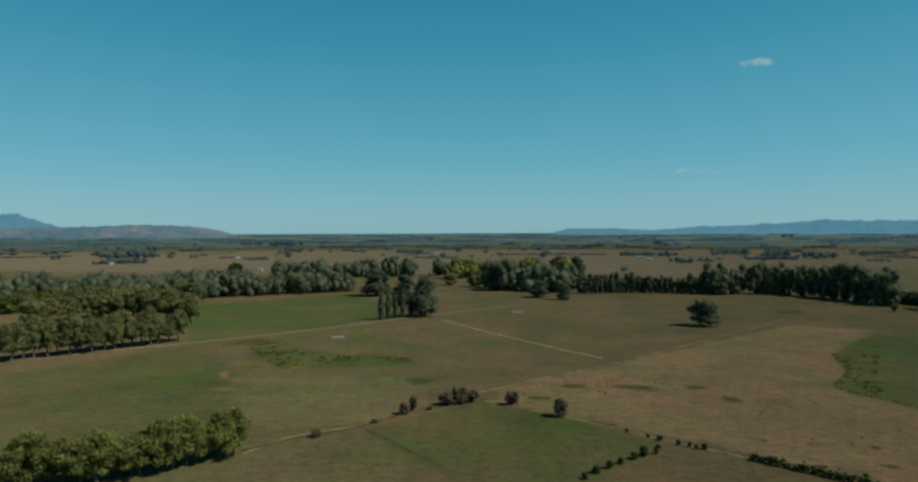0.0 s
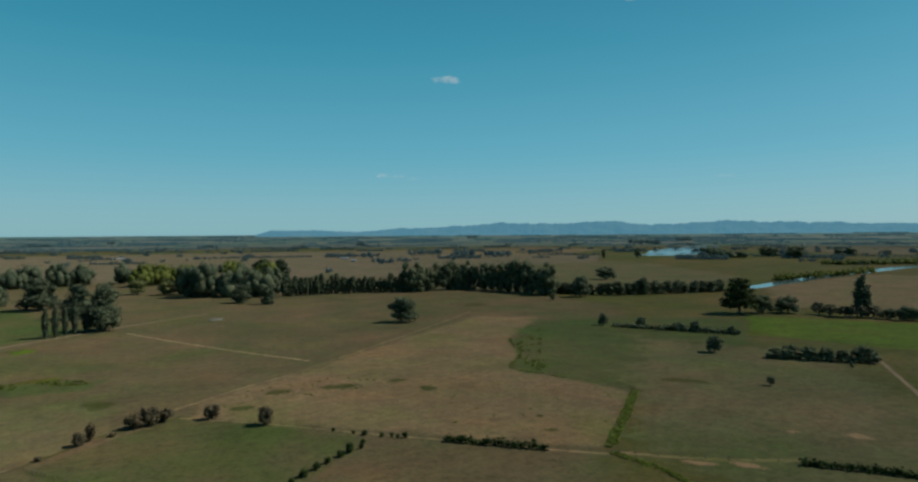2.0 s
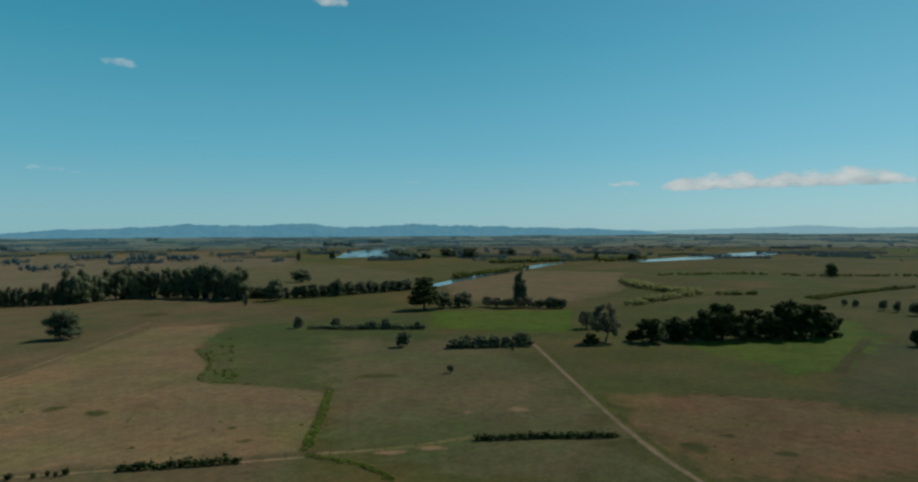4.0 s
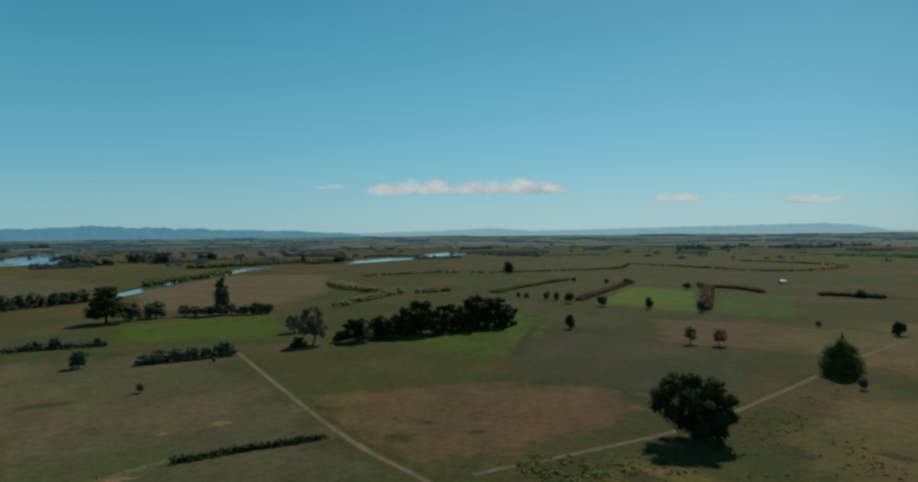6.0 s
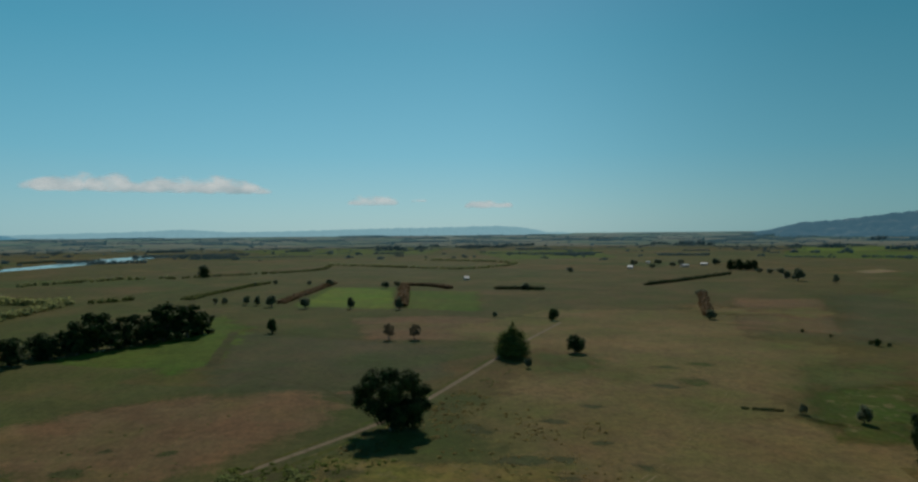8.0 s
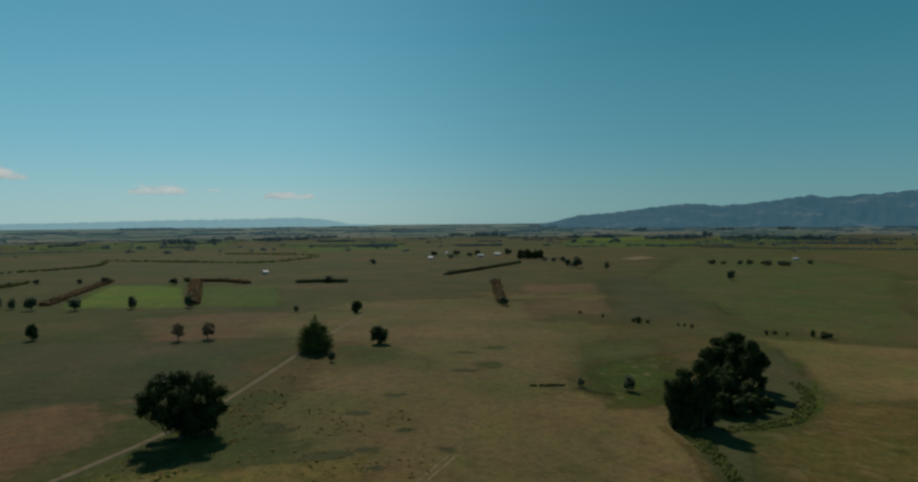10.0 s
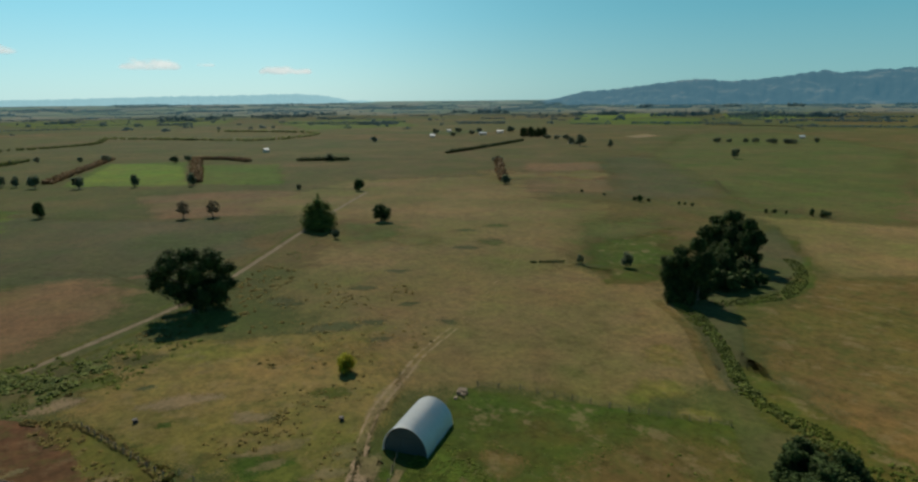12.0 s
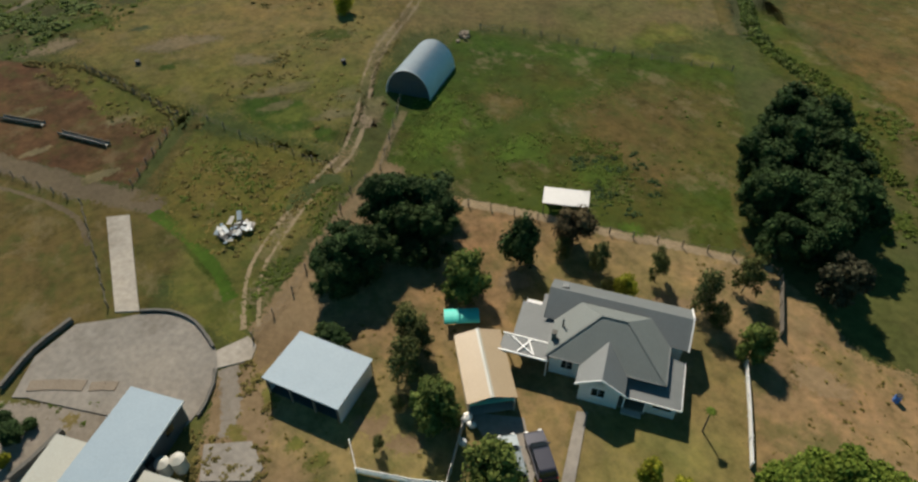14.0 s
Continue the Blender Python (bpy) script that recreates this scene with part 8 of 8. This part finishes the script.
patches([(73.6, -42.3, 5.3, 4.2), (67.8, -36.9, 4.6, 4.4), (57.2, -45.7, 5.2, 4.1), (48, -50.5, 4.6, 3.8), (37.8, -47.3, 2.1, 1.6)], M_LUSH, "rank bright green weeds")
patches([(36.4, -9.8, 1.7, 2), (30.1, -9.2, 2.1, 1.5), (26.9, -11.1, 2.3, 1.1), (38.2, -30.4, 2.3, 1.8), (26.5, -42.7, 3.1, 1.7), (12.2, -47.6, 3.3, 2.1)], M_BANK, "paler trodden soil")
patches([(161.1, 100.7, 4.1, 3), (149.8, 111.1, 2, 1.8), (111.4, 105.4, 5.6, 1.6), (119.4, 99.6, 4.9, 2.1)], M_BANK, "bare pale earth patch")

patches([(36, -96.1, 2.6, 5.2), (29.3, -82.9, 1.9, 4.9), (21.8, -75, 2.5, 3.5), (45.5, -100.2, 1.8, 5)], M_RANK, "bright green weeds along the drain")
patches([(41.2, 4.1, 1.1, 1.3), (36.2, 1.8, 1.1, 1.5), (38.1, -2.1, 0.8, 1.6), (34, 4.5, 1.3, 1.1), (29.7, -3.4, 1.5, 1.1), (45.3, 14.2, 1.3, 1), (40.8, 13.4, 1.5, 1.2), (32.4, -2.3, 1, 0.9)], M_ROUGH, "weeds in the yard")
lane([(110.4, -129.2), (91.8, -118.7), (81.0, -109.2), (66.6, -97.4)], 4.0, M_BROWN, "brown dry bank beside the drain", 0.06, (0.0,), 3.0, 0.5, 0.85)
lane([(97.7, -140.6), (96.0, -150.6), (93.6, -161.1), (97.5, -175.2), (105, -188.6), (118.3, -203)], 7.0, M_RANK, "dark green growth curving round the grove", 0.057, (0.0,), 3.0, 0.5, 0.9)
field("field", [(170.6, -163.2), (171.7, -205.0), (140, -168), (121, -138.9), (129.5, -130.1)], M_RANK, 0.052, 14.0, "green flush of grass beside the grove")
patches([(126, -215.2, 5, 19.9), (110.8, -194.2, 4.5, 16.1), (100.7, -168, 4.9, 8.3), (100.9, -152.6, 5.5, 4.6), (90.4, -125.8, 2.7, 8.7), (74.9, -110.5, 2.1, 8.3)], M_RANK, "green swampy growth round the grove")
patches([(77.1, -32.2, 2.2, 3.2), (84.3, -31.7, 2.7, 2.7), (91.5, -21.9, 7.4, 2.2), (126.6, 6, 6.2, 3.6), (116.2, -12.6, 8.3, 3.5), (103.2, -23, 4.5, 2.8)], M_WORN, "worn brown patch in the turf")
patches([(105, -36.6, 4.3, 2.8), (108.6, -9.7, 2.6, 1.6), (133.3, -0.8, 6, 4), (133.2, 8.1, 4.3, 5.2), (75.8, -24.1, 2.5, 3)], M_RANK, "fresh green patch in the turf")
patches([(101.5, -2.7, 5.5, 2.8), (93.1, -5.2, 3.9, 2.5), (108.7, 2.1, 3.8, 2)], M_ROUGH, "gold-green weeds in the feed yard")
field("yard_ground", [(121.1, 8.4), (119, 5.1), (108.1, -1.3), (93, -7.8), (88.6, -5.8), (94.1, -2.1), (99, 1.2), (111.8, 6)], M_GOLD, 0.07, 2.0, "gold-green rank grass along the feed yard", "grass")
field("yard_ground", [(75.3, 0.2), (86.4, -8.6), (77, -16.7), (69.5, -19.7), (65.7, -14.2), (61.6, -8.2), (60.2, -4.6), (63.2, -1.7)], M_GOLD, 0.07, 4.0, "gold-green rank grass beside the ruts", "grass")
patches([(68.6, -36.9, 2.9, 3), (71.5, -41.1, 2.6, 2.4), (64.9, -32.9, 1.6, 1.8)], M_LUSH, "fresh green weeds beside the barn")
patches([(105.1, 11, 2.7, 1.1), (95.9, 0.9, 2.6, 1.2), (93.4, 12.2, 2.9, 1.2), (83, 5.5, 3.5, 1.1)], M_WORN, "pale trampled straw in the feed yard")


# weeds and tussocks, too many to count
def weeds(poly, count, mat, label, seed, low=0.15, high=0.45, gather=0.06):
    rng = np.random.default_rng(seed)
    poly = list(poly)
    xs, ys = [p[0] for p in poly], [p[1] for p in poly]
    px, py = rng.uniform(min(xs), max(xs), count * 6), rng.uniform(min(ys), max(ys), count * 6)
    ok = inside_distance(px, py, poly) > 0
    blobs = []
    for x, y in zip(px[ok], py[ok]):
        if noise.noise(Vector((x * gather * 2, y * gather * 2, seed))) + 0.6 * noise.noise(Vector((x * 0.5, y * 0.5, seed))) < 0.0 - 0.35 * rng.random() + 0.2:
            continue
        h = (low + (high - low) * rng.random() ** 2) * 0.7
        r = h * (0.8 + 0.9 * rng.random())
        blobs.append((x, y, h * 0.4, r, r, h * 0.6))
        if len(blobs) >= count:
            break
    ob = new("weeds", crown_mesh("weeds", rng, blobs, len(blobs) * 12, (low + high) * 0.4, mat, 0.2, 0.0, 0.1, 2.2))
    return tagged(ob, label, "weeds", "", "stuff")


weeds([(81.6, -4.1), (90.3, -9.7), (66.4, -23.5), (57.7, -13.4), (51.9, -5), (55.5, -4.2), (66.9, -2.6)], 220, L_WEED, "gold-green tussocks in rough grass", 91, 0.1, 0.5)
weeds([(65.1, -28.1), (76.5, -37.8), (92.1, -57), (69.6, -76.5), (56.6, -86), (38.6, -65.5), (29, -57.6), (41.6, -43.2), (53.4, -33.8)], 420, L_GRASS, "rank green weeds in the back paddock", 92, 0.1, 0.3)
weeds([(119.1, 6), (93.8, -7.1), (89.7, -6.1), (89.3, -1.1), (106.9, 5.8), (116.9, 9.8)], 200, L_WEED, "gold-green weeds along the feed yard", 93, 0.1, 0.6)
weeds([(150.2, 16.5), (154, -9.7), (146.1, -22.3), (127.8, -4.9), (124.7, 7.1), (126.5, 17.7)], 420, L_GRASS, "rushes and weeds in damp turf", 94, 0.2, 0.7)
weeds([(105, -12.7), (114.1, -40.5), (104.8, -45.8), (70.1, -25.2), (80.7, -16.3)], 260, L_WEED, "scattered tussocks in turf", 95)
weeds([(43.4, -100.1), (32.1, -96.7), (16.9, -75.2), (20.5, -69.4), (42.6, -91.7)], 420, L_GRASS, "rank weeds beside the drain", 96, 0.2, 0.6)
weeds([(41.2, -2.1), (41.7, -12.2), (43.7, -21.6), (34.7, -29.5), (28.3, -15.5), (22.1, -10.7), (30.4, 2.6)], 200, L_STRAW, "dry weeds on bare yard soil", 97, 0.08, 0.25)
weeds([(30.6, -49.5), (23.1, -56.3), (12, -54.5), (7.7, -56.2), (1.5, -45.8), (8.4, -34.6), (17.8, -45.1)], 200, L_STRAW, "dry weeds on bare yard soil", 98, 0.08, 0.25)
weeds([(42.2, 4.4), (44.6, -2), (37.8, -2.6), (30.5, 1.1), (34.4, 7.4)], 220, L_WEED, "weeds between the sheds", 99, 0.1, 0.4)
weeds([(51.3, 20.5), (49, 16.7), (47.1, 12.4), (45.3, 10.7), (43.7, 14.4), (42, 17.4), (43.5, 20.9)], 160, L_GRASS, "weeds beside the long shed", 101, 0.1, 0.35)
weeds([(192.5, -46.7), (166.8, -85.3), (115.1, -67.1), (106.3, -45.9), (126, -26.1)], 240, L_WEED, "dry tussocks in pasture", 100, 0.25, 0.7)
weeds([(160.8, 268), (187.9, 292.1), (196, 300), (150, 228), (140, 206.6), (128, 204), (146, 242)], 420, L_GRASS, "rank green growth on damp ground", 102, 0.3, 0.9)
weeds([(-102.4, 306.9), (-82.8, 268), (-70.3, 250), (-36, 262), (-18, 258), (-22, 268), (-58, 274), (-80, 300)], 420, L_GRASS, "rank green growth on damp ground", 103, 0.3, 1.0)
weeds([(66, 208), (84, 226), (64, 236), (28, 222), (16, 204), (36, 206)], 110, L_MID, "dark thistles in dry turf", 104, 0.25, 0.6)
weeds([(70, 150), (100, 126), (139, 164), (126, 205), (88, 200)], 50, L_MID, "scattered thistles in dry turf", 105, 0.2, 0.6)
weeds([(142, 52), (158, 22), (186, 6), (206, 26), (196, 60), (172, 66)], 70, L_MID, "scattered dark tussocks in pasture", 107, 0.2, 0.5)
weeds([(158, -8), (182, -32), (206, -52), (196, -64), (160, -40), (140, -14)], 300, L_WEED, "tussocks beside the lane", 108, 0.25, 0.8)
weeds([(141, -42), (146, -64), (132, -72), (120, -60), (122, -46)], 110, L_STRAW, "pale dry tussocks in pasture", 109, 0.12, 0.34, 0.05)
weeds([(176, -26), (214, -60), (250, -86), (246, -92), (208, -66), (172, -32)], 160, L_MID, "dark tussocks along the lane verge", 119, 0.25, 0.7, 0.08)
weeds([(98, -20), (104, -29), (101, -30), (96, -22)], 60, L_WEED, "tall weeds in a line", 110, 0.2, 0.5, 0.2)
weeds([(146, 16), (150, 3), (140, -4), (130, 8), (132, 14)], 260, L_MID, "dark scrub beside the lane", 111, 0.4, 1.2)
weeds([(84, -42), (74, -48), (64, -38), (66, -29), (76, -38)], 500, L_BRIGHT, "bright rank weeds beside the barn", 112, 0.1, 0.28)
weeds([(58, -36), (44, -46), (40, -50), (52, -58), (64, -46)], 800, L_GRASS, "rank weeds in the back paddock", 113, 0.1, 0.3)
# drains full of reeds
hedge([(159.1, 271.7), (144.5, 237.4), (126.4, 213.4), (130.7, 199.6), (134.9, 190.1)], 3.2, 0.4, L_REED, "green reeds along a winding field drain", "", 0.8, 75, "reed_bed", 1.4, 0.0)
hedge([(142.7, 162.9), (122.7, 143.9), (107.8, 130.5), (100.4, 123.2)], 3.4, 0.7, L_REED, "green reeds along a field drain", "", 0.4, 71, "reed_bed", 1.4, 0.0)
hedge([(98.1, 119.9), (100.2, 109.6), (100.6, 100.5), (98.2, 92.9)], 2.6, 0.6, L_REED, "green reeds along a field drain", "", 0.4, 72, "reed_bed", 1.4, 0.0)
hedge([(104.5, -130.2), (96.5, -128.2), (82.2, -117.4), (67.5, -103.3), (61, -100)], 3.0, 0.8, L_MID, "dark rushes and scrub along a winding drain", "", 0.3, 76, "reed_bed", 1.0, 0.5)
hedge([(101.5, -128.8), (85.3, -119.3), (72.6, -108.4), (64.8, -100.4)], 4.0, 0.45, L_GRASS, "rank green growth in a winding drain", "", 0.45, 73, "reed_bed", 1.4, 0.0)
hedge([(99, -139), (95.6, -150.6), (94.3, -161.1), (99.1, -175.2), (106.6, -188.6), (116, -199)], 5.5, 0.6, L_MID, "dark rushes curving round the grove", "", 0.5, 78, "reed_bed", 1.0, 0.0)
hedge([(60.5, -99.8), (54.7, -96.4), (47.3, -94), (39.7, -90.4), (32.9, -87.2)], 2.4, 0.8, L_MID, "dark rushes and scrub along a winding drain", "", 0.3, 77, "reed_bed", 1.0, 0.5)
hedge([(63.7, -99.8), (55.7, -97.4), (46.8, -96.4), (39.6, -91.6), (32.4, -85.5), (26.1, -82.1)], 4.4, 0.45, L_GRASS, "rank green growth in a winding drain", "", 0.35, 74, "reed_bed", 1.4, 0.0)
field("field", [(113, -134.2), (112.4, -150.3), (154, -249.7), (114.1, -202.8), (96.4, -164.2), (98.6, -144.6), (63.6, -102.3), (64.4, -96.5), (89.6, -119.7)], M_OLIVE, 0.05, 4.0, "dark swampy ground along the drain")
field("field", [(74.2, -111.5), (60.7, -106.8), (41.8, -100.7), (31.3, -93.6), (25.3, -80.3), (32.9, -83.5), (45.7, -91.3), (57.3, -94.9)], M_RANK, 0.052, 6.0, "green strip along the drain")


hedge([(833, -1090), (760, -1112), (688, -1131), (611, -1047)], 5, 2.2, L_BELT, "low hedge round a far paddock", "", 0.25, 79)
weeds([(53, -49.5), (49, -58.6), (41, -55.7), (38.4, -48.9), (41.2, -45.7), (46.4, -46)], 260, L_DARK, "dark green thicket of weeds behind the shelter", 114, 0.12, 0.4, 0.1)
weeds([(65.4, -29.5), (75.5, -38.3), (72.5, -47.1), (63.9, -45.3), (60.8, -33.7)], 700, L_GRASS, "bright rank weeds beside the barn", 115, 0.1, 0.3, 0.05)
weeds([(74, 0.5), (86, -8), (68, -22), (58, -9), (60, -3)], 600, L_STRAW, "dry straw-coloured grass tufts", 116, 0.1, 0.28, 0.1)
weeds([(72, -2), (82, -10), (70, -19), (58, -7)], 500, L_GRASS, "green weeds among dry grass", 117, 0.1, 0.35, 0.08)
weeds([(48, -3), (58, -9), (66, -20), (62, -22), (50, -7)], 500, L_GRASS, "green weeds between the ruts and the fence", 118, 0.1, 0.3, 0.1)

# ---- far farm buildings ----
def farm_shed(x, y, long, wide, h, roof, label):
    ob = thing("farm_shed", x, y, ground_z(x, y), math.degrees(math.atan2(y, x)) + 90 + RNG.uniform(-25, 25), label, "shed", "far farm buildings")
    made("wall", ob, M_CEMENT, box, -long / 2 + 0.3, long / 2 - 0.3, -wide / 2 + 0.3, wide / 2 - 0.3, 0, h)
    made("roof", ob, roof, lambda bm: [sheet(bm, [(-long / 2, -wide / 2, h), (long / 2, -wide / 2, h), (long / 2, 0, h + wide * 0.25), (-long / 2, 0, h + wide * 0.25)], 0.15), sheet(bm, [(long / 2, wide / 2, h), (-long / 2, wide / 2, h), (-long / 2, 0, h + wide * 0.25), (long / 2, 0, h + wide * 0.25)], 0.15)])
    made("door", ob, M_DARK_WALL, box, -long * 0.15, long * 0.2, -wide / 2 + 0.2, -wide / 2 + 0.29, 0, h * 0.8)


for (x, y, a, b), text in zip([(696.9, -189.2, 5.3, 26.9), (948.6, -569.4, 7.1, 43), (822.3, -465.4, 8.7, 31.4), (832.6, -560.1, 12.7, 35.2), (861, -613.6, 12.3, 29.2), (474.7, -813.6, 7.3, 26.4), (596.9, -530.1, 6.2, 21.7), (839.1, -474.3, 8, 33.5), (3629.1, -747.3, 15.6, 208.3), (-481.3, 1386.1, 13.2, 71.6), (-279, 900.1, 3.8, 29.8), (-603.4, 1111.7, 4.3, 37.1), (374.6, 1328.2, 21.3, 64.5), (-57.4, 1605.8, 37, 68.1), (353.4, 1187.7, 11.6, 38.8)],
                              ["pale-roofed hay shed alone on the plain"] + ["white farm building on the far plain"] * 16):
    farm_shed(x, y, max(6.0, min(26.0, a * 0.9)), 6.5, 2.6, M_ROOF_BLUE, text)


# ---- troughs, scrap and stores ----
def trough(x, y, turn, long, wide, h, label, group=""):
    t = thing("water_trough", x, y, 0, turn, label, "trough", group)
    made("basin", t, M_ROOF_CREAM, lambda bm: [box(bm, -long / 2, long / 2, -wide / 2, -wide / 2 + 0.1, 0, h), box(bm, -long / 2, long / 2, wide / 2 - 0.1, wide / 2, 0, h), box(bm, -long / 2, -long / 2 + 0.1, -wide / 2 + 0.1, wide / 2 - 0.1, 0, h), box(bm, long / 2 - 0.1, long / 2, -wide / 2 + 0.1, wide / 2 - 0.1, 0, h), box(bm, -long / 2 + 0.1, long / 2 - 0.1, -wide / 2 + 0.1, wide / 2 - 0.1, 0, 0.1)])
    made("water", t, M_WATER, box, -long / 2 + 0.11, long / 2 - 0.11, -wide / 2 + 0.11, wide / 2 - 0.11, 0.12, h - 0.12)


trough(*(-60.8, 319.8), 12, 6.5, 2.2, 1.0, "pale concrete water trough in the paddock")
trough(*(37.3, 418.2), 5, 7.5, 2.4, 1.1, "pale concrete water trough in the paddock")


def feed_trough(p, q, label):
    p, q = Vector((*p, 0)), Vector((*q, 0))
    d = q - p
    f = thing("feed_trough", p.x, p.y, 0, math.degrees(math.atan2(d.y, d.x)), label, "trough", "feed troughs in the yard")
    n = max(3, int(d.length / 1.3))
    for s in (-0.35, 0.35):
        made("side_board", f, M_TIMBER, box, 0, d.length, s - 0.03, s + 0.03, 0.25, 0.6)
    made("tray", f, M_CEMENT, box, 0, d.length, -0.31, 0.31, 0.22, 0.26)
    for k in range(n + 1):
        x = d.length * k / n
        for s in (-0.42, 0.42):
            made("leg", f, M_TIMBER, box, x - 0.04, x + 0.04, s - 0.04, s + 0.04, 0, 0.75)


feed_trough((105.4, 15.3), (100.0, 10.3), "long timber feed trough in the yard")
feed_trough((96.2, 8.4), (89.5, 3.2), "long timber feed trough in the yard")


def scrap_pile():
    s = thing("scrap_pile", 62.6, -6.4, 0, 20, "heap of white scrap sheets and dark debris", "scrap")
    rng = random.Random(4)
    for k in range(26):
        w, d = rng.uniform(0.3, 1.4), rng.uniform(0.2, 0.7)
        bm = bmesh.new()
        sheet(bm, [(-w / 2, -d / 2, 0), (w / 2, -d / 2, 0.05), (w / 2 * 0.8, d / 2, 0), (-w / 2, d / 2, 0.08)], 0.04)
        ob = part("scrap_sheet", bm, (M_ROOF_WHITE, M_CEMENT, M_GALV, M_ROOF_BLUE)[k % 4], s)
        ob.matrix_basis = pose(rng.uniform(-1.5, 1.5), rng.uniform(-2.0, 2.0), 0.42 + 0.012 * k, rng.uniform(-25, 25), rng.uniform(-25, 25), rng.uniform(0, 180))
    made("debris", s, M_RUBBER, lambda bm: [box(bm, -0.8, 0.5, -1.8 + k, -1.1 + k, 0, 0.45 + 0.1 * (k % 2)) for k in range(4)], label="dark debris")


scrap_pile()


def stone_stack(x, y):
    s = thing("block_stack", x, y, 0, 30, "loose stack of pale blocks beside the barn", "blocks")
    rng = random.Random(9)
    bm = bmesh.new()
    box(bm, -0.4, 0.4, -0.25, 0.25, 0, 0.3)
    first = part("block", bm, M_CEMENT_OLD, s)
    for k in range(16):
        b = first if k == 0 else new("block", first.data)
        b.parent = s
        b.matrix_basis = pose(rng.uniform(-0.9, 0.9), rng.uniform(-1.8, 1.8), 0.3 * (k // 9), 0, 0, rng.uniform(0, 180))


stone_stack(91.2, -56.3)


def sack(x, y, w, label):
    """A slumped sack, creased and flattened under its own weight."""
    b = thing("sack", x, y, 0, RNG.uniform(0, 180), label, "sack", "white sacks by the garage")
    bm = bmesh.new()
    bmesh.ops.create_icosphere(bm, subdivisions=3, radius=1.0)
    for v in bm.verts:
        k = 1 + 0.18 * noise.noise(v.co * 2.2 + Vector((x, y, 0)))
        v.co = Vector((v.co.x * w * 0.5 * k, v.co.y * w * 0.36 * k, max(0.0, 0.3 + v.co.z * 0.32 * k)))
    part("sack_body", bm, M_WHITE, b, "", True)
    made("sack_tie", b, M_TIMBER, lambda m: box(m, -0.06, 0.06, -0.06, 0.06, 0.55, 0.72))


for (x, y), w in zip([(26.5, -16.7), (25.6, -16.7), (24.6, -15.1)], (1.2, 0.9, 1.0)):
    sack(x, y, w, "slumped white sack on the ground by the garage")


def barrel(x, y):
    b = thing("barrel", x, y, 0, 0, "blue plastic barrel among dry weeds", "barrel")
    made("barrel_body", b, M_BARREL, lambda bm: [drum(bm, 0, 0, 0, 0.88, 0.3, sides=18), drum(bm, 0, 0, 0.28, 0.32, 0.315, sides=18), drum(bm, 0, 0, 0.58, 0.62, 0.315, sides=18)])
    made("barrel_lid", b, M_RUBBER, lambda bm: drum(bm, 0, 0, 0.882, 0.91, 0.29, sides=18))


barrel(7.1, -51.6)


def stand_in_stack(x, y, label):
    t = thing("tyre_pile", x, y, 0, 0, label, "tyres")
    for k in range(3):
        made("tyre", t, M_RUBBER, lambda bm: drum(bm, 0.06 * k, 0.04 * k, 0.23 * k, 0.23 * k + 0.22, 0.42, sides=18))


# stand in for a small dark object and a trough; tyres are assumed
stand_in_stack(93.9, -34.8, "tyre-like black stack standing in for a small object in the turf")
stand_in_stack(111.9, -5.5, "tyre-like black stack standing in for a small object in the turf")

# ---- field fences ----
garden_fence([(28.4, 182.1), (43.7, 167.3), (66.6, 146.8)], 1.1, M_TIMBER, "old post-and-wire paddock fence", 5.0, 3, group="paddock fences")
garden_fence([(85.5, 129), (97.6, 119.3), (130.7, 94.5)], 1.1, M_TIMBER, "old post-and-wire paddock fence", 5.0, 3, group="paddock fences")
garden_fence([(-27.7, 172.6), (-13.6, 154.9), (-2, 138.5)], 1.1, M_TIMBER, "old post-and-wire paddock fence", 4.0, 3, group="paddock fences")
garden_fence([(275.3, 229.2), (288.2, 200.6), (293.6, 180)], 1.1, M_TIMBER, "old post-and-wire paddock fence", 7.0, 3, group="paddock fences")
